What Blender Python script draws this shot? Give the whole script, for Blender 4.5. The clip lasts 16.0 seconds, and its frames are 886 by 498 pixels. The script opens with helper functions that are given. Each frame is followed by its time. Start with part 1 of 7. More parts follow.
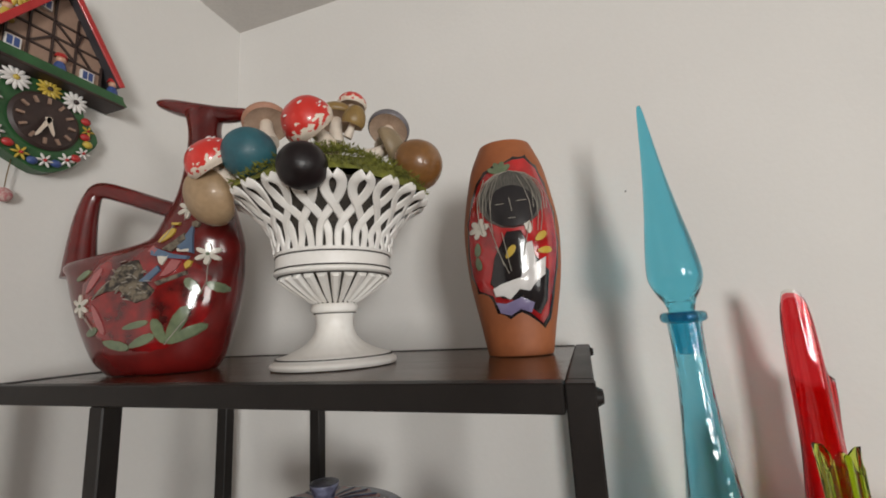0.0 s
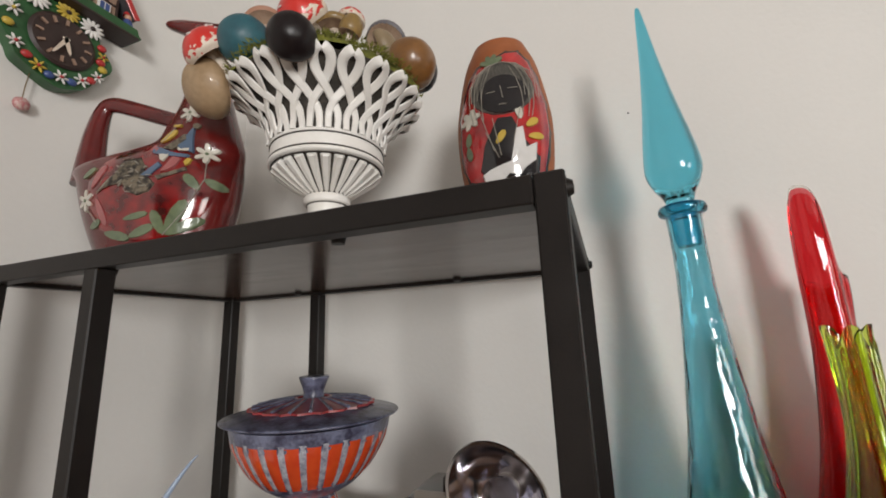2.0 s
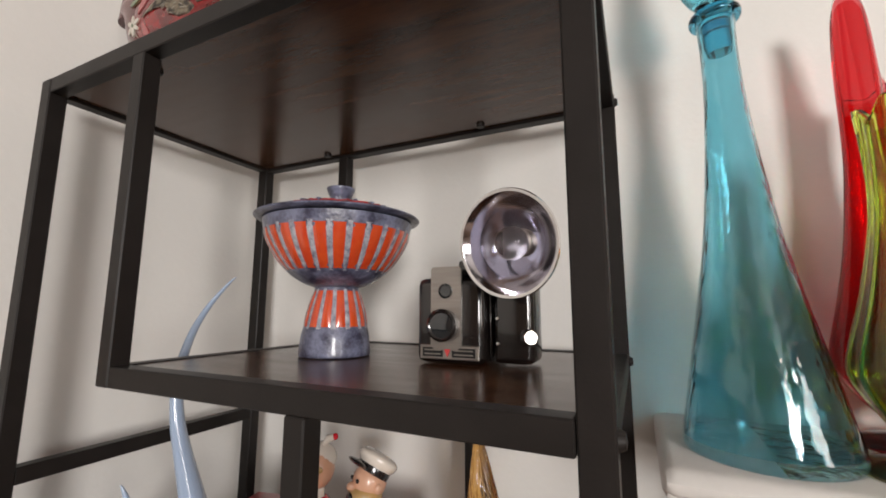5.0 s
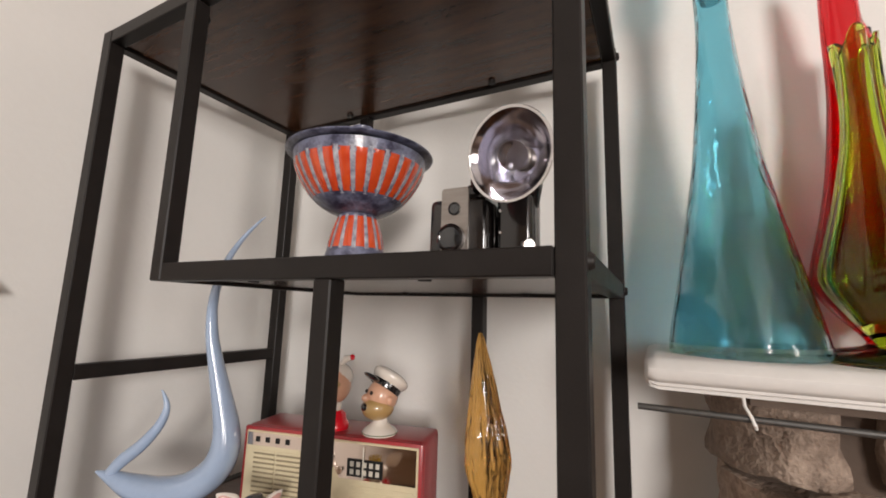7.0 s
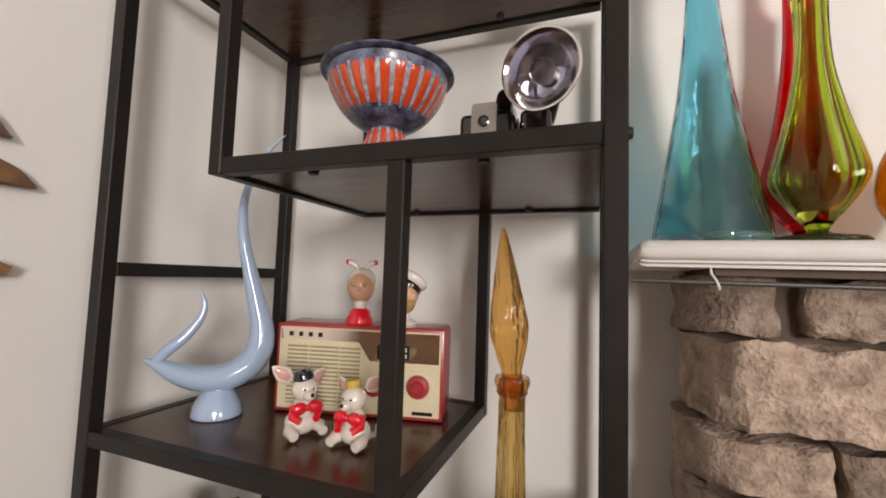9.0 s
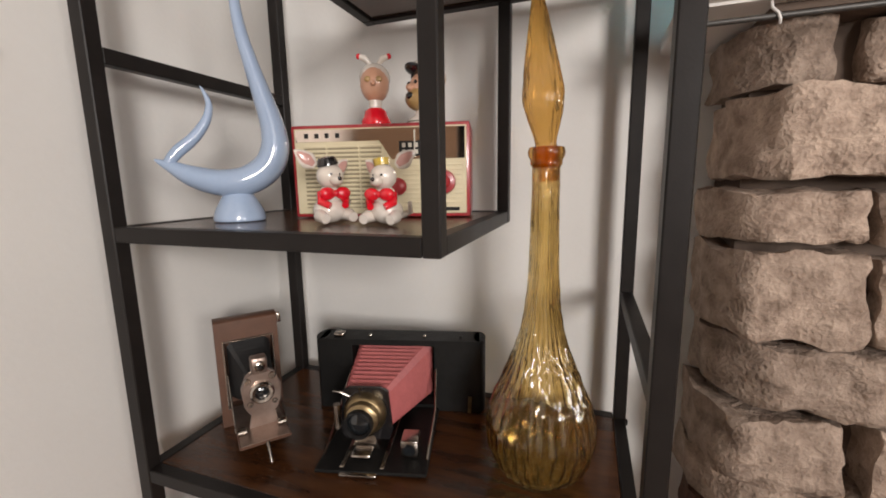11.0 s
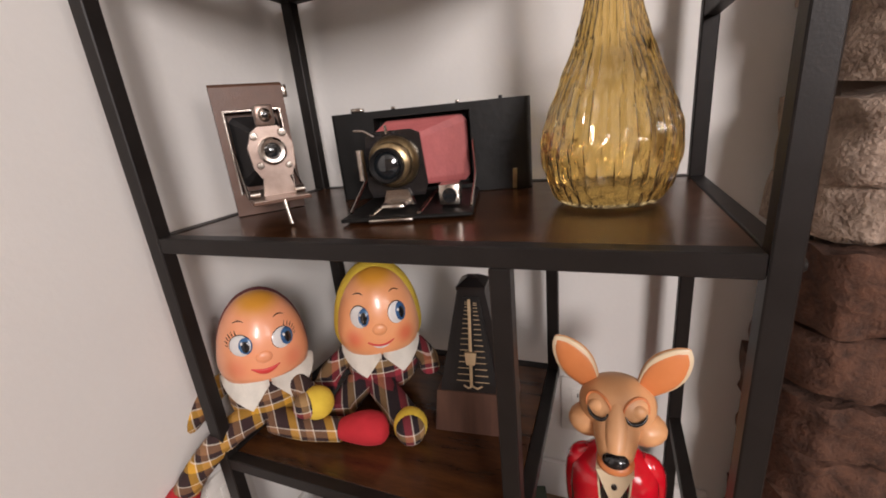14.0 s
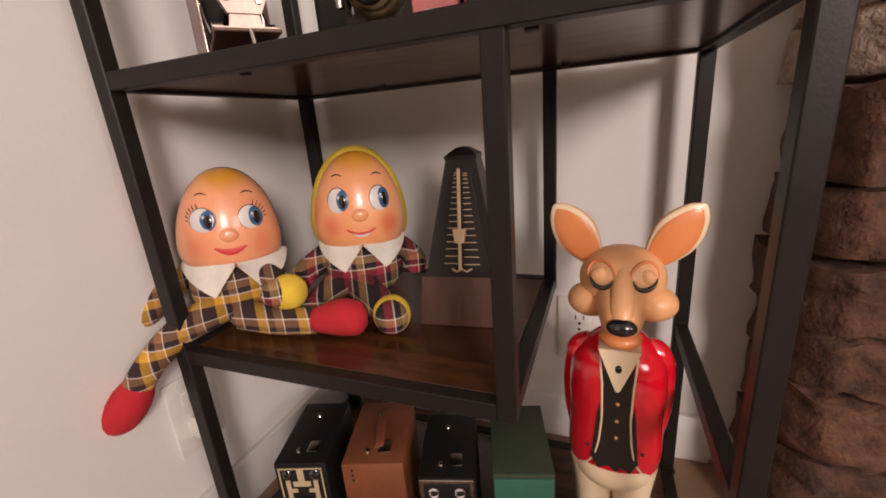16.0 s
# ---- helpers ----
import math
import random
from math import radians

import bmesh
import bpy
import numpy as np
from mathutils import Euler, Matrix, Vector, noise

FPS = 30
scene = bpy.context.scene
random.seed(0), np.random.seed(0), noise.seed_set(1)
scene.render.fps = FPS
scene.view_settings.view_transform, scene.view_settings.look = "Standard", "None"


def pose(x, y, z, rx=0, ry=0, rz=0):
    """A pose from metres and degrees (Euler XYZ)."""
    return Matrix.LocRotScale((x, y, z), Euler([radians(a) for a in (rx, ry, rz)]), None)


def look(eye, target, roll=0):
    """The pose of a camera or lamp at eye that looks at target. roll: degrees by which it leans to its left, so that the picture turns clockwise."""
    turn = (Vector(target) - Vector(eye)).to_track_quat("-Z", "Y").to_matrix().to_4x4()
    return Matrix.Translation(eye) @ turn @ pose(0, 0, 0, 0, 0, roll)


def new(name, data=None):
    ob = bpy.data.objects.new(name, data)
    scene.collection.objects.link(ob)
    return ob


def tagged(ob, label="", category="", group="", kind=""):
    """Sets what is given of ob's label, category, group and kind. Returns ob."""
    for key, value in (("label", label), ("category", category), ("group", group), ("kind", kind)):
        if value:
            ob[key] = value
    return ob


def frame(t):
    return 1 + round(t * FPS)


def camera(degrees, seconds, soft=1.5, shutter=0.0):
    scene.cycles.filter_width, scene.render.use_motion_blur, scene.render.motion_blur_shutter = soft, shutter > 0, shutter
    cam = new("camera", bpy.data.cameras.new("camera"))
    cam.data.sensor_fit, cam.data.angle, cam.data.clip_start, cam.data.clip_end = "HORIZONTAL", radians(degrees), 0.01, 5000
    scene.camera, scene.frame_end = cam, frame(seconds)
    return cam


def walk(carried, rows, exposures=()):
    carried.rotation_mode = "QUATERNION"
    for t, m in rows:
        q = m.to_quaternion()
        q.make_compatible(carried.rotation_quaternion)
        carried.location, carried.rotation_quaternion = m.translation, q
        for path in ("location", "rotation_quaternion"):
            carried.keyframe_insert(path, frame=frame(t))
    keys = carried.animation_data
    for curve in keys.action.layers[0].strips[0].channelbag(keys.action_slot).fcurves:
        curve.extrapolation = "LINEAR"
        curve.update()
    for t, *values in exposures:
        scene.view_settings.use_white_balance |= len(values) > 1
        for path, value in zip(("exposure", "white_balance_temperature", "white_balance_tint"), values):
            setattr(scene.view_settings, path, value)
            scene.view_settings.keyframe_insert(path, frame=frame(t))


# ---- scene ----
import functools
cam = camera(94.41, 16.0, soft=1.8)
PATH = [
    (0.0, 0.5981, -0.2554, 1.6255, 100.08, 3.10, 18.84),
    (0.5, 0.6012, -0.2435, 1.5918, 100.34, 2.85, 19.54),
    (1.0, 0.6073, -0.2319, 1.5600, 101.21, 2.64, 20.31),
    (1.5, 0.6117, -0.2243, 1.5294, 101.70, 2.48, 20.96),
    (2.0, 0.6124, -0.2218, 1.4998, 101.76, 2.17, 21.48),
    (2.5, 0.6100, -0.2202, 1.4684, 101.15, 1.93, 21.79),
    (3.0, 0.6076, -0.2128, 1.4365, 100.02, 1.53, 22.00),
    (3.5, 0.6077, -0.2062, 1.4059, 98.98, 1.14, 22.53),
    (4.0, 0.6054, -0.2013, 1.3755, 98.48, 0.83, 22.98),
    (6.5, 0.6289, -0.2221, 1.2626, 98.08, -1.29, 27.88),
    (7.0, 0.6318, -0.2321, 1.2369, 98.54, -1.71, 27.03),
    (7.5, 0.6231, -0.2617, 1.2171, 97.31, -1.75, 25.41),
    (8.0, 0.6073, -0.2988, 1.2077, 96.78, -1.93, 23.25),
    (10.5, 0.5442, -0.3271, 1.0380, 84.36, -0.25, 19.32),
    (11.0, 0.5330, -0.3176, 1.0066, 80.59, 0.89, 19.29),
    (11.5, 0.5178, -0.3063, 0.9625, 77.27, 2.26, 19.21),
    (12.0, 0.5024, -0.2971, 0.9082, 74.34, 3.53, 19.12),
    (12.5, 0.4916, -0.2921, 0.8689, 73.30, 4.67, 19.42),
    (13.0, 0.4869, -0.2892, 0.8320, 72.71, 5.38, 20.07),
    (13.5, 0.4872, -0.2899, 0.7927, 72.81, 5.58, 20.56),
    (14.0, 0.4896, -0.2926, 0.7462, 72.33, 5.45, 21.31),
    (14.5, 0.4856, -0.2838, 0.6954, 72.31, 5.20, 21.77),
    (15.0, 0.4815, -0.2887, 0.6516, 72.24, 5.02, 21.98),
    (15.5, 0.4821, -0.2914, 0.6134, 72.82, 4.75, 21.48),
    (16.0, 0.4828, -0.2931, 0.5713, 73.20, 4.47, 20.77),
]
# the view dims and warms a little as the camera sinks towards the lower shelves
walk(cam, [(t, pose(x, y, z, a, b, c)) for t, x, y, z, a, b, c in PATH],
     exposures=[(0.0, -0.62, 6400, 8), (2.5, -0.42, 6450, 9), (4.0, -0.16, 6500, 10), (8.0, -0.06, 6750, 13), (11.0, 0.04, 6650, 12), (13.5, 0.22, 6600, 15), (16.0, 0.26, 7400, 26)])

# ---- light ----
world = bpy.data.worlds.new("sky")
scene.world = world
world.use_nodes = True
wn = world.node_tree.nodes
sky = wn.new("ShaderNodeTexSky")
sky.sky_type, sky.sun_disc = "NISHITA", False
sky.sun_elevation, sky.sun_rotation = radians(40), radians(150)
world.node_tree.links.new(sky.outputs[0], wn["Background"].inputs[0])
wn["Background"].inputs[1].default_value = 0.12


def area_lamp(name, eye, target, sx, sy, watts, colour):
    data = bpy.data.lights.new(name, "AREA")
    data.shape, data.size, data.size_y, data.energy, data.color = "RECTANGLE", sx, sy, watts, colour
    data.spread = radians(115)  # narrowed beam, added so that low points get less light
    ob = new(name, data)
    ob.matrix_world = look(eye, target)
    return ob


# daylight through the two windows of the room, behind the camera
# both aimed upwards to make the light fall off lower down
area_lamp("window_light", (2.45, -2.93, 1.65), (0.5, 0.1, 1.95), 0.75, 0.95, 45, (1.0, 0.975, 0.95))
area_lamp("side_window_light", (3.93, -1.85, 1.5), (0.3, 0.1, 2.2), 0.9, 1.0, 13, (1.0, 0.96, 0.92))

# ---- materials ----
def material(name, col, rough=0.5, metal=0.0, col2=None, scale=12.0, fine=160.0, bump=0.05, coat=0.0, mix=0.5, stretch=(1, 1, 1), per_piece=0.0, spec=0.5, relief=0.002):
    m = bpy.data.materials.new(name)
    m.use_nodes = True
    nt = m.node_tree
    b = nt.nodes["Principled BSDF"]
    b.inputs["Roughness"].default_value, b.inputs["Metallic"].default_value = rough, metal
    b.inputs["Coat Weight"].default_value, b.inputs["Coat Roughness"].default_value = coat, 0.06
    b.inputs["Specular IOR Level"].default_value = spec
    co = nt.nodes.new("ShaderNodeTexCoord")
    mp = nt.nodes.new("ShaderNodeMapping")
    mp.inputs["Scale"].default_value = stretch
    nt.links.new(co.outputs["Object"], mp.inputs[0])
    n1, n2 = nt.nodes.new("ShaderNodeTexNoise"), nt.nodes.new("ShaderNodeTexNoise")
    n1.inputs["Scale"].default_value, n1.inputs["Detail"].default_value = scale, 6
    n2.inputs["Scale"].default_value, n2.inputs["Detail"].default_value = fine, 3
    for n in (n1, n2):
        nt.links.new(mp.outputs[0], n.inputs["Vector"])
    add = nt.nodes.new("ShaderNodeMath")
    add.operation = "MULTIPLY_ADD"
    add.inputs[1].default_value = 0.35
    nt.links.new(n2.outputs["Fac"], add.inputs[0])
    nt.links.new(n1.outputs["Fac"], add.inputs[2])
    ramp = nt.nodes.new("ShaderNodeValToRGB")
    ramp.color_ramp.elements[0].position, ramp.color_ramp.elements[1].position = 0.67 - mix * 0.5, 0.67 + mix * 0.5
    if col2 is None:
        col2 = tuple(c * 0.8 for c in col)
    ramp.color_ramp.elements[0].color, ramp.color_ramp.elements[1].color = (*col2, 1), (*col, 1)
    nt.links.new(add.outputs[0], ramp.inputs[0])
    out = ramp.outputs[0]
    if per_piece:
        info = nt.nodes.new("ShaderNodeObjectInfo")
        hsv = nt.nodes.new("ShaderNodeHueSaturation")
        mr = nt.nodes.new("ShaderNodeMapRange")
        mr.inputs[3].default_value, mr.inputs[4].default_value = 1 - per_piece, 1 + per_piece
        nt.links.new(info.outputs["Random"], mr.inputs[0])
        nt.links.new(mr.outputs[0], hsv.inputs["Value"])
        nt.links.new(out, hsv.inputs["Color"])
        out = hsv.outputs[0]
    nt.links.new(out, b.inputs["Base Color"])
    rr = nt.nodes.new("ShaderNodeMapRange")
    rr.inputs[3].default_value, rr.inputs[4].default_value = max(0.02, rough - 0.07), min(1, rough + 0.07)
    nt.links.new(n1.outputs["Fac"], rr.inputs[0])
    nt.links.new(rr.outputs[0], b.inputs["Roughness"])
    if bump:
        bu = nt.nodes.new("ShaderNodeBump")
        bu.inputs["Strength"].default_value, bu.inputs["Distance"].default_value = min(1, bump * 4), relief
        nt.links.new(add.outputs[0], bu.inputs["Height"])
        nt.links.new(bu.outputs[0], b.inputs["Normal"])
    return m


def glass(name, col, rough=0.02, ior=1.45, bump=0.0, scale=40.0, stretch=(1, 1, 1), coat=0.0):
    m = bpy.data.materials.new(name)
    m.use_nodes = True
    nt = m.node_tree
    b = nt.nodes["Principled BSDF"]
    b.inputs["Base Color"].default_value = (*col, 1)
    b.inputs["Coat Weight"].default_value, b.inputs["Coat Roughness"].default_value = coat, 0.03
    b.inputs["Roughness"].default_value, b.inputs["Transmission Weight"].default_value, b.inputs["IOR"].default_value = rough, 1.0, ior
    if bump:
        co, mp = nt.nodes.new("ShaderNodeTexCoord"), nt.nodes.new("ShaderNodeMapping")
        mp.inputs["Scale"].default_value = stretch
        n = nt.nodes.new("ShaderNodeTexNoise")
        n.inputs["Scale"].default_value, n.inputs["Detail"].default_value = scale, 2
        bu = nt.nodes.new("ShaderNodeBump")
        bu.inputs["Strength"].default_value, bu.inputs["Distance"].default_value = bump, 0.003
        nt.links.new(co.outputs["Object"], mp.inputs[0])
        nt.links.new(mp.outputs[0], n.inputs["Vector"])
        nt.links.new(n.outputs["Fac"], bu.inputs["Height"])
        nt.links.new(bu.outputs[0], b.inputs["Normal"])
        nt.links.new(bu.outputs[0], b.inputs["Coat Normal"])
    return m


plaster = material("wall_paint", (0.73, 0.71, 0.68), 0.75, col2=(0.68, 0.66, 0.63), scale=5, fine=150, bump=0.09, mix=0.8)
# tan picked for the unseen walls, to dim and warm the bounced light
warm_fill_paint = material("warm_fill_wall_paint", (0.46, 0.33, 0.235), 0.8, col2=(0.42, 0.30, 0.21), scale=5, fine=150, bump=0.06, mix=0.8)
ceiling_paint = material("ceiling_paint", (0.72, 0.69, 0.66), 0.8, scale=4, fine=200, bump=0.04)
floor_wood = material("floor_wood", (0.28, 0.17, 0.10), 0.4, scale=6, fine=90, stretch=(1, 8, 1))
steel = material("dark_powder_coat", (0.0165, 0.0135, 0.0122), 0.42, col2=(0.0115, 0.0093, 0.0084), scale=30, fine=500, bump=0.03, spec=0.2)
walnut = material("rustic_brown_board", (0.095, 0.034, 0.011), 0.22, col2=(0.022, 0.009, 0.005), scale=8, fine=110, bump=0.03, stretch=(1, 7, 7), mix=0.5, spec=0.48)
white_paint = material("white_paint", (0.78, 0.75, 0.72), 0.45, col2=(0.72, 0.69, 0.66), scale=15, fine=200, bump=0.05)
black = material("black_leatherette", (0.009, 0.0085, 0.008), 0.5, scale=60, fine=900, bump=0.12, spec=0.25)
chrome = material("chrome", (0.75, 0.73, 0.72), 0.16, 1.0, col2=(0.62, 0.6, 0.6), scale=30, fine=300, bump=0.0)

# ---- mesh helpers ----
def thing(name, x, y, z, label, category, group="", rz=0.0, kind="", size=1.0):
    e = new(name)
    e.empty_display_size = 0.02
    e.matrix_world = pose(x, y, z, 0, 0, rz) @ Matrix.Scale(size, 4)
    return tagged(e, label, category, group, kind)


def part(name, bm, mats, parent=None, label="", smooth=True, m=None, angle=40):
    me = bpy.data.meshes.new(name)
    bmesh.ops.recalc_face_normals(bm, faces=bm.faces)
    if smooth:
        for f in bm.faces:
            f.smooth = True
        lim = radians(angle)
        for e in bm.edges:
            if len(e.link_faces) == 2 and e.calc_face_angle(0) > lim:
                e.smooth = False
    bm.to_mesh(me)
    bm.free()
    for mt in (mats if isinstance(mats, (list, tuple)) else [mats]):
        me.materials.append(mt)
    ob = new(name, me)
    if parent is not None:
        ob.parent = parent
    if m is not None:
        ob.matrix_local = m
    if label:
        ob["label"] = label
    return ob


def add_box(bm, x0, y0, z0, x1, y1, z1, bevel=0.0, mi=0, m=None, seg=2):
    t = Matrix.Translation(((x0 + x1) / 2, (y0 + y1) / 2, (z0 + z1) / 2)) @ Matrix.Diagonal((x1 - x0, y1 - y0, z1 - z0, 1))
    vs = bmesh.ops.create_cube(bm, size=1, matrix=t)["verts"]
    fs = list({f for v in vs for f in v.link_faces})
    if bevel:
        es = list({e for f in fs for e in f.edges})
        r = bmesh.ops.bevel(bm, geom=es, offset=bevel, segments=seg, profile=0.5, affect="EDGES")
        vs = list({v for v in vs if v.is_valid} | set(r["verts"]))
        fs = list({f for v in vs for f in v.link_faces})
    for f in fs:
        f.material_index = mi
    if m is not None:
        bmesh.ops.transform(bm, matrix=m, verts=vs)
    return vs


def box(*a, **k):
    bm = bmesh.new()
    add_box(bm, *a, **k)
    return bm


def add_lathe(bm, profile, n=32, mi=0, m=None, sx=1.0, sy=1.0, wob=None):
    """Turns (radius, height) pairs round z; wob(angle, height) scales the radius."""
    rings = []
    for r, z in profile:
        if r < 1e-5:
            rings.append([bm.verts.new((0, 0, z))])
        else:
            rings.append([bm.verts.new((r * sx * math.cos(a) * (wob(a, z) if wob else 1), r * sy * math.sin(a) * (wob(a, z) if wob else 1), z))
                          for a in (2 * math.pi * i / n for i in range(n))])
    for ra, rb in zip(rings, rings[1:]):
        for i in range(n):
            a, b = ra[i % len(ra)], ra[(i + 1) % len(ra)]
            c, d = rb[(i + 1) % len(rb)], rb[i % len(rb)]
            q = list(dict.fromkeys((a, b, c, d)))
            if len(q) > 2:
                f = bm.faces.new(q)
                f.material_index = mi
    vs = [v for r in rings for v in r]
    if m is not None:
        bmesh.ops.transform(bm, matrix=m, verts=vs)
    return vs


def lathe(profile, n=32, **k):
    bm = bmesh.new()
    add_lathe(bm, profile, n, **k)
    return bm


def smooth_profile(pts, steps=5):
    """A smooth (Catmull-Rom) curve through the pairs or triples."""
    out = []
    p = [Vector(q) for q in pts]
    for i in range(len(p) - 1):
        a, b, c, d = p[max(i - 1, 0)], p[i], p[i + 1], p[min(i + 2, len(p) - 1)]
        for k in range(steps):
            t = k / steps
            out.append(0.5 * ((2 * b) + (c - a) * t + (2 * a - 5 * b + 4 * c - d) * t * t + (3 * b - a - 3 * c + d) * t ** 3))
    out.append(p[-1])
    return [tuple(q) for q in out]


def add_tube(bm, pts, radii, n=10, mi=0, flat=1.0, caps=True):
    """A tube along points; flat squashes it across its second axis."""
    pts = [Vector(p) for p in pts]
    if not isinstance(radii, (list, tuple)):
        radii = [radii] * len(pts)
    side = None
    rings = []
    for i, p in enumerate(pts):
        d = (pts[min(i + 1, len(pts) - 1)] - pts[max(i - 1, 0)]).normalized()
        if side is None:
            side = d.cross(Vector((0, 0, 1)) if abs(d.z) < 0.9 else Vector((0, 1, 0))).normalized()
        side = (side - d * side.dot(d)).normalized()
        up = d.cross(side)
        rings.append([bm.verts.new(p + radii[i] * (math.cos(a) * side + flat * math.sin(a) * up)) for a in (2 * math.pi * k / n for k in range(n))])
    for ra, rb in zip(rings, rings[1:]):
        for i in range(n):
            bm.faces.new((ra[i], ra[(i + 1) % n], rb[(i + 1) % n], rb[i])).material_index = mi
    if caps:
        for r in (rings[0], rings[-1]):
            bm.faces.new(r).material_index = mi
    return [v for r in rings for v in r]


def tube(pts, radii, n=10, **k):
    bm = bmesh.new()
    add_tube(bm, pts, radii, n, **k)
    return bm


def add_ball(bm, x, y, z, rx, ry=None, rz=None, mi=0, n=20, m=None):
    ry, rz = ry or rx, rz or rx
    t = Matrix.Translation((x, y, z)) @ Matrix.Diagonal((rx, ry, rz, 1))
    vs = bmesh.ops.create_uvsphere(bm, u_segments=n, v_segments=n // 2 + 1, radius=1, matrix=t if m is None else m @ t)["verts"]
    for f in {f for v in vs for f in v.link_faces}:
        f.material_index = mi
    return vs


def add_prism(bm, outline, y0, y1, mi=0, m=None):
    """An outline of (x, z) pairs given depth from y0 to y1."""
    a = [bm.verts.new((x, y0, z)) for x, z in outline]
    b = [bm.verts.new((x, y1, z)) for x, z in outline]
    n = len(a)
    fs = [bm.faces.new(a), bm.faces.new(b[::-1])]
    fs += [bm.faces.new((a[i], b[i], b[(i + 1) % n], a[(i + 1) % n])) for i in range(n)]
    for f in fs:
        f.material_index = mi
    if m is not None:
        bmesh.ops.transform(bm, matrix=m, verts=a + b)
    return a + b


def prism(*a, **k):
    bm = bmesh.new()
    add_prism(bm, *a, **k)
    return bm


# ---- room ----
XL, YB, ZC = -0.050, 0.372, 2.272      # left wall, back wall, ceiling
XR, YF = 4.0, -3.0


def structure(name, bm, mat, label, smooth=False):
    return tagged(part(name, bm, mat, None, "", smooth), label, name.split("_")[0], kind="structure")


structure("floor", box(XL - 0.1, YF - 0.1, -0.08, XR + 0.1, YB + 0.1, 0), floor_wood, "brown wooden floor of the living room")
structure("ceiling", box(XL - 0.1, YF - 0.1, ZC, XR + 0.1, YB + 0.1, ZC + 0.08), ceiling_paint, "off-white painted ceiling above the corner")
structure("wall_left", box(XL - 0.1, YF - 0.1, 0, XL, YB + 0.1, ZC), plaster, "off-white painted wall behind the clock")
structure("wall_back", box(XL, YB, 0, XR, YB + 0.1, ZC), plaster, "off-white painted wall behind the shelf unit")


def wall_with_window(name, along_x, c0, c1, at, thick, w0, w1, s0, s1):
    bm = bmesh.new()
    for a0, a1, z0, z1 in ((c0, w0, 0, ZC), (w1, c1, 0, ZC), (w0, w1, 0, s0), (w0, w1, s1, ZC)):
        add_box(bm, *((a0, at, z0, a1, at + thick, z1) if along_x else (at, a0, z0, at + thick, a1, z1)))
    return structure(name, bm, warm_fill_paint, "unseen window wall, tinted tan for warm fill light")


wall_with_window("wall_front", True, XL, XR, YF - 0.1, 0.1, 2.05, 2.85, 1.15, 2.15)
wall_with_window("wall_right", False, YF, YB, XR, 0.1, -2.3, -1.4, 0.9, 2.1)

# ---- shelf unit ----
W, D, T, H = 0.60, 0.3243, 0.0174, 0.0178   # outer width and depth, tube width, rail height
Z1, Z2, Z3, Z4, Z5, Z6 = 1.5869, 1.2756, 0.9594, 0.6477, 0.334, 0.022
P2, P3 = 0.1809, 0.419                      # the stepped ends of the shorter shelves

shelf_unit = thing("shelf_unit", 0, 0, 0, "tall dark metal shelf unit with rustic brown boards", "shelf")


def post(x, y, z0, z1):
    part("post", box(x, y, z0, x + T, y + T, z1, bevel=0.0012, seg=1), steel, shelf_unit, smooth=False)


for y in (0, D - T):
    for x, z0, z1 in ((0, 0, Z1), (W - T, 0, Z1), (P2, Z2 - H, Z1 - H), (P3 - T, Z3 - H, Z2 - H), (P3 - T, Z5 - H, Z4 - H)):
        if x == 0:
            part("post", box(-0.0028, y, z0, T, y + T, z1, bevel=0.0012, seg=1), steel, shelf_unit, smooth=False)
        else:
            post(x, y, z0, z1)


def shelf(x0, x1, z):
    e = 0.0006
    for y in (0, D - T):
        part("rail", box(x0 + T + e, y + e, z - H, x1 - T - e, y + T - e, z, bevel=0.001, seg=1), steel, shelf_unit, smooth=False)
    for x in (x0, x1 - T):
        part("side_rail", box(x + e, T + e, z - H, x + T - e, D - T - e, z, bevel=0.001, seg=1), steel, shelf_unit, smooth=False)
    part("shelf_board", box(x0 + T, T, z - 0.014, x1 - T, D - T, z - 0.001, bevel=0.0008, seg=1), walnut, shelf_unit, "rustic brown wood-grain shelf board", smooth=False)
    for k in (0.28, 0.72):
        for y in (T + 0.012, D - T - 0.012):
            part("screw", lathe([(0, -0.004), (0.005, -0.004), (0.006, 0)], 10), steel, shelf_unit, m=Matrix.Translation((x0 + k * (x1 - x0), y, z - 0.014)))


shelf(0, W, Z1)
shelf(P2, W, Z2)
shelf(0, P3, Z3)
shelf(0, W, Z4)
shelf(0, P3, Z5)
shelf(0, W, Z6)
for x, z in ((0, 1.160), (W - T, 0.8455), (W - T, 0.277)):
    part("side_bar", box(x + 0.001, T, z - H, x + T - 0.001, D - T, z, bevel=0.001, seg=1), steel, shelf_unit, smooth=False)
for z in (Z1, Z2, Z4, Z6):
    for y in (T / 2, D - T / 2):
        bm = lathe([(0, 0.004), (0.004, 0.0035), (0.0058, 0)], 12)
        part("bolt", bm, steel, shelf_unit, m=pose(W, y, z - H / 2, 0, 90, 0))

# ---- fireplace ----
stone_mat = material("rough_stone", (0.46, 0.35, 0.275), 0.9, col2=(0.20, 0.14, 0.105), scale=42, fine=210, bump=0.25, mix=0.42, per_piece=0.22, relief=0.010)
# redder stone of the low courses, with their dim light darkened into the colour
shaded_red_stone = material("shaded_red_brown_stone", (0.13, 0.058, 0.034), 0.9, col2=(0.055, 0.025, 0.015), scale=55, fine=230, bump=0.25, mix=0.36, per_piece=0.25, relief=0.006)
mortar = material("dark_mortar", (0.12, 0.085, 0.065), 0.95, scale=30, fine=200, bump=0.2)
MT = 1.203   # top of the mantel shelf


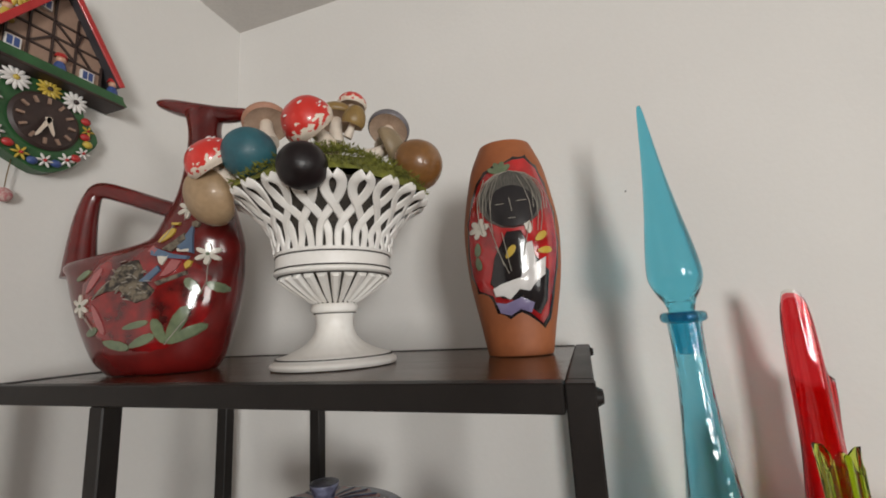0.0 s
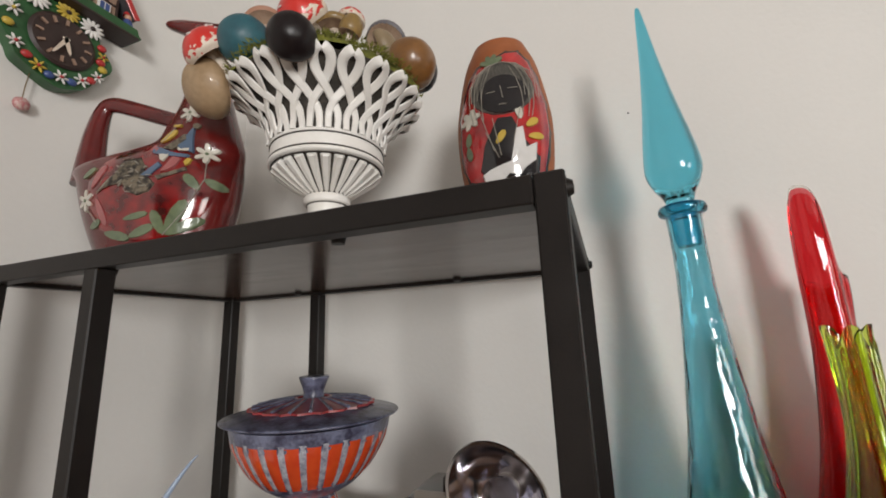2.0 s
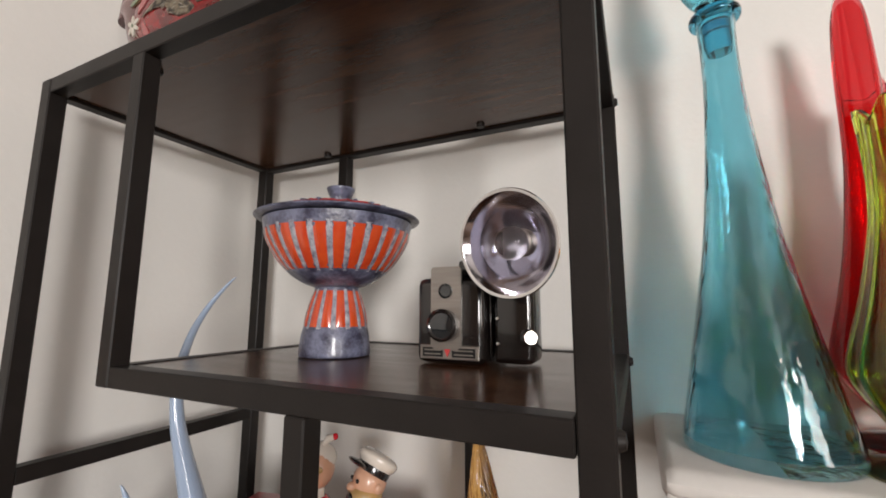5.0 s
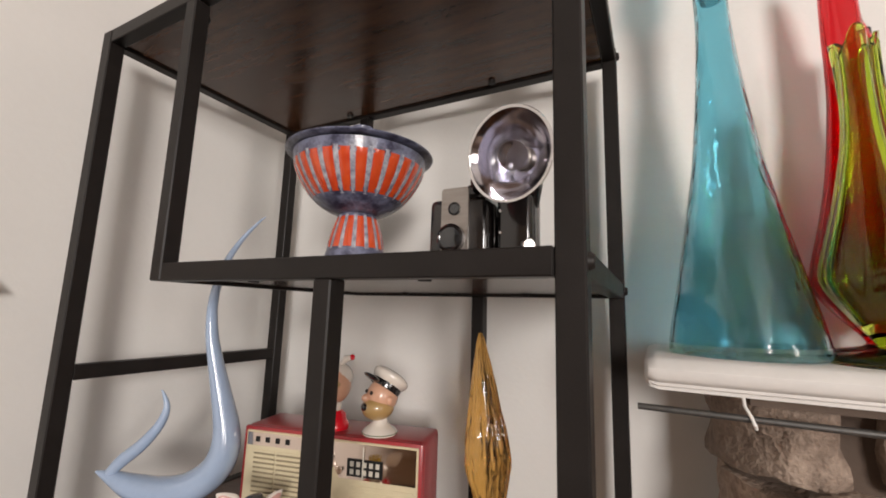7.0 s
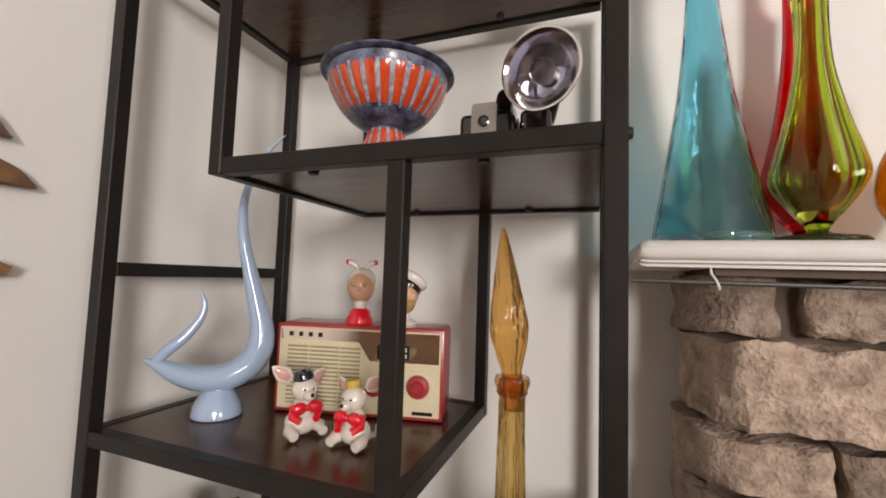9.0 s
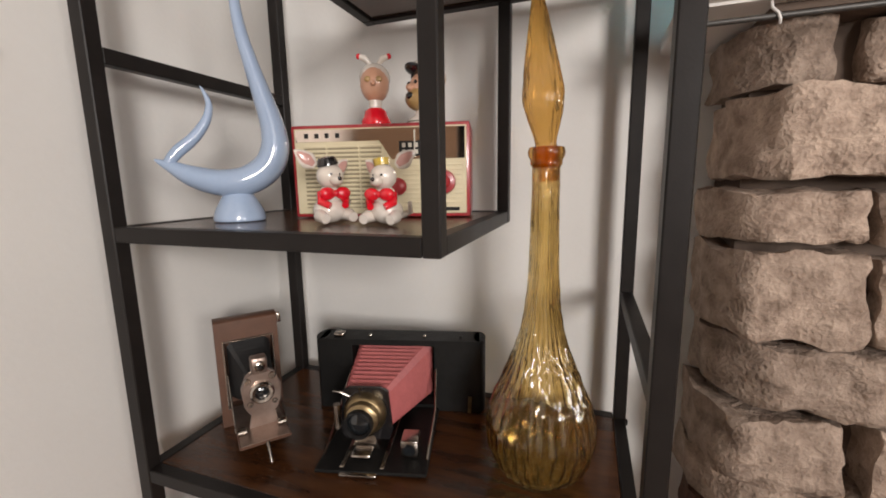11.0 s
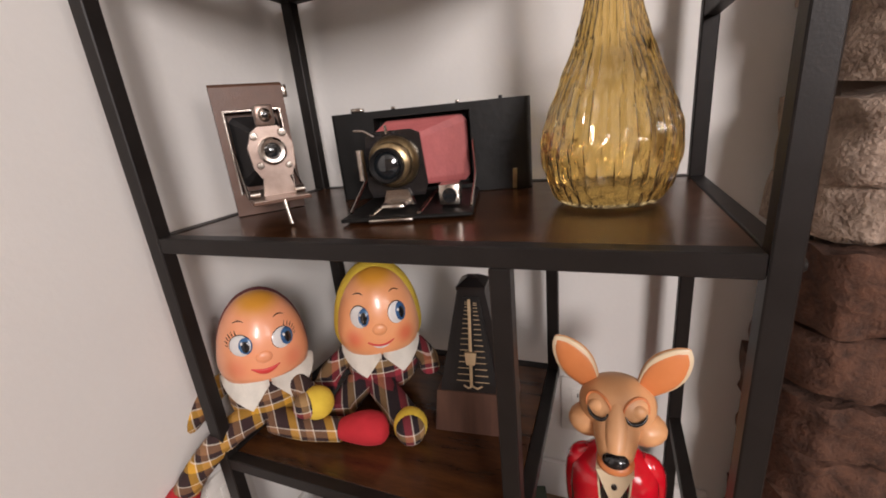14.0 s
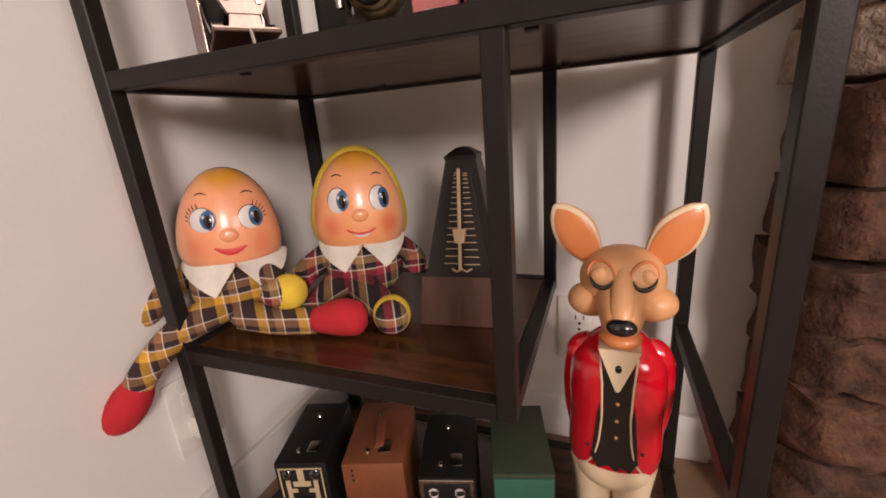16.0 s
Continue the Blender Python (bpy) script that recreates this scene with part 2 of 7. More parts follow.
def add_stone(bm, x0, x1, z0, z1, yf, corner, seed):
    """A hewn stone: a rough block with an uneven face; a corner stone is cut back towards the wall."""
    rnd = random.Random(seed)
    nx, nz, ny = max(3, int((x1 - x0) / (0.009 if x0 < 0.95 else 0.03))), max(3, int((z1 - z0) / (0.009 if x0 < 0.95 else 0.025))), 6
    yb = 0.33

    def at(u, v, w):
        x, z, y = x0 + (x1 - x0) * u, z0 + (z1 - z0) * v, yf + (yb - yf) * w
        if corner:
            x -= (1 - u) * min(1, w * 2.2) * (x0 - 0.680 + 0.005 * math.sin(seed * 7.1))
        e = 0.006
        du, dv = min(u, 1 - u) * (x1 - x0), min(v, 1 - v) * (z1 - z0)
        if w < 0.01:
            y += max(0, e - du) * 0.9 + max(0, e - dv) * 0.8
        p = Vector((x, y, z)) * 28 + Vector((seed * 3.3, 0, 0))
        k = noise.noise(p) * 0.0095 + noise.noise(p * 2.7) * 0.0065 + abs(noise.noise(p * 6)) * 0.0055
        q = noise.noise(p + Vector((9, 4, 2))) * 0.012
        return (x + q * (0.7 if du < 1e-4 else 0), y + k * (1 if w < 0.5 else 0.3), z + noise.noise(p + Vector((3, 8, 1))) * 0.0085 + noise.noise(p * 3 + Vector((1, 2, 7))) * 0.003)

    grid = {}

    def vert(i, j, k):
        if (i, j, k) not in grid:
            grid[i, j, k] = bm.verts.new(at(i / nx, j / nz, k / ny))
        return grid[i, j, k]

    for i in range(nx):
        for j in range(nz):
            bm.faces.new((vert(i, j, 0), vert(i + 1, j, 0), vert(i + 1, j + 1, 0), vert(i, j + 1, 0)))
    for k in range(ny):
        for j in range(nz):
            bm.faces.new((vert(0, j, k), vert(0, j + 1, k), vert(0, j + 1, k + 1), vert(0, j, k + 1)))
            bm.faces.new((vert(nx, j, k), vert(nx, j + 1, k), vert(nx, j + 1, k + 1), vert(nx, j, k + 1)))
        for i in range(nx):
            bm.faces.new((vert(i, 0, k), vert(i + 1, 0, k), vert(i + 1, 0, k + 1), vert(i, 0, k + 1)))
            bm.faces.new((vert(i, nz, k), vert(i + 1, nz, k), vert(i + 1, nz, k + 1), vert(i, nz, k + 1)))


fireplace = thing("fireplace", -0.003, 0.013, 0, "rough beige stone fireplace chimney breast with dark joints", "fireplace", size=1.006)
part("mortar_core", box(0.702, 0.250, 0, 2.2, YB - 0.002, 1.16), mortar, fireplace, "dark recessed mortar", smooth=False)
COURSES = [  # bottom, top, front left edge, front plane, first joint
    (1.094, 1.160, 0.690, 0.212, 0.752), (0.999, 1.088, 0.704, 0.186, 0.905), (0.929, 0.984, 0.680, 0.196, 0.793), (0.821, 0.918, 0.684, 0.192, 0.797),
    (0.738, 0.815, 0.706, 0.190, 0.905), (0.645, 0.729, 0.675, 0.188, 0.798), (0.583, 0.643, 0.697, 0.192, 0.835), (0.484, 0.578, 0.682, 0.190, 0.79),
    (0.404, 0.477, 0.688, 0.194, 0.85), (0.326, 0.397, 0.690, 0.190, 0.80), (0.250, 0.319, 0.694, 0.193, 0.86), (0.165, 0.243, 0.690, 0.190, 0.79),
    (0.085, 0.158, 0.695, 0.193, 0.84), (0.003, 0.078, 0.690, 0.190, 0.80)]
SETBACK = [0.026, 0.014, 0.030, 0.018, 0.024, 0.028] + [0.022] * 8
stone_rnd = random.Random(5)
for ci, (z0, z1, xl, yf, xj) in enumerate(COURSES):
    x0, x1, first = xl + SETBACK[ci], xj + 0.012, True
    while x0 < 2.1:
        bm = bmesh.new()
        add_stone(bm, x0, x1, z0, z1 - stone_rnd.uniform(0, 0.004), yf + (0 if first else stone_rnd.uniform(-0.004, 0.014)), first, ci * 13 + x0 * 5)
        part("stone", bm, shaded_red_stone if z1 < 0.58 else stone_mat, fireplace, angle=60)
        gap = 0.028 if ci in (0, 5) and first else 0.009
        x0, first = x1 + gap, False
        x1 = x0 + stone_rnd.uniform(0.09, 0.24)

mantel = thing("mantel_shelf", 0, 0, 0, "white painted mantel shelf with a moulded front edge", "mantel")
OUT = [(0.372, MT), (0.186, MT), (0.179, MT - 0.003), (0.174, MT - 0.010), (0.175, MT - 0.017), (0.179, MT - 0.021), (0.183, MT - 0.022), (0.183, MT - 0.0245), (0.190, MT - 0.026), (0.190, MT - 0.029), (0.372, MT - 0.029)]
bm = bmesh.new()
rings = []
for x, inset in ((0.6215, 0.009), (0.6245, 0.003), (0.632, 0.0), (2.3, 0.0)):
    zc = MT - 0.0145
    rings.append([bm.verts.new((x, min(y + inset, 0.3715), zc + (z - zc) * (1 - inset * 40))) for y, z in OUT])
for ra, rb in zip(rings, rings[1:]):
    for i in range(len(OUT)):
        j = (i + 1) % len(OUT)
        bm.faces.new((ra[i], ra[j], rb[j], rb[i]))
bm.faces.new(rings[0])
bm.faces.new(rings[-1])
part("shelf_plank", bm, white_paint, mantel)
part("under_board", box(0.70, 0.205, MT - 0.037, 2.2, 0.3715, MT - 0.0292), mortar, mantel, "dark board under the shelf", smooth=False)
rod_steel = material("dull_iron", (0.10, 0.095, 0.09), 0.5, 0.6, scale=40, fine=300)
rod = thing("curtain_rod", 0, 0, 0, "thin grey iron rod hung under the mantel", "rod")
part("bar", tube([(0.6148, 0.190, 1.158), (2.0, 0.190, 1.156)], 0.0028, 10), rod_steel, rod)
for x in (0.697, 1.2, 1.7):
    pts = [(x - 0.003, 0.196, MT - 0.029), (x - 0.003, 0.193, MT - 0.036), (x, 0.1865, MT - 0.043), (x + 0.002, 0.1855, MT - 0.049), (x + 0.003, 0.189, MT - 0.052)]
    part("hook", tube(pts, 0.0014, 8), white_paint, rod, "white wire hook")

# ---- coloured glass on the mantel ----
teal_glass = glass("teal_glass", (0.44, 0.80, 0.90), 0.08, 1.22, 0.8, 55, (1, 1, 0.45), coat=0.8)
blue_stopper = glass("blue_stopper_glass", (0.17, 0.66, 0.84), 0.02)
dark_blue_glass = glass("dark_blue_glass", (0.10, 0.42, 0.58), 0.03)


def hollow(outer, wall, floor_z):
    """An open vessel's profile: the outside going up, then the inside going down."""
    inner = [(max(r - wall, 0.001), z) for r, z in outer if z > floor_z]
    return [(0, outer[0][1])] + outer + inner[::-1] + [(0, floor_z)]


decanter = thing("genie_decanter", 0.7065, 0.254, MT, "tall teal glass decanter with a pointed stopper on the mantel", "decanter")
decanter.matrix_world = pose(0.7065, 0.254, MT, 0, -1.1, 0) @ Matrix.Diagonal((1, 1, 1.035, 1))
o = smooth_profile([(0.0615, 0.0), (0.0635, 0.006), (0.0595, 0.030), (0.0505, 0.075), (0.0400, 0.130), (0.0310, 0.180), (0.0250, 0.230), (0.0200, 0.280), (0.0165, 0.330), (0.0160, 0.370), (0.0170, 0.395)], 4)
part("bottle", lathe(hollow(o, 0.0024, 0.008), 56), teal_glass, decanter)
part("collar", lathe(smooth_profile([(0.0172, 0.394), (0.0215, 0.396), (0.0228, 0.400), (0.0215, 0.404), (0.0180, 0.4055), (0.0150, 0.405)], 3) + [(0.0150, 0.396)], 40), dark_blue_glass, decanter, "dark blue glass ring")
s = [(0, 0.362), (0.0105, 0.363), (0.0120, 0.372), (0.0128, 0.404)] + smooth_profile([(0.0130, 0.408), (0.0160, 0.417), (0.0205, 0.424), (0.0265, 0.438), (0.0272, 0.452), (0.0235, 0.480), (0.0175, 0.516), (0.0105, 0.567), (0.0048, 0.622), (0.0024, 0.640), (0, 0.642)], 4)
part("stopper", lathe(s, 40), blue_stopper, decanter, m=pose(0, 0, 0.40, 0, -2.0, 0) @ pose(0, 0, -0.40), label="pointed pale teal glass stopper")

green_glass = glass("green_glass", (0.62, 0.74, 0.12), 0.02)
red_glass = glass("red_glass", (0.74, 0.022, 0.03), 0.02)
clear_rim = glass("clear_glass", (0.93, 0.90, 0.86), 0.02)
amber_vase_glass = glass("orange_glass", (0.85, 0.48, 0.08), 0.03)


def swung_body(bm, prof, lobes, depth, lips, wall, floor_z, n=64, lean=0.0, mi_top=None):
    """A stretched-glass vase with ribs and pulled lips."""
    top = prof[-1][1]
    h0 = prof[0][1]

    def ring(r, z, k):
        t = (z - h0) / (top - h0)
        lip = max(0.0, (t - 0.80) / 0.20)
        out = []
        for i in range(n):
            a = 2 * math.pi * i / n
            c = math.cos(lobes * a)
            rr = max(r * (1 + depth * c * min(1, t * 4)) - k, 0.0012)
            c3 = math.cos(3 * a + 0.6)
            zz = z + lips * lip * (0.5 + 0.5 * c3) + (lean * min(1, lip * 1.2) * math.exp(-(((a - 4.1 + math.pi) % (2 * math.pi) - math.pi) / 1.25) ** 4) if lean else 0)
            rr *= 1 + 0.30 * lip * max(0, c3)
            out.append(bm.verts.new((rr * math.cos(a), rr * math.sin(a), zz)))
        return out

    outer = [ring(r, z, 0) for r, z in prof]
    inner = [ring(r, z, wall) for r, z in prof if z > floor_z][::-1]
    rings = outer + inner
    for q, (ra, rb) in enumerate(zip(rings, rings[1:])):
        for i in range(n):
            f = bm.faces.new((ra[i], ra[(i + 1) % n], rb[(i + 1) % n], rb[i]))
            if mi_top is not None and abs(q - len(outer) + 0.5) < 2.2:
                f.material_index = mi_top
    bm.faces.new(rings[0])
    bm.faces.new(rings[-1])


green_vase = thing("swung_vase", 0.802, 0.233, MT, "green ribbed stretched-glass vase with pulled lips on the mantel", "vase", "stretched glass vases", rz=25)
bm = bmesh.new()
swung_body(bm, smooth_profile([(0.009, 0.014), (0.012, 0.020), (0.022, 0.034), (0.037, 0.060), (0.0400, 0.076), (0.0355, 0.100), (0.028, 0.130), (0.0215, 0.163), (0.0165, 0.195), (0.0140, 0.235), (0.0140, 0.272)], 4), 6, 0.09, 0.020, 0.003, 0.03)
part("body", bm, green_glass, green_vase)
part("foot", lathe([(0, 0)] + smooth_profile([(0.041, 0.0), (0.043, 0.003), (0.039, 0.007), (0.022, 0.010), (0.011, 0.013), (0.009, 0.0155)], 4) + [(0, 0.0155)], 40), green_glass, green_vase, "round green glass foot")

red_vase = thing("swung_vase", 0.8239, 0.317, MT, "tall red stretched-glass vase with a clear lip on the mantel", "vase", "stretched glass vases", rz=10, size=1.008)
bm = bmesh.new()
swung_body(bm, smooth_profile([(0.010, 0.014), (0.014, 0.022), (0.034, 0.045), (0.047, 0.068), (0.046, 0.085), (0.036, 0.130), (0.027, 0.180), (0.0205, 0.240), (0.0178, 0.280), (0.0175, 0.310), (0.0165, 0.330)], 4), 4, 0.06, 0.006, 0.0035, 0.03, lean=0.098, mi_top=1)
part("body", bm, [red_glass, clear_rim], red_vase)
part("foot", lathe([(0, 0)] + smooth_profile([(0.036, 0.0), (0.038, 0.003), (0.033, 0.008), (0.014, 0.012), (0.010, 0.0155)], 4) + [(0, 0.0155)], 40), red_glass, red_vase, "round red glass foot")

orange_vase = thing("orange_vase", 0.925, 0.265, MT, "round orange glass vase on the mantel shelf", "vase")
o = smooth_profile([(0.020, 0.0), (0.030, 0.010), (0.050, 0.040), (0.054, 0.070), (0.046, 0.105), (0.026, 0.140), (0.017, 0.175), (0.021, 0.205)], 4)
part("body", lathe(hollow(o, 0.003, 0.006), 40), amber_vase_glass, orange_vase)

# ---- amber decanter on the fourth shelf ----
amber_glass = glass("amber_glass", (0.94, 0.77, 0.43), 0.09, 1.30, 0.9, 60, (1, 1, 0.25), coat=1.0)
deep_amber = glass("deep_amber_glass", (0.80, 0.45, 0.12), 0.24, 1.22, 0.9, 80, (1, 1, 0.3), coat=0.7)
amber = thing("amber_decanter", 0.4875, 0.1647, Z4, "tall ribbed amber glass decanter with a pointed stopper", "decanter", size=1.016)


def bark(a, z):
    return 1 + 0.034 * math.sin(30 * a + 1.6 * math.sin(z * 38) + 0.8 * math.sin(z * 97 + a)) + 0.036 * noise.noise(Vector((math.cos(a) * 7, math.sin(a) * 7, z * 60)))


o = smooth_profile([(0.037, 0.0), (0.048, 0.004), (0.0585, 0.024), (0.0640, 0.053), (0.0620, 0.074), (0.0545, 0.097), (0.0440, 0.123), (0.0325, 0.153), (0.0235, 0.185), (0.0185, 0.225), (0.0160, 0.280), (0.0150, 0.330), (0.0148, 0.372)], 6)
part("bottle", lathe(hollow(o, 0.0026, 0.006), 110, wob=bark), amber_glass, amber)
part("collar", lathe([(0.0145, 0.366), (0.0178, 0.370), (0.0172, 0.374), (0.0195, 0.378), (0.0205, 0.383), (0.019, 0.388), (0.0125, 0.389), (0.0125, 0.368)], 36), deep_amber, amber, "amber glass ring")


def bark2(a, z):
    return 1 + 0.040 * math.sin(18 * a + 1.5 * math.sin(z * 50)) + 0.045 * noise.noise(Vector((math.cos(a) * 5, math.sin(a) * 5, z * 60)))


s = [(0, 0.350), (0.0105, 0.351), (0.0115, 0.388)] + smooth_profile([(0.0108, 0.391), (0.0125, 0.400), (0.0175, 0.418), (0.0215, 0.440), (0.0195, 0.465), (0.0145, 0.495), (0.0085, 0.530), (0.0030, 0.556), (0.0, 0.560)], 5)
part("stopper", lathe(s, 60, wob=bark2), deep_amber, amber, m=pose(0, 0, 0.38, 0, -4.6, 0) @ pose(0, 0, -0.38), label="pointed deep amber glass stopper")

# ---- top shelf: urn with mushrooms ----
urn_white = material("antiqued_white_ceramic", (0.84, 0.82, 0.79), 0.42, col2=(0.74, 0.71, 0.66), scale=18, fine=200, bump=0.05)
# dark colour for the urn's recesses and grooves
urn_dark = material("dark_urn_tone", (0.065, 0.054, 0.043), 0.8, col2=(0.018, 0.015, 0.012), scale=90, fine=500, bump=0.3)
UX, UY, US = 0.3408, 0.1354, 1.003
urn = thing("basket_urn", UX, UY, Z1, "white ceramic footed urn with woven basketwork sides", "urn")
urn.scale = (US, US, 0.955 * US)


def flute(n, depth):
    return lambda a, z: 1 + depth * abs(math.sin(n * a / 2)) ** 0.7 - depth


part("foot", lathe([(0, 0)] + smooth_profile([(0.0640, 0.0), (0.0655, 0.003), (0.0640, 0.006), (0.0600, 0.008), (0.0590, 0.011)], 3), 48), urn_white, urn)
bm = lathe(smooth_profile([(0.0590, 0.011), (0.0480, 0.0145), (0.0330, 0.022), (0.0230, 0.032), (0.0195, 0.044), (0.0205, 0.053), (0.0212, 0.056)], 4), 96, wob=lambda a, z: 1 - 0.035 * max(0, 1 - (z - 0.011) / 0.03) * (0.5 + 0.5 * math.cos(24 * a)) * min(1, (z - 0.011) * 300 + 0.2))
part("stem", bm, urn_white, urn)
part("ring", lathe(smooth_profile([(0.0205, 0.0565), (0.0240, 0.058), (0.0250, 0.062), (0.0240, 0.066), (0.0212, 0.068)], 4), 48), urn_white, urn)
part("bowl", lathe(smooth_profile([(0.0212, 0.068), (0.0280, 0.074), (0.0400, 0.084), (0.0520, 0.094), (0.0570, 0.099)], 4), 48), urn_dark, urn, "dark bowl surface between the flutes")
for k in range(26):
    a = 2 * math.pi * k / 26
    pts = [(r * math.cos(a), r * math.sin(a), z) for r, z in smooth_profile([(0.0215, 0.069), (0.0290, 0.0735), (0.0410, 0.083), (0.0530, 0.0935), (0.0570, 0.0965)], 2)]
    part("flute", tube(pts, [0.0022, 0.0025, 0.0029, 0.0034, 0.004, 0.0046, 0.005, 0.0054, 0.004][:len(pts)], 6), urn_white, urn)
part("band", lathe(smooth_profile([(0.0570, 0.097), (0.0620, 0.099), (0.0625, 0.1025), (0.0605, 0.104), (0.0610, 0.106), (0.0610, 0.117), (0.0605, 0.119), (0.0620, 0.1205), (0.0615, 0.123), (0.0590, 0.124)], 3), 56), urn_white, urn)
WALL = smooth_profile([(0.0600, 0.123), (0.0620, 0.138), (0.0670, 0.150), (0.0760, 0.162), (0.0900, 0.175), (0.1030, 0.184)], 4)
part("basket_wall", lathe([(r - 0.0015, z) for r, z in WALL] + [(r - 0.006, z) for r, z in WALL[::-1]], 56), urn_dark, urn, "dark basket wall behind the strands")


def wall_r(z):
    for (ra, za), (rb, zb) in zip(WALL, WALL[1:]):
        if z <= zb:
            return ra + (rb - ra) * (z - za) / (zb - za)
    return WALL[-1][0]


def add_ribbon(bm, pts, width, thick):
    """A flat strand on a round wall, its broad side facing outwards."""
    rings = []
    for i, p in enumerate(pts):
        d = (pts[min(i + 1, len(pts) - 1)] - pts[max(i - 1, 0)]).normalized()
        out = Vector((p.x, p.y, 0.25 * math.hypot(p.x, p.y) * -1)).normalized()
        side = d.cross(out).normalized()
        w = width * (0.75 + 0.45 * i / len(pts)) / 2
        rings.append([bm.verts.new(p + side * a * w + out * b * thick) for a, b in ((-1, 0), (-0.75, 0.8), (0, 1), (0.75, 0.8), (1, 0), (0, -0.6))])
    for ra, rb in zip(rings, rings[1:]):
        for i in range(6):
            bm.faces.new((ra[i], ra[(i + 1) % 6], rb[(i + 1) % 6], rb[i]))
    bm.faces.new(rings[0])
    bm.faces.new(rings[-1])


NS = 22
WEAVE = [(0.0, -0.26), (0.14, -0.27), (0.27, -0.24), (0.40, -0.06), (0.53, 0.24), (0.65, 0.52), (0.76, 0.74), (0.86, 0.82), (0.94, 0.77), (0.98, 0.66), (1.0, 0.48)]


def weave(t):
    """How far a strand has strayed sideways at height t."""
    for (ta, sa), (tb, sb) in zip(WEAVE, WEAVE[1:]):
        if t <= tb:
            return sa + (sb - sa) * (t - ta) / (tb - ta)
    return WEAVE[-1][1]


for k in range(NS):
    for sgn in (-1, 1):
        pts = []
        for i in range(29):
            t = 1 - (1 - i / 28) ** 1.25
            shift = sum(weave(max(0, min(1, t + d))) for d in (-0.03, -0.015, 0, 0.015, 0.03)) / 5
            z = 0.1225 + 0.0625 * t
            a = 2 * math.pi * (k + sgn * shift) / NS
            r = wall_r(z) + 0.0010 + 0.0011 * sgn * math.cos(math.pi * (t - 0.43) / 0.21)
            pts.append(Vector((r * math.cos(a), r * math.sin(a), z)))
        bm = bmesh.new()
        add_ribbon(bm, pts, 0.0088, 0.0022)
        part("strand", bm, urn_white, urn)
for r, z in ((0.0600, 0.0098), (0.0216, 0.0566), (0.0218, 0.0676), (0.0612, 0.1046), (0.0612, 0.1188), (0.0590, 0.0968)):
    part("groove_line", lathe([(r - 0.001, z - 0.0007), (r + 0.0006, z - 0.0006), (r + 0.0006, z + 0.0006), (r - 0.001, z + 0.0007)], 56), urn_dark, urn, "dark line round the urn")

moss_green = material("moss", (0.23, 0.23, 0.035), 0.95, col2=(0.07, 0.08, 0.014), scale=60, fine=300, bump=0.3)
bm = bmesh.new()
add_lathe(bm, smooth_profile([(0.098, 0.0), (0.098, 0.006), (0.085, 0.018), (0.055, 0.034), (0.0, 0.044)], 4), 32, wob=lambda a, z: 1 + 0.07 * math.sin(5 * a + z * 90) + 0.03 * math.sin(13 * a))
rnd = random.Random(3)
tufts = [(rnd.uniform(0, 6.28), math.sqrt(rnd.random()), rnd.uniform(0.003, 0.010)) for i in range(60)]
for i in range(5200):
    a, q = rnd.uniform(0, 2 * math.pi), math.sqrt(rnd.random())
    lump = 0.0
    if i % 3:
        ta, tq, tr = tufts[i % 60]
        a, q = ta + rnd.gauss(0, 0.10) / max(tq, 0.2), max(0.0, min(1.04, tq + rnd.gauss(0, 0.08)))
        lump = tr * rnd.random()
    r = 0.102 * q
    z = 0.046 * (1 - min(q, 1) ** 2.2) + 0.003 + lump
    p = Vector((r * math.cos(a), r * math.sin(a), z))
    d = Vector((math.cos(a) * q + rnd.uniform(-.7, .7), math.sin(a) * q + rnd.uniform(-.7, .7), rnd.uniform(-0.5, 0.9))).normalized() * rnd.uniform(0.003, 0.0075)
    s = Vector((rnd.uniform(-1, 1), rnd.uniform(-1, 1), rnd.uniform(-1, 1))).normalized() * 0.0012
    bm.faces.new([bm.verts.new(p - s), bm.verts.new(p + s), bm.verts.new(p + d)])
me = bpy.data.meshes.new("moss_filling")
bm.to_mesh(me)
bm.free()
me.materials.append(moss_green)
moss = new("moss_filling", me)
moss.matrix_world = Matrix.Translation((UX, UY, Z1 + 0.181 * US)) @ Matrix.Scale(US, 4)
tagged(moss, "dry green moss filling the white urn", "moss", kind="stuff")

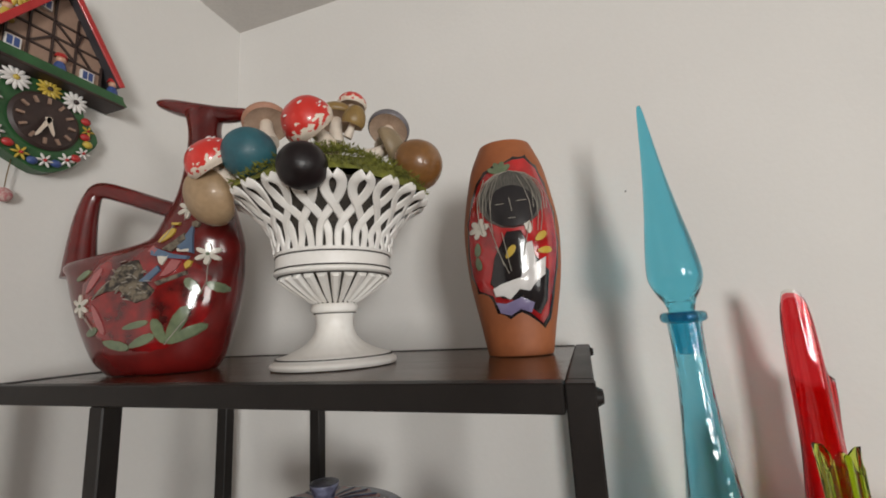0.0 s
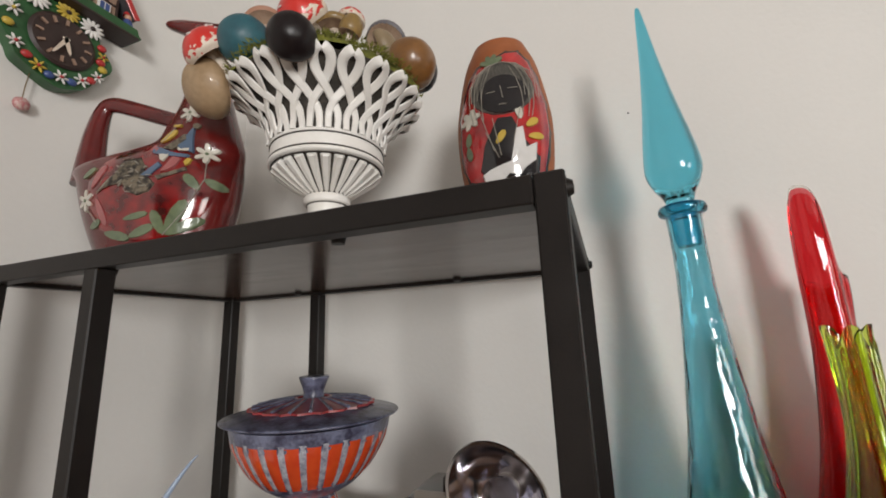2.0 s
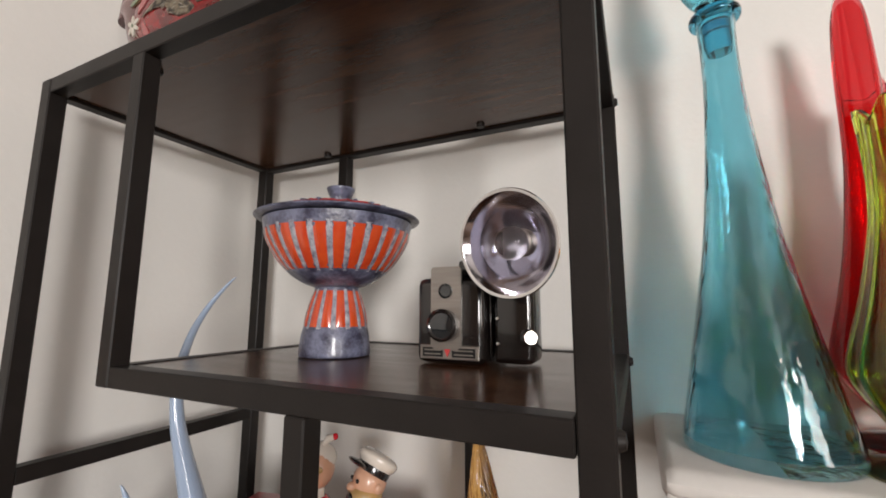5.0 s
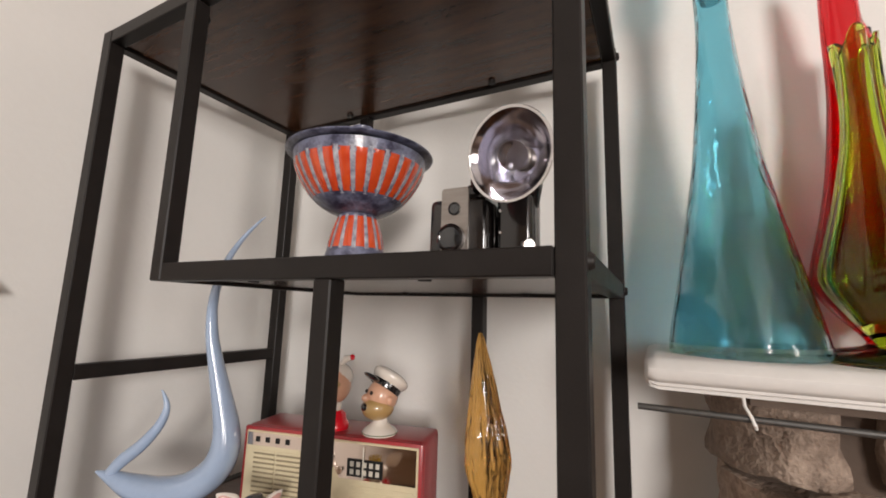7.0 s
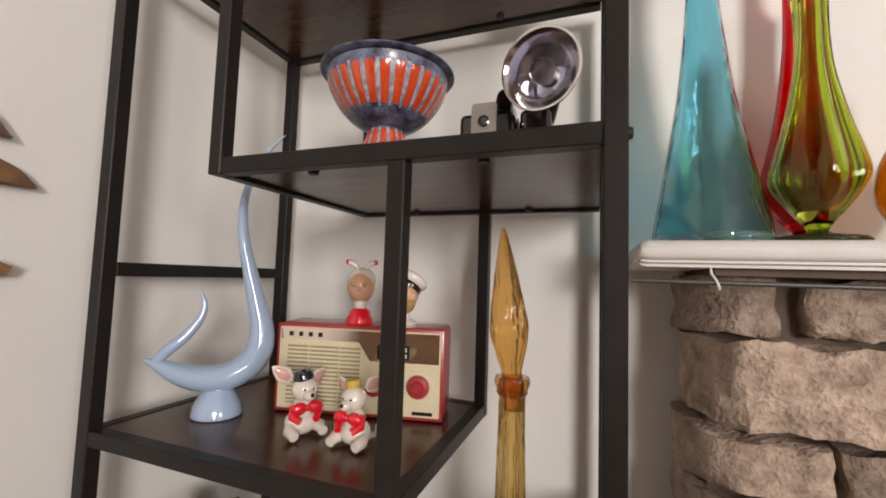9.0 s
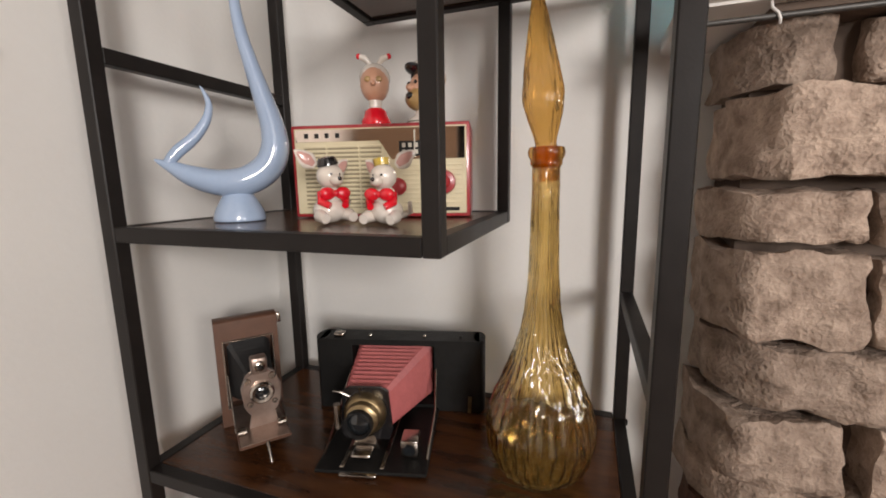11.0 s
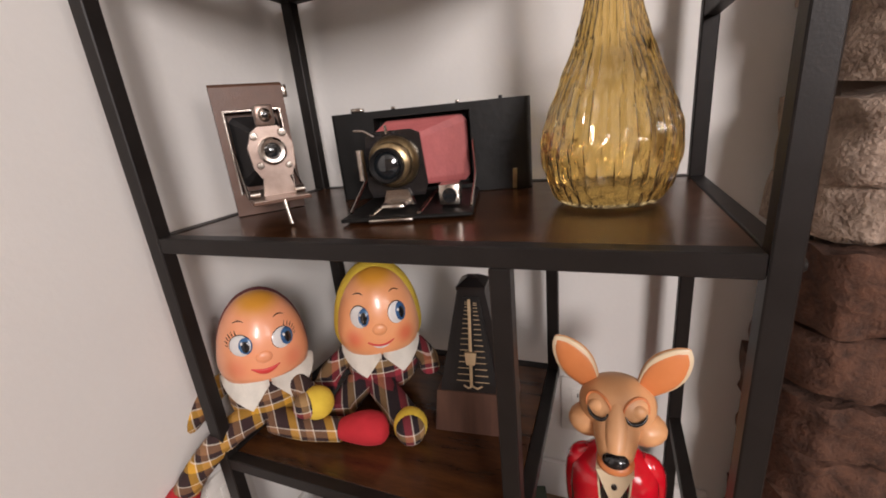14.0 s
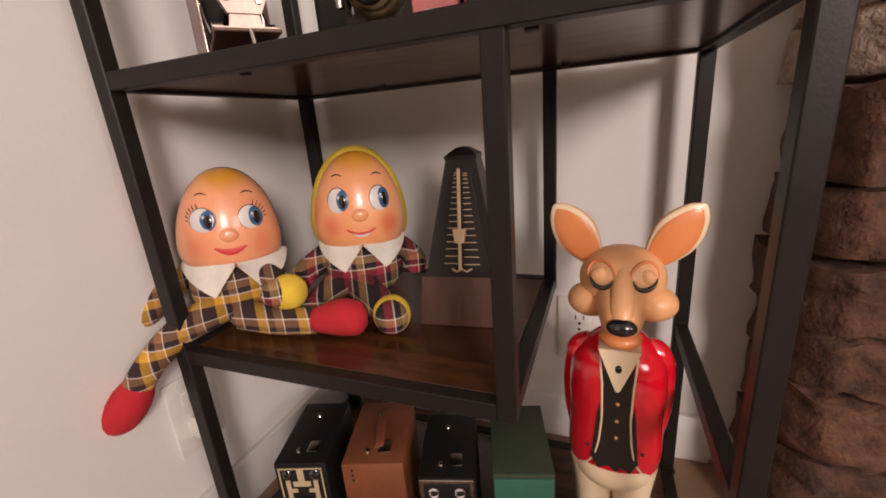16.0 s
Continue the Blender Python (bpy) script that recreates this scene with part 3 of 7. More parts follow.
cap_mats = {
    "red": material("red_mushroom_cap", (0.62, 0.03, 0.02), 0.35, col2=(0.48, 0.02, 0.015), scale=30, fine=200, coat=0.4),
    "tan": material("tan_mushroom_cap", (0.42, 0.29, 0.17), 0.5, col2=(0.26, 0.17, 0.09), scale=25, fine=200, coat=0.2),
    "teal": material("teal_mushroom_cap", (0.025, 0.12, 0.15), 0.5, col2=(0.02, 0.07, 0.09), scale=40, fine=300, coat=0.1),
    "black": material("black_mushroom_cap", (0.013, 0.008, 0.009), 0.36, col2=(0.008, 0.006, 0.006), scale=40, fine=300, spec=0.3),
    "pink": material("pink_brown_cap", (0.45, 0.24, 0.16), 0.6, col2=(0.32, 0.16, 0.10), scale=30, fine=200),
    "olive": material("olive_cap", (0.30, 0.19, 0.06), 0.4, col2=(0.18, 0.11, 0.035), scale=25, fine=200, coat=0.2),
    "grey": material("grey_cap", (0.17, 0.16, 0.17), 0.5, col2=(0.10, 0.09, 0.10), scale=30, fine=200),
    "beige": material("beige_cap", (0.30, 0.22, 0.13), 0.5, col2=(0.20, 0.15, 0.09), scale=30, fine=200),
    "brown": material("brown_cap", (0.24, 0.11, 0.03), 0.35, col2=(0.15, 0.065, 0.02), scale=25, fine=200, coat=0.3),
}
cream = material("cream_stem", (0.74, 0.66, 0.56), 0.55, col2=(0.60, 0.48, 0.38), scale=30, fine=200)
gill_mat = material("gills", (0.55, 0.40, 0.30), 0.7, col2=(0.35, 0.24, 0.17), scale=60, fine=300)
VN = Vector((-0.566, 0.824, 0)).normalized()      # away from the room
VL = Vector((0.824, 0.566, 0)).normalized()       # along the shelf unit's face


def mushroom(colour, l, d, z, r, up, tall=0.75, spots=False, label=""):
    """up: the cap's axis as (along, away, up)."""
    near = (0.454 + d) / 0.454
    z = Z1 + US * (0.039 + (z - 1.619) * near - 0.009)
    p = Vector((UX, UY, 0)) + (VL * l + VN * d) * US
    axis = (VL * up[0] + VN * up[1] + Vector((0, 0, up[2]))).normalized()
    e = new("mushroom")
    e.matrix_world = Matrix.Translation((p.x, p.y, z)) @ axis.to_track_quat("Z", "Y").to_matrix().to_4x4() @ Matrix.Scale(US, 4)
    tagged(e, label, "mushroom", "ornamental mushrooms in the urn")
    h = r * tall
    cap = lathe(smooth_profile([(r * 0.90, -h * 0.30), (r, -h * 0.05), (r * 0.93, h * 0.35), (r * 0.68, h * 0.75), (r * 0.35, h * 0.95), (0, h)], 4), 28)
    if spots:   # worn white lower edge
        cap.free()
        cap = lathe(smooth_profile([(r * 0.90, -h * 0.30), (r, -h * 0.05), (r * 0.93, h * 0.35), (r * 0.68, h * 0.75), (r * 0.35, h * 0.95), (0, h)], 9), 90)
        for f in cap.faces:
            c = f.calc_center_median()
            streak = noise.noise(Vector((c.x, c.y, 0)).normalized() * 5 + Vector((r * 900, 0, c.z * 260)))
            if c.z < h * (0.10 + 0.55 * streak):
                f.material_index = 1
    part("cap", cap, [cap_mats[colour], cream] if spots else cap_mats[colour], e)
    part("gill_disc", lathe([(0.18 * r, -h * 0.10), (0.6 * r, -h * 0.12), (0.91 * r, -h * 0.31)], 56, wob=lambda a, zz: 1 + 0.02 * math.cos(28 * a)), gill_mat, e, "ribbed pale gills")
    part("stem", tube([(0, 0, -h * 0.1), (0.04 * r, 0, -r * 0.7), (0, 0.05 * r, -r * 1.5)], [0.26 * r, 0.30 * r, 0.40 * r], 12), cream, e, "cream stem")
    if spots:
        rs = random.Random(int(r * 1e5))
        for i in range(13):
            a, q = rs.uniform(0, 6.28), rs.uniform(0.1, 0.95)
            rr, zz = r * (0.35 + 0.6 * q) * 0.985, h * (0.93 - 0.72 * q * q)
            b = bmesh.new()
            add_ball(b, 0, 0, 0, r * rs.uniform(0.06, 0.12), mi=0, n=8)
            part("spot", b, white_paint, e, "white spot", m=Matrix.Translation((rr * math.cos(a), rr * math.sin(a), zz)) @ Matrix.Diagonal((1, 1, 0.35, 1)))
    return e


MUSH = [
    ("red", -0.118, -0.030, 1.811, 0.0265, (-0.6, -0.35, 0.8), 0.85, True, "red spotted ceramic mushroom in the white urn"),
    ("tan", -0.122, -0.008, 1.772, 0.032, (-0.75, -0.4, -0.35), 0.8, False, "large tan ceramic mushroom leaning over the rim"),
    ("teal", -0.082, -0.045, 1.823, 0.0265, (-0.25, -0.9, 0.3), 0.95, False, "dusty teal round ceramic mushroom"),
    ("black", -0.029, -0.100, 1.814, 0.0228, (0.05, -0.95, 0.1), 0.95, False, "glossy black ceramic mushroom hanging over the rim"),
    ("red", -0.026, -0.040, 1.865, 0.0285, (-0.62, -0.5, 0.55), 0.95, True, "bright red spotted ceramic mushroom with white stem"),
    ("pink", -0.075, 0.012, 1.859, 0.0265, (-0.15, 0.45, 0.85), 0.6, False, "pinkish brown mushroom with gills showing"),
    ("olive", 0.004, 0.020, 1.871, 0.026, (0.0, 0.15, 0.95), 0.6, False, "olive brown glazed ceramic mushroom at the back"),
    ("red", 0.024, 0.030, 1.890, 0.0185, (0.1, 0.1, 0.95), 0.8, True, "small red and white ceramic mushroom"),
    ("olive", 0.023, -0.002, 1.870, 0.014, (0.3, -0.2, 0.9), 1.4, False, "small yellow-olive folded ceramic mushroom"),
    ("grey", 0.068, 0.015, 1.863, 0.0265, (0.25, 0.45, 0.8), 0.6, False, "grey ceramic mushroom with ribbed gills"),
    ("beige", 0.062, -0.022, 1.840, 0.0245, (0.85, -0.25, 0.35), 0.7, False, "beige ceramic mushroom lying on its side"),
    ("brown", 0.090, -0.040, 1.820, 0.0290, (0.55, -0.8, 0.1), 0.95, False, "shiny brown round ceramic mushroom at the rim"),
    ("black", 0.106, 0.000, 1.824, 0.0265, (0.75, 0.2, 0.45), 0.8, False, "dark brown ceramic mushroom behind the rim"),
]
for row in MUSH:
    mushroom(*row[:7], spots=row[7], label=row[8])

# ---- red goose jug ----
jug_red = material("red_jug_glaze", (0.14, 0.007, 0.006), 0.22, col2=(0.055, 0.004, 0.004), scale=14, fine=70, bump=0.06, coat=0.4, mix=0.4)
panel_red = material("bright_red_enamel", (0.25, 0.006, 0.007), 0.12, col2=(0.035, 0.004, 0.005), scale=30, fine=60, bump=0.05, coat=1.0, mix=0.35)
leaf_green = material("leaf_enamel", (0.16, 0.20, 0.11), 0.2, col2=(0.09, 0.12, 0.07), scale=50, fine=200, coat=0.6)
petal_white = material("petal_enamel", (0.62, 0.58, 0.50), 0.25, scale=50, fine=200, coat=0.6)
rose_enamel = material("rose_enamel", (0.36, 0.11, 0.11), 0.25, scale=50, fine=200, coat=0.6)
blue_enamel = material("blue_enamel", (0.09, 0.14, 0.22), 0.25, scale=50, fine=200, coat=0.6)
yellow_enamel = material("yellow_enamel", (0.55, 0.38, 0.06), 0.25, scale=50, fine=200, coat=0.6)
hair_etch = material("pale_etched_line", (0.34, 0.31, 0.26), 0.5, col2=(0.2, 0.18, 0.15), scale=60, fine=300)
nest_brown = material("etched_brown", (0.16, 0.13, 0.09), 0.6, col2=(0.02, 0.015, 0.012), scale=160, fine=500, mix=0.2, bump=0.4)
jug = thing("goose_jug", 0.1330, 0.1085, Z1, "dark red glazed goose-shaped jug with enamelled flowers", "jug", rz=16, size=0.985)
ROWS = smooth_profile([(-0.066, 0.056, 0.0, 0.036), (-0.072, 0.060, 0.006, 0.040), (-0.086, 0.067, 0.022, 0.045), (-0.107, 0.079, 0.068, 0.051), (-0.122, 0.085, 0.110, 0.050), (-0.130, 0.086, 0.131, 0.043), (-0.075, 0.086, 0.142, 0.040), (-0.028, 0.084, 0.154, 0.037), (-0.012, 0.078, 0.176, 0.033), (0.003, 0.068, 0.210, 0.026), (0.010, 0.059, 0.248, 0.020), (0.012, 0.052, 0.286, 0.017), (0.010, 0.050, 0.306, 0.0165), (0.006, 0.053, 0.320, 0.017), (0.004, 0.056, 0.326, 0.016)], 4)
bm = bmesh.new()
rings = []
for xl, xr, z, dy in ROWS:
    xc, hw = (xl + xr) / 2, (xr - xl) / 2
    rings.append([bm.verts.new((xc + hw * math.copysign(abs(math.cos(a)) ** 0.9, math.cos(a)), dy * math.copysign(abs(math.sin(a)) ** 0.9, math.sin(a)), z)) for a in (2 * math.pi * i / 40 for i in range(40))])
for ra, rb in zip(rings, rings[1:]):
    for i in range(40):
        bm.faces.new((ra[i], ra[(i + 1) % 40], rb[(i + 1) % 40], rb[i]))
bm.faces.new(rings[0])
bm.faces.new(rings[-1])
part("body", bm, jug_red, jug)
part("handle", tube(smooth_profile([(-0.121, 0, 0.118), (-0.122, 0, 0.150), (-0.120, 0, 0.190), (-0.113, 0, 0.222), (-0.100, 0, 0.229), (-0.070, 0, 0.220), (-0.035, 0, 0.207), (-0.002, 0, 0.195)], 4), [0.021 - 0.0105 * min(1, i / 12) for i in range(29)], 14, flat=0.8), jug_red, jug)
part("spout", tube(smooth_profile([(-0.036, 0, 0.346), (-0.020, 0, 0.341), (0.005, 0, 0.333), (0.030, 0, 0.326), (0.060, 0, 0.321), (0.085, 0, 0.320), (0.096, 0, 0.318)], 3), [0.003, 0.006, 0.008, 0.0095, 0.011, 0.012, 0.0125, 0.013, 0.0135, 0.0135, 0.013, 0.0125, 0.012, 0.011, 0.010, 0.009, 0.007, 0.005, 0.003][:19], 14, flat=0.85), jug_red, jug)


def jug_front(x, z):
    for (la, ra, za, da), (lb, rb, zb, db) in zip(ROWS, ROWS[1:]):
        if z <= zb:
            k = (z - za) / max(zb - za, 1e-6)
            xl, xr, dy = la + (lb - la) * k, ra + (rb - ra) * k, da + (db - da) * k
            c = max(-1, min(1, (x - (xl + xr) / 2) / ((xr - xl) / 2)))
            s = max(0.0, 1 - abs(c) ** (2 / 0.9)) ** 0.5
            return -dy * s ** 0.9
    return 0


def enamel(name, outline, mat, parent, front, lift=0.0012, label=""):
    """A thin raised enamel patch that follows the surface front(x, z)."""
    bm = bmesh.new()
    cx, cz = sum(p[0] for p in outline) / len(outline), sum(p[1] for p in outline) / len(outline)
    rings = []
    for k in (1.0, 0.93, 0.7, 0.4):
        up = 0.0 if k == 1.0 else lift
        rings.append([bm.verts.new((cx + (x - cx) * k, front(cx + (x - cx) * k, cz + (z - cz) * k) - up + (0.0006 if k == 1.0 else 0), cz + (z - cz) * k)) for x, z in outline])
    n = len(outline)
    for ra, rb in zip(rings, rings[1:]):
        for i in range(n):
            bm.faces.new((ra[i], ra[(i + 1) % n], rb[(i + 1) % n], rb[i]))
    c = bm.verts.new((cx, front(cx, cz) - lift, cz))
    for i in range(n):
        bm.faces.new((rings[-1][i], rings[-1][(i + 1) % n], c))
    return part(name, bm, mat, parent, label)


def leaf_outline(x, z, length, width, deg, n=10):
    c, s = math.cos(radians(deg)), math.sin(radians(deg))
    pts = []
    for i in range(n):
        t = i / n * 2 * math.pi
        u, v = (0.5 - 0.5 * math.cos(t)) * length, math.sin(t) * width * 0.5 * (1 - 0.2 * math.cos(t))
        pts.append((x + c * u - s * v, z + s * u + c * v))
    return pts


def oval(x, z, rx, rz, deg=0, n=20, wav=0.0):
    c, s = math.cos(radians(deg)), math.sin(radians(deg))
    return [(x + c * a - s * b, z + s * a + c * b) for a, b in ((rx * (1 + wav * math.sin(5 * t)) * math.cos(t), rz * (1 + wav * math.sin(4 * t)) * math.sin(t)) for t in (2 * math.pi * i / n for i in range(n)))]


enamel("enamel_panel", oval(-0.001, 0.084, 0.074, 0.060, -4, 28, 0.03), panel_red, jug, jug_front, 0.0012, "glossy bright red enamel panel")
enamel("enamel_nest", [(-0.0589, 0.0842), (-0.0450, 0.0983), (-0.0342, 0.1046), (-0.0290, 0.1187), (-0.0187, 0.1265), (-0.0080, 0.1275), (-0.0002, 0.1156), (0.0075, 0.0999), (0.0167, 0.0905), (0.0105, 0.0811), (-0.0018, 0.0763), (-0.0126, 0.0811), (-0.0219, 0.0921), (-0.0388, 0.0911)], nest_brown, jug, jug_front, 0.0026, "etched brown patch")
for x, z in ((-0.0727, 0.0779), (0.0623, 0.1313), (0.0367, 0.1872)):
    for k in range(6):
        enamel("petal", leaf_outline(x, z, 0.0135, 0.0058, 60 * k + 30), petal_white, jug, jug_front, 0.0026, "white petal")
    enamel("petal", oval(x, z, 0.0020, 0.0020, 0, 10), leaf_green, jug, jug_front, 0.0034)
for x, z, ln, w, dg, mt in ((-0.0819, 0.1062, 0.0229, 0.0080, 29, leaf_green), (-0.0650, 0.0905, 0.0342, 0.0090, 59, rose_enamel), (-0.0557, 0.0795, 0.0390, 0.0090, -65, rose_enamel), (-0.0659, 0.0449, 0.0198, 0.0090, 22, leaf_green), (-0.0434, 0.0377, 0.0352, 0.0110, -14, leaf_green), (-0.0117, 0.0302, 0.0323, 0.0110, 23, leaf_green), (-0.0187, 0.0503, 0.0315, 0.0080, 12, leaf_green), (0.0265, 0.0314, 0.0313, 0.0120, 111, leaf_green), (0.0272, 0.0314, 0.0475, 0.0140, 63, leaf_green), (0.0272, 0.0314, 0.0421, 0.0120, 29, leaf_green), (0.0598, 0.0842, 0.0243, 0.0110, 128, leaf_green), (0.0635, 0.0983, 0.0195, 0.0110, -31, leaf_green), (0.0080, 0.1463, 0.0242, 0.0100, 44, yellow_enamel)):
    enamel("enamel_leaf", leaf_outline(x, z, ln, w, dg), mt, jug, jug_front, 0.0021)
for outline, mt in (
        ([(0.0469, 0.1689), (0.0306, 0.1391), (0.0352, 0.1351), (0.0481, 0.1313), (0.0475, 0.1501)], blue_enamel),
        ([(0.0019, 0.1376), (0.0075, 0.1401), (0.0290, 0.1313), (0.0450, 0.1288), (0.0445, 0.1244), (0.0228, 0.1265), (0.0028, 0.1313)], blue_enamel),
        ([(-0.0018, 0.1005), (0.0160, 0.1187), (0.0204, 0.1130), (0.0087, 0.0993)], blue_enamel),
        ([(0.0197, 0.1049), (0.0284, 0.1263), (0.0389, 0.1237), (0.0358, 0.1130), (0.0260, 0.1056)], rose_enamel),
        ([(-0.0002, 0.1360), (0.0050, 0.1432), (0.0112, 0.1382), (0.0068, 0.1313)], rose_enamel),
        ([(0.0117, 0.1297), (0.0240, 0.1307), (0.0204, 0.1181), (0.0160, 0.1212)], petal_white),
        ([(0.0308, 0.1382), (0.0445, 0.1376), (0.0438, 0.1338), (0.0315, 0.1344)], petal_white),
        ([(0.0142, 0.1376), (0.0377, 0.1564), (0.0413, 0.1486), (0.0253, 0.1344)], nest_brown),
        ([(0.0142, 0.0993), (0.0463, 0.1118), (0.0475, 0.1075), (0.0182, 0.0949)], nest_brown),
        ([(0.0192, 0.1702), (0.0308, 0.1696), (0.0290, 0.1665), (0.0204, 0.1671)], yellow_enamel),
        ([(0.0420, 0.1187), (0.0450, 0.1244), (0.0493, 0.1225), (0.0487, 0.1162), (0.0445, 0.1130)], yellow_enamel),
        ([(0.0438, 0.1689), (0.0487, 0.1714), (0.0537, 0.1677), (0.0512, 0.1627), (0.0457, 0.1627)], nest_brown),
):
    enamel("enamel_piece", outline, mt, jug, jug_front, 0.0030)
stroke = random.Random(11)
for i in range(46):   # etched scales
    x, z = stroke.uniform(-0.038, 0.008), stroke.uniform(0.080, 0.126)
    if abs(x + 0.013 + (z - 0.103) * 0.45) < 0.020:
        enamel("enamel_stroke", leaf_outline(x, z, stroke.uniform(0.004, 0.009), 0.0011, stroke.uniform(-50, 60)), hair_etch, jug, jug_front, 0.0032)
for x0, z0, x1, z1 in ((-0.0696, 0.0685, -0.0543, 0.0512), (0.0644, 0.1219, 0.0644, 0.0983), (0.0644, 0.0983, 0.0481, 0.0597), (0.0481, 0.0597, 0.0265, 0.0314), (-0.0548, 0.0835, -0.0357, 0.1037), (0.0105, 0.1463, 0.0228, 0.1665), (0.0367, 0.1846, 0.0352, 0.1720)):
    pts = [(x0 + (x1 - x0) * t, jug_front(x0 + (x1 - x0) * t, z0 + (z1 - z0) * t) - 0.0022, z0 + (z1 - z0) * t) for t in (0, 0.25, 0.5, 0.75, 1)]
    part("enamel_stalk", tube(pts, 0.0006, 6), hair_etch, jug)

# ---- terracotta vase with enamel panel ----
terracotta = material("terracotta", (0.34, 0.105, 0.034), 0.55, col2=(0.22, 0.064, 0.021), scale=16, fine=140, bump=0.06)
dark_enamel = material("black_enamel", (0.018, 0.016, 0.018), 0.12, col2=(0.010, 0.009, 0.010), scale=40, fine=100, coat=0.35)
hair_grey = material("etched_grey", (0.14, 0.13, 0.11), 0.4, col2=(0.03, 0.028, 0.025), scale=30, fine=400, stretch=(30, 30, 2), bump=0.2)
white_enamel = material("white_enamel", (0.66, 0.64, 0.62), 0.12, scale=30, fine=100, coat=1.0)
lilac_enamel = material("lilac_enamel", (0.20, 0.17, 0.30), 0.15, scale=30, fine=100, coat=1.0)
VZ = [(0.0315, 0.0), (0.0325, 0.004), (0.0375, 0.032), (0.0455, 0.076), (0.0485, 0.116), (0.0470, 0.145), (0.0385, 0.192), (0.0305, 0.214), (0.0270, 0.222)]
vase = thing("terracotta_vase", 0.5287, 0.2047, Z1, "terracotta vase with a glossy red and black enamelled front panel", "vase", rz=8)
vase.scale = (1.095, 1.095, 1.065)
o = smooth_profile(VZ, 4)
part("body", lathe(hollow(o, 0.005, 0.008), 48, sx=1.0, sy=0.86), terracotta, vase)


def vase_front(x, z):
    for (ra, za), (rb, zb) in zip(o, o[1:]):
        if z <= zb:
            r = ra + (rb - ra) * (z - za) / max(zb - za, 1e-6)
            return -0.86 * math.sqrt(max(0.0, r * r - x * x)) 
    return 0


PANEL = [(-0.030, 0.176), (-0.036, 0.160), (-0.043, 0.135), (-0.044, 0.105), (-0.043, 0.080), (-0.036, 0.062), (-0.022, 0.055), (-0.018, 0.042), (-0.006, 0.036), (0.004, 0.042), (0.014, 0.036), (0.024, 0.026), (0.030, 0.034), (0.036, 0.058), (0.042, 0.085), (0.0455, 0.110), (0.044, 0.140), (0.037, 0.172), (0.030, 0.190), (0.020, 0.201), (0.008, 0.199), (-0.010, 0.192), (-0.022, 0.186)]
bright_red = material("vase_red_enamel", (0.48, 0.014, 0.016), 0.10, col2=(0.16, 0.006, 0.008), scale=26, fine=80, bump=0.04, coat=1.0, mix=0.4)
enamel("panel_edge", [(0.001 + (x - 0.001) * 1.035, 0.113 + (z - 0.113) * 1.03) for x, z in PANEL], dark_enamel, vase, vase_front, 0.0016, "dark glossy rim of the panel")
enamel("enamel_panel", PANEL, bright_red, vase, vase_front, 0.0026, "glossy red enamel panel")
for x0, x1, bend in ((-0.022, -0.026, -0.006), (-0.016, -0.022, -0.006), (-0.008, -0.016, -0.005), (0.010, 0.020, 0.005), (0.016, 0.025, 0.006), (0.022, 0.028, 0.006)):
    pts = [(x0 + (x1 - x0) * t + bend * math.sin(3.1 * t), vase_front(x0 + (x1 - x0) * t + bend * math.sin(3.1 * t), 0.176 - 0.058 * t) - 0.0046, 0.176 - 0.058 * t) for t in (0, 0.25, 0.5, 0.75, 1)]
    part("etched_line", tube(pts, 0.0004, 5), hair_etch, vase)
enamel("enamel_disc", oval(0.002, 0.152, 0.032, 0.032), hair_grey, vase, vase_front, 0.0036, "etched grey disc")
for k in (-6.5, -6, -5.4, -4.8, -4, 4, 4.8, 5.4, 6, 6.5):   # etched hair
    pts = []
    for t in (0, 0.25, 0.5, 0.75, 1):
        x, z = 0.003 + k * 0.0052 * math.sin(1.75 * t), 0.181 - 0.040 * t * t
        pts.append((x, vase_front(x, z) - 0.0050, z))
    part("etched_line", tube(pts, 0.00035, 5), hair_etch, vase)
enamel("enamel_disc", oval(0.003, 0.144, 0.025, 0.023), dark_enamel, vase, vase_front, 0.0046, "black enamel oval")
enamel("enamel_field", [(-0.018, 0.096), (-0.004, 0.121), (0.010, 0.121), (0.020, 0.098), (0.034, 0.080), (0.030, 0.050), (0.022, 0.036), (0.008, 0.048), (-0.014, 0.054), (-0.024, 0.070)], dark_enamel, vase, vase_front, 0.0036, "black enamel field")
enamel("enamel_patch", [(-0.022, 0.064), (-0.014, 0.068), (-0.004, 0.064), (0.004, 0.072), (0.012, 0.074), (0.016, 0.086), (0.014, 0.108), (0.020, 0.110), (0.022, 0.088), (0.032, 0.094), (0.030, 0.076), (0.020, 0.068), (0.014, 0.060), (0.004, 0.062), (-0.006, 0.052), (-0.012, 0.056), (-0.020, 0.056)], white_enamel, vase, vase_front, 0.0046, "white enamel patch")
enamel("enamel_patch", [(-0.020, 0.052), (-0.016, 0.041), (-0.006, 0.038), (0.004, 0.044), (0.014, 0.040), (0.018, 0.050), (0.006, 0.056), (-0.010, 0.050)], lilac_enamel, vase, vase_front, 0.0046, "lilac enamel patch")
enamel("enamel_patch", leaf_outline(-0.006, 0.092, 0.016, 0.007, 55), yellow_enamel, vase, vase_front, 0.0046)
for dg in (40, 75, 110, 150):
    enamel("petal", leaf_outline(-0.006, 0.180, 0.014, 0.006, dg), leaf_green, vase, vase_front, 0.004)
for k in range(6):
    enamel("petal", leaf_outline(-0.030, 0.125, 0.011, 0.006, 60 * k + 10), petal_white, vase, vase_front, 0.004)
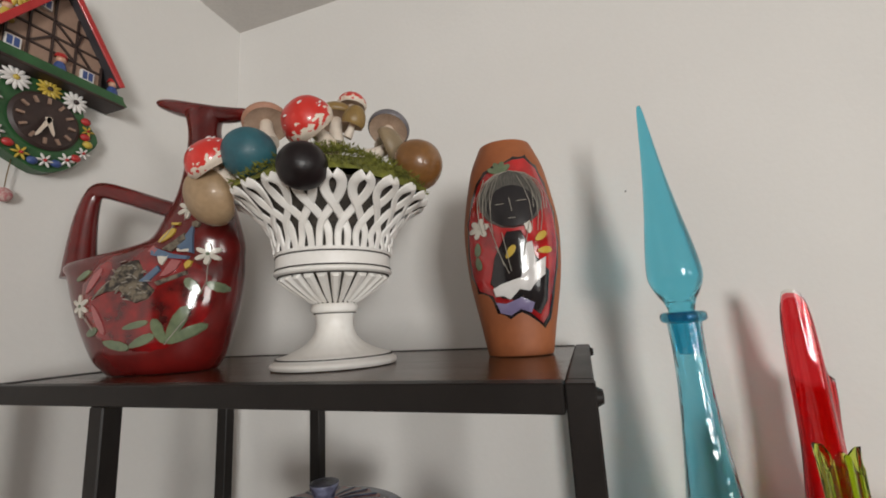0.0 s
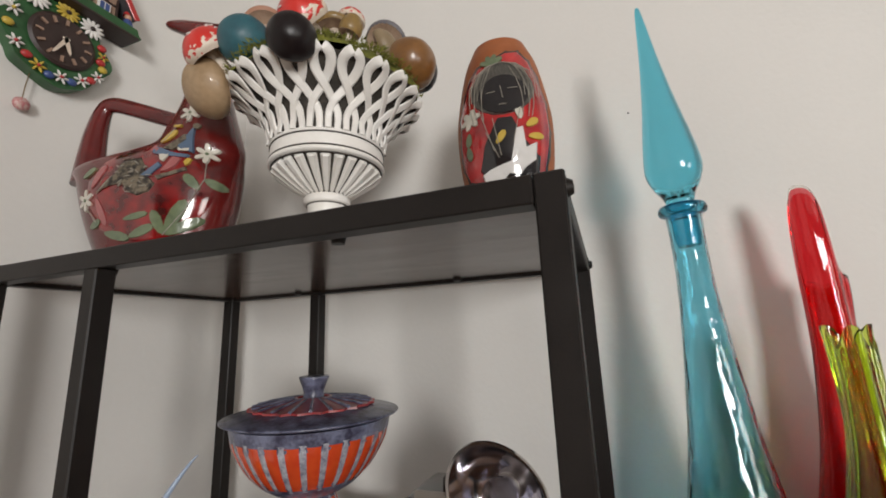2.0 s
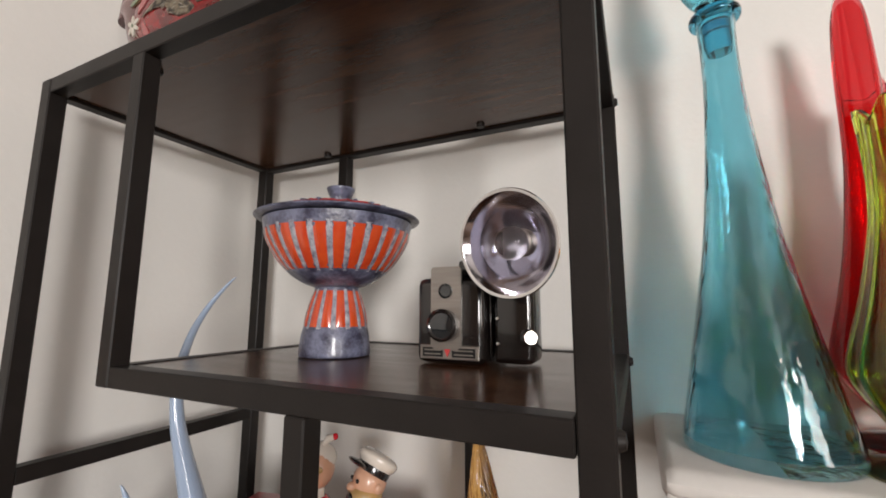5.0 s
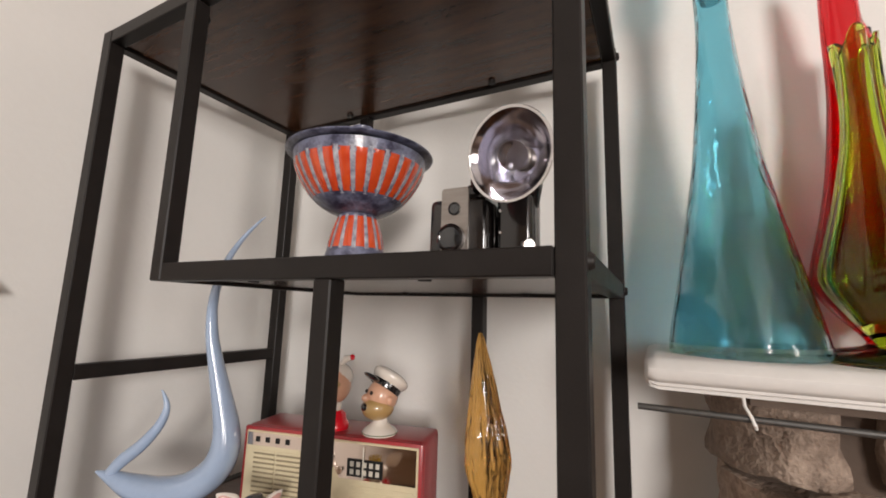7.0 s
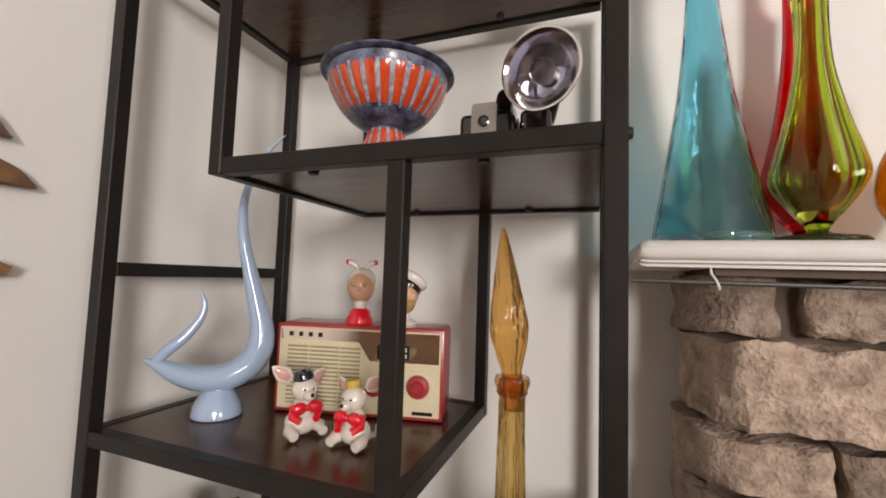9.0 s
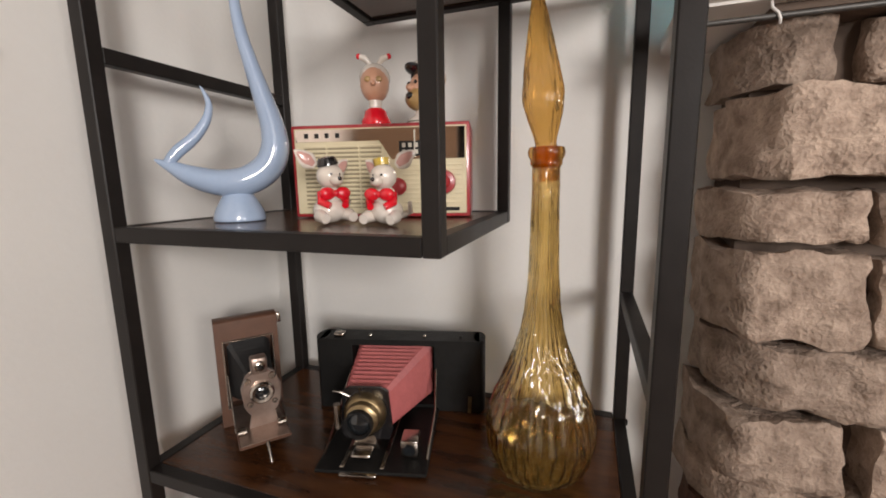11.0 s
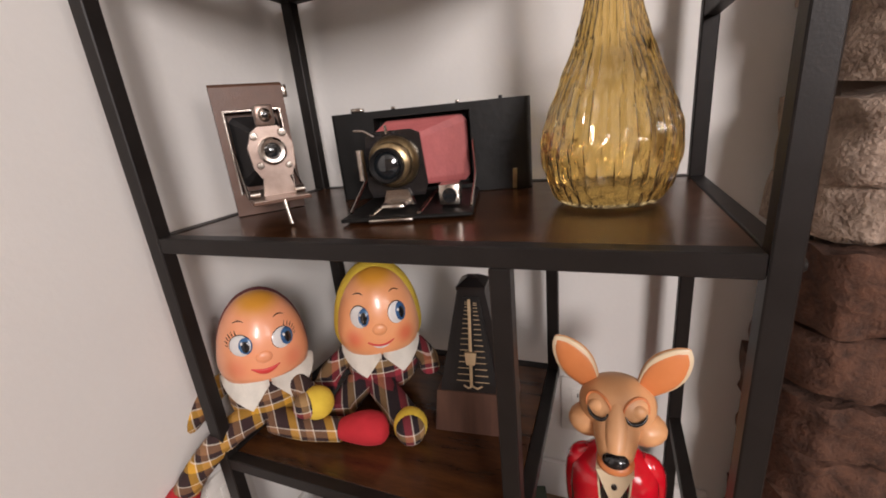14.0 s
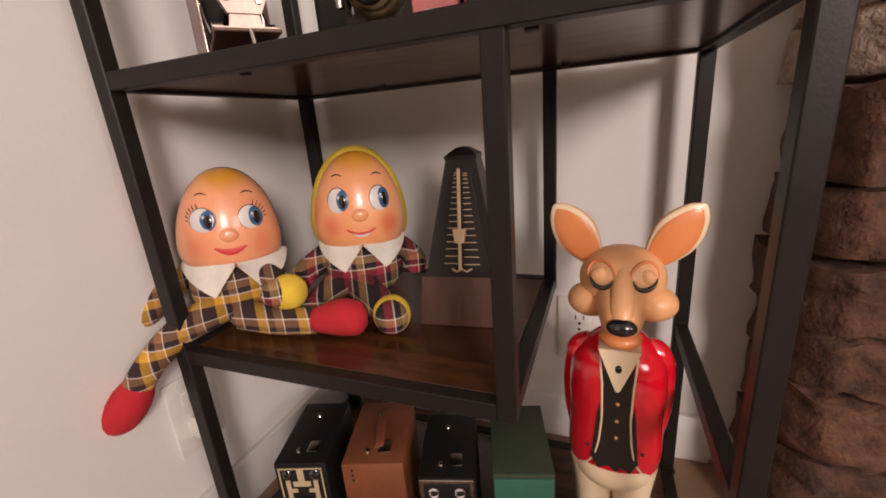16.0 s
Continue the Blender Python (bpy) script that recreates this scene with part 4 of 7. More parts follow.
for x, z, dg, mt in ((0.022, 0.108, 40, yellow_enamel), (0.023, 0.098, 10, yellow_enamel), (-0.032, 0.112, -95, leaf_green), (-0.034, 0.098, -80, leaf_green), (0.018, 0.115, 100, petal_white)):
    enamel("petal", leaf_outline(x, z, 0.015, 0.007, dg), mt, vase, vase_front, 0.004)
for pts in (((-0.012, 0.146), (-0.004, 0.146)), ((0.008, 0.148), (0.017, 0.149)), ((0.001, 0.152), (0.003, 0.138)), ((-0.001, 0.131), (0.006, 0.131)), ((-0.020, 0.128), (-0.008, 0.085)), ((0.018, 0.126), (0.010, 0.092)), ((-0.008, 0.118), (-0.002, 0.080)), ((-0.015, 0.105), (-0.004, 0.078))):
    (xa, za), (xb, zb) = pts
    part("etched_line", tube([(xa + (xb - xa) * t, vase_front(xa + (xb - xa) * t, za + (zb - za) * t) - 0.0052, za + (zb - za) * t) for t in (0, 0.5, 1)], 0.0004, 5), hair_etch, vase)
# ---- second shelf: lidded compote and box camera with flash ----
grey_blue = material("mottled_grey_blue_glaze", (0.16, 0.17, 0.25), 0.35, col2=(0.030, 0.028, 0.055), scale=70, fine=320, bump=0.14, coat=0.3, mix=0.3)
orange_glaze = material("orange_red_glaze", (0.62, 0.085, 0.018), 0.2, col2=(0.50, 0.045, 0.015), scale=30, fine=120, bump=0.05, coat=0.7)
pale_line = material("pale_speckled_glaze", (0.48, 0.48, 0.52), 0.4, col2=(0.10, 0.10, 0.15), scale=150, fine=600, bump=0.2)
wine_glaze = material("wine_red_glaze", (0.34, 0.03, 0.03), 0.35, col2=(0.14, 0.02, 0.03), scale=40, fine=150, coat=0.4)
compote = thing("lidded_compote", 0.3111, 0.158, Z2, "orange and grey-blue striped ceramic compote with lid", "bowl", size=1.046)
FOOT = smooth_profile([(0.0355, 0.0), (0.0362, 0.003), (0.0345, 0.020), (0.0325, 0.028), (0.0290, 0.045), (0.0240, 0.062), (0.0225, 0.069)], 4)
BOWL = smooth_profile([(0.0225, 0.069), (0.0340, 0.073), (0.0480, 0.082), (0.0590, 0.094), (0.0680, 0.108), (0.0745, 0.122), (0.0765, 0.131), (0.0775, 0.137)], 4)
part("foot", lathe([(0, 0)] + FOOT + [(0, 0.069)], 56), grey_blue, compote)
part("bowl", lathe(BOWL + [(0.0740, 0.137), (0.060, 0.10), (0, 0.076)], 64), grey_blue, compote)


def profile_r(prof, z):
    for (ra, za), (rb, zb) in zip(prof, prof[1:]):
        if z <= zb:
            return ra + (rb - ra) * (z - za) / max(zb - za, 1e-6)
    return prof[-1][0]


def stripe(prof, a, half, z0, z1, lift):
    """A raised glaze stripe on a turned body."""
    bm = bmesh.new()
    grid = []
    for j in range(7):
        z = z0 + (z1 - z0) * j / 6
        r = profile_r(prof, z)
        row = []
        for i in range(5):
            u = i / 4 * 2 - 1
            k = lift * (1 - 0.9 * (abs(u) ** 4)) * (0.15 if j in (0, 6) else 1)
            b = a + u * half
            row.append(bm.verts.new(((r + k) * math.cos(b), (r + k) * math.sin(b), z)))
        grid.append(row)
    for ra, rb in zip(grid, grid[1:]):
        for i in range(4):
            bm.faces.new((ra[i], ra[i + 1], rb[i + 1], rb[i]))
    return bm


def stripes(prof, n, share, z0, z1, mat, name):
    for k in range(n):
        a = 2 * math.pi * (k + 0.35) / n
        part(name, stripe(prof, a, math.pi / n * share, z0, z1, 0.0010), mat, compote)


for prof, n, z0, z1 in ((BOWL, 26, 0.0845, 0.1265), (FOOT, 14, 0.0285, 0.0665)):
    for k in range(n):
        a = 2 * math.pi * (k + 0.85) / n
        part("glaze_line", stripe(prof, a, math.pi / n * 0.34, z0 - 0.001, z1 + 0.001, 0.0005), pale_line, compote, "pale speckled line")
stripes(BOWL, 26, 0.66, 0.0855, 0.1255, orange_glaze, "orange_stripe")
stripes(FOOT, 14, 0.66, 0.0295, 0.0655, orange_glaze, "orange_stripe")
LID = smooth_profile([(0.0790, 0.1385), (0.0850, 0.1400), (0.0855, 0.1420), (0.0780, 0.1440), (0.0600, 0.1480), (0.0300, 0.1535), (0.0120, 0.1555)], 4)
lid = part("lid", lathe([(0, 0.139)] + LID + [(0, 0.1556)], 64), grey_blue, compote)
part("lid_inlay", lathe([(0.060, 0.1488), (0.0595, 0.1508), (0.030, 0.1556), (0.016, 0.1572), (0.016, 0.1540)], 56, wob=lambda a, z: 1 + 0.05 * math.sin(22 * a)), wine_glaze, lid, "wine red sunburst glaze")
for k in range(20):
    a = 2 * math.pi * k / 20
    part("glaze_ray", tube([(r * math.cos(a), r * math.sin(a), z) for r, z in ((0.019, 0.1570), (0.030, 0.1558), (0.045, 0.1534), (0.058, 0.1511))], [0.0007, 0.0011, 0.0015, 0.0018], 6), grey_blue, lid, "grey-blue ray")
part("knob", lathe(smooth_profile([(0.0110, 0.1550), (0.0100, 0.160), (0.0115, 0.167), (0.0145, 0.174), (0.0150, 0.177), (0.0125, 0.1775)], 3) + [(0, 0.1765)], 32), grey_blue, lid)

bakelite = material("black_bakelite", (0.012, 0.009, 0.008), 0.18, col2=(0.008, 0.006, 0.006), scale=20, fine=300, bump=0.02, coat=0.5)
brushed = material("brushed_steel", (0.42, 0.39, 0.36), 0.34, 1.0, col2=(0.33, 0.30, 0.28), scale=20, fine=400, stretch=(1, 1, 20))
lens_glass = material("dark_lens", (0.012, 0.014, 0.016), 0.04, scale=10, coat=1.0, bump=0)
mirror_silver = material("flash_reflector_silver", (0.76, 0.74, 0.77), 0.13, 1.0, col2=(0.62, 0.60, 0.66), scale=14, fine=40, bump=0.03)
label_black = material("label_black", (0.015, 0.014, 0.014), 0.4, scale=50, spec=0.25)
label_red = material("label_red", (0.50, 0.05, 0.05), 0.4, scale=50)
boxcam = thing("box_camera", 0.419, 0.1446, Z2, "black bakelite box camera with a round silver flash reflector", "camera", size=1.0265)
part("body", box(0, 0, 0, 0.066, 0.082, 0.077, bevel=0.007, seg=3), bakelite, boxcam)
for k in range(5):
    part("rib", box(0.0675, 0.012 + 0.013 * k, 0.006, 0.0690, 0.016 + 0.013 * k, 0.070, bevel=0.0006, seg=1), bakelite, boxcam)
part("face_plate", prism([(0.016, 0.016), (0.020, 0.012), (0.042, 0.012), (0.046, 0.016), (0.046, 0.084), (0.044, 0.0865), (0.018, 0.0865), (0.016, 0.084)], -0.0022, 0.0002), brushed, boxcam, "brushed steel front plate", smooth=False)
part("viewfinder", lathe([(0, 0), (0.0068, 0), (0.0068, 0.0016), (0.0055, 0.0022), (0.0050, 0.0012), (0, 0.0008)], 24, m=pose(0.031, -0.0022, 0.0645, 90, 0, 0)), lens_glass, boxcam, "round dark viewfinder lens")
part("lens_ring", lathe([(0, 0), (0.0145, 0), (0.0145, 0.006), (0.0125, 0.0075), (0.0110, 0.0060), (0.0, 0.0045)], 32, m=pose(0.029, -0.002, 0.034, 90, 0, 0)), bakelite, boxcam, "black lens surround")
part("lens", lathe([(0.0108, 0.0062), (0.006, 0.0072), (0, 0.0076)], 32, m=pose(0.029, -0.002, 0.034, 90, 0, 0)), lens_glass, boxcam, "dark round lens")
plate = part("name_plate", box(0.005, -0.0015, 0.004, 0.062, 0.001, 0.0165, bevel=0.0005, seg=1), brushed, boxcam, "steel plate with two dark bars", smooth=False)
for x0, x1 in ((0.008, 0.028), (0.037, 0.059)):
    part("plate_bar", box(x0, -0.0021, 0.0062, x1, -0.0014, 0.0142), label_black, plate, smooth=False)
    for j in (0.008, 0.0115):
        part("text_bar", box(x0 + 0.002, -0.0025, j, x1 - 0.002, -0.002, j + 0.0011), brushed, plate, smooth=False)
part("plate_badge", prism([(0.0295, 0.013), (0.0325, 0.006), (0.0355, 0.013)], -0.0023, -0.0014), label_red, plate, "small red badge", smooth=False)
part("finder_tube", lathe([(0, 0), (0.011, 0), (0.0125, 0.003), (0.0125, 0.020), (0.010, 0.0225), (0, 0.0225)], 20, m=pose(0.046, 0.030, 0.094, 90, 0, 20) @ Matrix.Diagonal((0.8, 1, 1, 1))), bakelite, boxcam)
part("finder_base", box(0.036, 0.014, 0.076, 0.060, 0.05, 0.094, bevel=0.003), bakelite, boxcam)
holder = part("flash_holder", box(0.070, 0.012, 0.001, 0.106, 0.052, 0.080, bevel=0.006, seg=3), bakelite, boxcam, "black flash battery holder")
part("holder_neck", tube([(0.096, 0.034, 0.072), (0.103, 0.022, 0.090), (0.106, -0.012, 0.101)], [0.012, 0.012, 0.010], 12), bakelite, holder)
for z in (0.018, 0.040, 0.062):
    part("rivet", lathe([(0, 0.0015), (0.0015, 0.001), (0.002, 0)], 10, m=pose(0.075, 0.0122, z, 90, 0, 0)), chrome, holder)
part("thumb_screw", lathe([(0, 0.011), (0.0055, 0.011), (0.0065, 0.0095), (0.0065, 0.002), (0.004, 0), (0, 0)], 20, m=pose(0.100, 0.0125, 0.025, 90, 0, 35)), chrome, holder, "knurled chrome screw")
RIM = 0.0405
fm = pose(0.0995, -0.040, 0.0985, 90, 0, 0) @ pose(0, 0, 0, 8, -12, 0)
dish = smooth_profile([(0.008, -0.026), (0.018, -0.0235), (0.029, -0.0155), (0.0365, -0.005), (RIM, 0.0)], 5)
part("reflector", lathe(dish + [(RIM + 0.0012, 0.0006), (RIM + 0.0012, -0.0008)] + [(r + 0.0012, z - 0.001) for r, z in dish[::-1]], 56, m=fm), mirror_silver, boxcam, "polished silver bowl reflector")
part("reflector_rim", lathe([(RIM - 0.0006, 0.0006), (RIM + 0.0016, 0.0012), (RIM + 0.0022, -0.0004), (RIM + 0.001, -0.0016)], 56, m=fm), chrome, boxcam, "chrome rim")
bulb_glass = glass("blue_bulb_glass", (0.72, 0.74, 0.95), 0.03)
part("bulb", lathe(smooth_profile([(0.0085, -0.024), (0.0115, -0.016), (0.0135, -0.008), (0.0115, -0.001), (0.006, 0.003), (0, 0.004)], 4), 28, m=fm), bulb_glass, boxcam, "pale blue flash bulb")
part("bulb_socket", lathe([(0, -0.028), (0.010, -0.028), (0.0105, -0.022), (0.008, -0.0205), (0, -0.0205)], 24, m=fm), brushed, boxcam)

# ---- third shelf: bird, radio, figurines ----
bird_blue = material("pale_blue_glaze", (0.36, 0.45, 0.60), 0.14, col2=(0.31, 0.40, 0.55), scale=12, fine=200, bump=0.02, coat=0.8)
bird = thing("bird_figurine", 0.0981, 0.1077, Z3, "pale blue glazed stylised bird figurine with a long tail", "figurine", size=1.0137)
bm = bmesh.new()
add_lathe(bm, [(0, 0)] + smooth_profile([(0.0305, 0.0), (0.0315, 0.003), (0.0290, 0.014), (0.0220, 0.027), (0.0165, 0.036)], 4) + [(0, 0.040)], 32)
B = Vector((0.100, 0.098, 0.955))
SP = [((0.040, 0.036, 1.032), 0.0015), ((0.050, 0.048, 1.024), 0.009), ((0.066, 0.064, 1.012), 0.0165), ((0.088, 0.082, 1.004), 0.0205), ((0.112, 0.102, 1.006), 0.0225), ((0.130, 0.120, 1.022), 0.0230), ((0.139, 0.127, 1.046), 0.0215), ((0.138, 0.127, 1.075), 0.0185), ((0.131, 0.122, 1.110), 0.0150), ((0.123, 0.115, 1.150), 0.0115), ((0.116, 0.109, 1.190), 0.0092), ((0.110, 0.110, 1.235), 0.0072), ((0.108, 0.122, 1.280), 0.0055), ((0.112, 0.138, 1.315), 0.0040), ((0.122, 0.156, 1.345), 0.0022), ((0.128, 0.164, 1.356), 0.0006)]
sp = smooth_profile([(*(Vector(p) - B), r) for p, r in SP], 4)
add_tube(bm, [q[:3] for q in sp], [max(q[3], 0.0005) for q in sp], 20, flat=0.82)
HN = [((0.049, 0.046, 1.028), 0.0060), ((0.056, 0.055, 1.042), 0.0075), ((0.068, 0.068, 1.058), 0.0070), ((0.078, 0.080, 1.080), 0.0056), ((0.081, 0.084, 1.100), 0.0038), ((0.078, 0.080, 1.116), 0.0018), ((0.076, 0.078, 1.121), 0.0005)]
hn = smooth_profile([(*(Vector(p) - B), r) for p, r in HN], 4)
add_tube(bm, [q[:3] for q in hn], [max(q[3], 0.0004) for q in hn], 14)
tagged(bird, "pale blue glazed stylised bird figurine with a long tail", "figurine")
part("figure", bm, bird_blue, bird, angle=60)

radio_red = material("red_plastic", (0.36, 0.030, 0.035), 0.30, col2=(0.30, 0.024, 0.03), scale=10, fine=300, bump=0.02, coat=0.2)
radio_cream = material("aged_cream_plastic", (0.66, 0.58, 0.40), 0.40, col2=(0.58, 0.50, 0.33), scale=14, fine=200, bump=0.03)
slot_dark = material("slot_shadow", (0.30, 0.25, 0.16), 0.7, scale=40)
radio_gold = material("gilt_dial_plastic", (0.84, 0.72, 0.64), 0.07, 1.0, col2=(0.80, 0.67, 0.58), scale=6, fine=80, bump=0.01)
RA = math.degrees(math.atan2(0.193 - 0.140, 0.389 - 0.160))
radio = thing("table_radio", 0.1513, 0.1533, Z3, "red and cream plastic table radio with gilt dial", "radio", rz=RA, size=1.0218)
RW, RH = 0.237, 0.121
part("case", box(0, 0.0035, 0.0, RW, 0.072, RH, bevel=0.006, seg=3), radio_red, radio, "red plastic case")
part("front_rim", box(0.0005, 0.0, 0.0005, RW - 0.0005, 0.006, RH - 0.0005, bevel=0.0025), radio_red, radio)
part("front_panel", box(0.005, -0.0015, 0.005, RW - 0.005, 0.002, RH - 0.005, bevel=0.001, seg=1), radio_cream, radio, "aged cream front panel", smooth=False)
part("dial_strip", prism([(0.008, RH - 0.022), (0.120, RH - 0.022), (0.136, RH - 0.046), (RW - 0.007, RH - 0.046), (RW - 0.007, RH - 0.007), (0.008, RH - 0.007)], -0.0026, -0.001), radio_gold, radio, "gilt mirrored dial strip", smooth=False)
for i in range(4):
    part("letter_bar", box(0.020 + 0.014 * i, -0.0033, RH - 0.0175, 0.0255 + 0.014 * i, -0.0025, RH - 0.0115), label_black, radio, smooth=False)
dial = part("dial_window", box(0.146, -0.0036, RH - 0.0425, 0.190, -0.0024, RH - 0.0235), label_black, radio, "black dial window with pale marks", smooth=False)
for i in range(5):
    for j in range(2):
        part("number_bar", box(0.150 + 0.008 * i, -0.0042, RH - 0.040 + 0.0085 * j, 0.1545 + 0.008 * i, -0.0035, RH - 0.0345 + 0.0085 * j), petal_white, dial, smooth=False)
part("dial_pointer", box(0.1655, -0.0046, RH - 0.044, 0.167, -0.0034, RH - 0.010), petal_white, radio, smooth=False)
for col, (x0, x1) in enumerate(((0.018, 0.048), (0.050, 0.092), (0.094, 0.122))):
    for i in range(15):
        z = 0.014 + 0.0055 * i
        if z < RH - 0.028:
            part("grille_slat", box(x0, -0.0030, z, x1, -0.0012, z + 0.0031, bevel=0.0006, seg=1), radio_cream, radio, smooth=False)
    part("grille_back", box(x0, -0.0019, 0.013, x1, -0.0014, RH - 0.030), slot_dark, radio, smooth=False)
for i in range(10):
    part("grille_slat", box(0.150, -0.0024, 0.012 + 0.006 * i, RW - 0.010, -0.0012, 0.0145 + 0.006 * i, bevel=0.0004, seg=1), radio_cream, radio, smooth=False)
part("tuning_knob", lathe([(0, 0), (0.0150, 0), (0.0155, 0.003), (0.0140, 0.006), (0.0090, 0.007), (0.0080, 0.011), (0.0060, 0.0125), (0, 0.0120)], 32, m=pose(0.203, -0.0015, 0.045, 90, 0, 0)), radio_red, radio, "round red knob")
part("volume_knob", lathe([(0, 0), (0.0110, 0), (0.0115, 0.003), (0.0100, 0.006), (0.0060, 0.008), (0, 0.008)], 32, m=pose(0.143, -0.0015, 0.040, 90, 0, 0)), radio_red, radio, "round red knob")
part("maker_bar", box(0.196, -0.0028, 0.0085, 0.223, -0.0014, 0.0130), label_black, radio, smooth=False)
for x in (0.02, RW - 0.02):
    part("rubber_foot", lathe([(0, -0.0004), (0.006, -0.0004), (0.006, 0.001), (0, 0.001)], 12, m=Matrix.Translation((x, 0.03, 0.0004))), label_black, radio)

flesh = material("painted_flesh", (0.62, 0.36, 0.24), 0.35, col2=(0.55, 0.29, 0.19), scale=20, fine=100, bump=0.02, coat=0.4)
gloss_black = material("gloss_black_paint", (0.012, 0.011, 0.012), 0.2, scale=20, coat=0.6, bump=0.02)
gloss_red = material("gloss_red_paint", (0.76, 0.010, 0.026), 0.18, col2=(0.62, 0.008, 0.018), scale=14, fine=90, bump=0.04, coat=0.8)
gloss_white = material("glazed_white", (0.72, 0.66, 0.60), 0.2, col2=(0.66, 0.58, 0.50), scale=25, fine=90, bump=0.02, coat=0.6)
ochre = material("ochre_paint", (0.42, 0.26, 0.10), 0.35, scale=30, coat=0.4)
pink_glaze = material("pink_glaze", (0.60, 0.33, 0.29), 0.25, scale=25, coat=0.5)


def doll_mesh(name, bm, mats, x, y, z, rz, label, category="figurine", group="", angle=50, size=1.0):
    bmesh.ops.scale(bm, vec=(size, size, size), verts=bm.verts)
    ob = part(name, bm, mats, None, "", m=None, angle=angle)
    ob.matrix_world = pose(x, y, z, 0, 0, rz)
    return tagged(ob, label, category, group)


ZR = Z3 + RH * 1.0218
bm = bmesh.new()   # bust with bow
add_lathe(bm, [(0, 0), (0.0150, 0), (0.0155, 0.004), (0.0125, 0.009), (0.0115, 0.014), (0.0075, 0.017)], 24, mi=1)
add_lathe(bm, [(0.0070, 0.015), (0.0068, 0.026), (0, 0.026)], 16, mi=2)
add_ball(bm, 0, 0, 0.041, 0.0150, 0.0150, 0.0185, mi=0)
add_ball(bm, 0, 0.003, 0.047, 0.0158, 0.0150, 0.0150, mi=2)
add_ball(bm, 0, -0.0155, 0.039, 0.0030, 0.0040, 0.0030, mi=0, n=10)
for s in (-1, 1):
    add_tube(bm, [(0.004 * s, 0, 0.060), (0.009 * s, -0.001, 0.066), (0.014 * s, -0.001, 0.067)], [0.0022, 0.0036, 0.0030], 8, mi=2)
    add_ball(bm, 0.015 * s, -0.001, 0.0675, 0.0030, mi=3, n=8)
    add_ball(bm, 0.0055 * s, -0.0135, 0.043, 0.0036, 0.0016, 0.0030, mi=4, n=10)
doll_mesh("bust_figurine", bm, [flesh, gloss_red, gloss_white, gloss_red, ochre], 0.2545, 0.2043, ZR, 22, "small painted bust figurine with red collar on the radio", group="figurines on the radio", size=1.324)
bm = bmesh.new()   # bust with white cap
add_lathe(bm, [(0, 0), (0.0150, 0), (0.0155, 0.002), (0.0135, 0.0045), (0.0095, 0.007), (0.0068, 0.010), (0.0064, 0.017), (0, 0.018)], 24, mi=2)
add_lathe(bm, [(0.0150, 0.0008), (0.0160, 0.0015), (0.0150, 0.0024)], 24, mi=4)
add_ball(bm, 0, 0.001, 0.0320, 0.0135, 0.0145, 0.0150, mi=0)
add_ball(bm, 0, -0.003, 0.0225, 0.0138, 0.0148, 0.0112, mi=3)
add_ball(bm, 0, -0.0145, 0.0315, 0.0034, 0.0046, 0.0036, mi=0, n=10)
add_ball(bm, 0.001, -0.0160, 0.0240, 0.0048, 0.0030, 0.0036, mi=1, n=10)
for s in (-1, 1):
    add_ball(bm, 0.0052 * s, -0.0122, 0.0362, 0.0024, 0.0014, 0.0018, mi=1, n=8)
    add_ball(bm, 0.0135 * s, 0.002, 0.0300, 0.0022, 0.0034, 0.0042, mi=0, n=8)
tilt = pose(0, 0.003, 0.0385, -34, 0, 0)
add_lathe(bm, [(0.0142, -0.001), (0.0148, 0.002), (0.0146, 0.005)], 24, mi=1, m=tilt)
add_lathe(bm, smooth_profile([(0.0146, 0.0045), (0.0172, 0.0085), (0.0168, 0.0125), (0.0105, 0.0155), (0.0, 0.0160)], 3), 24, mi=2, m=tilt)
add_ball(bm, 0, -0.0160, 0.0012, 0.0115, 0.0085, 0.0024, mi=1, n=14, m=tilt)
doll_mesh("bust_figurine", bm, [flesh, gloss_black, gloss_white, ochre, leaf_green], 0.3192, 0.2161, ZR, -30, "small painted bust figurine with a white cap", group="figurines on the radio", size=1.405)


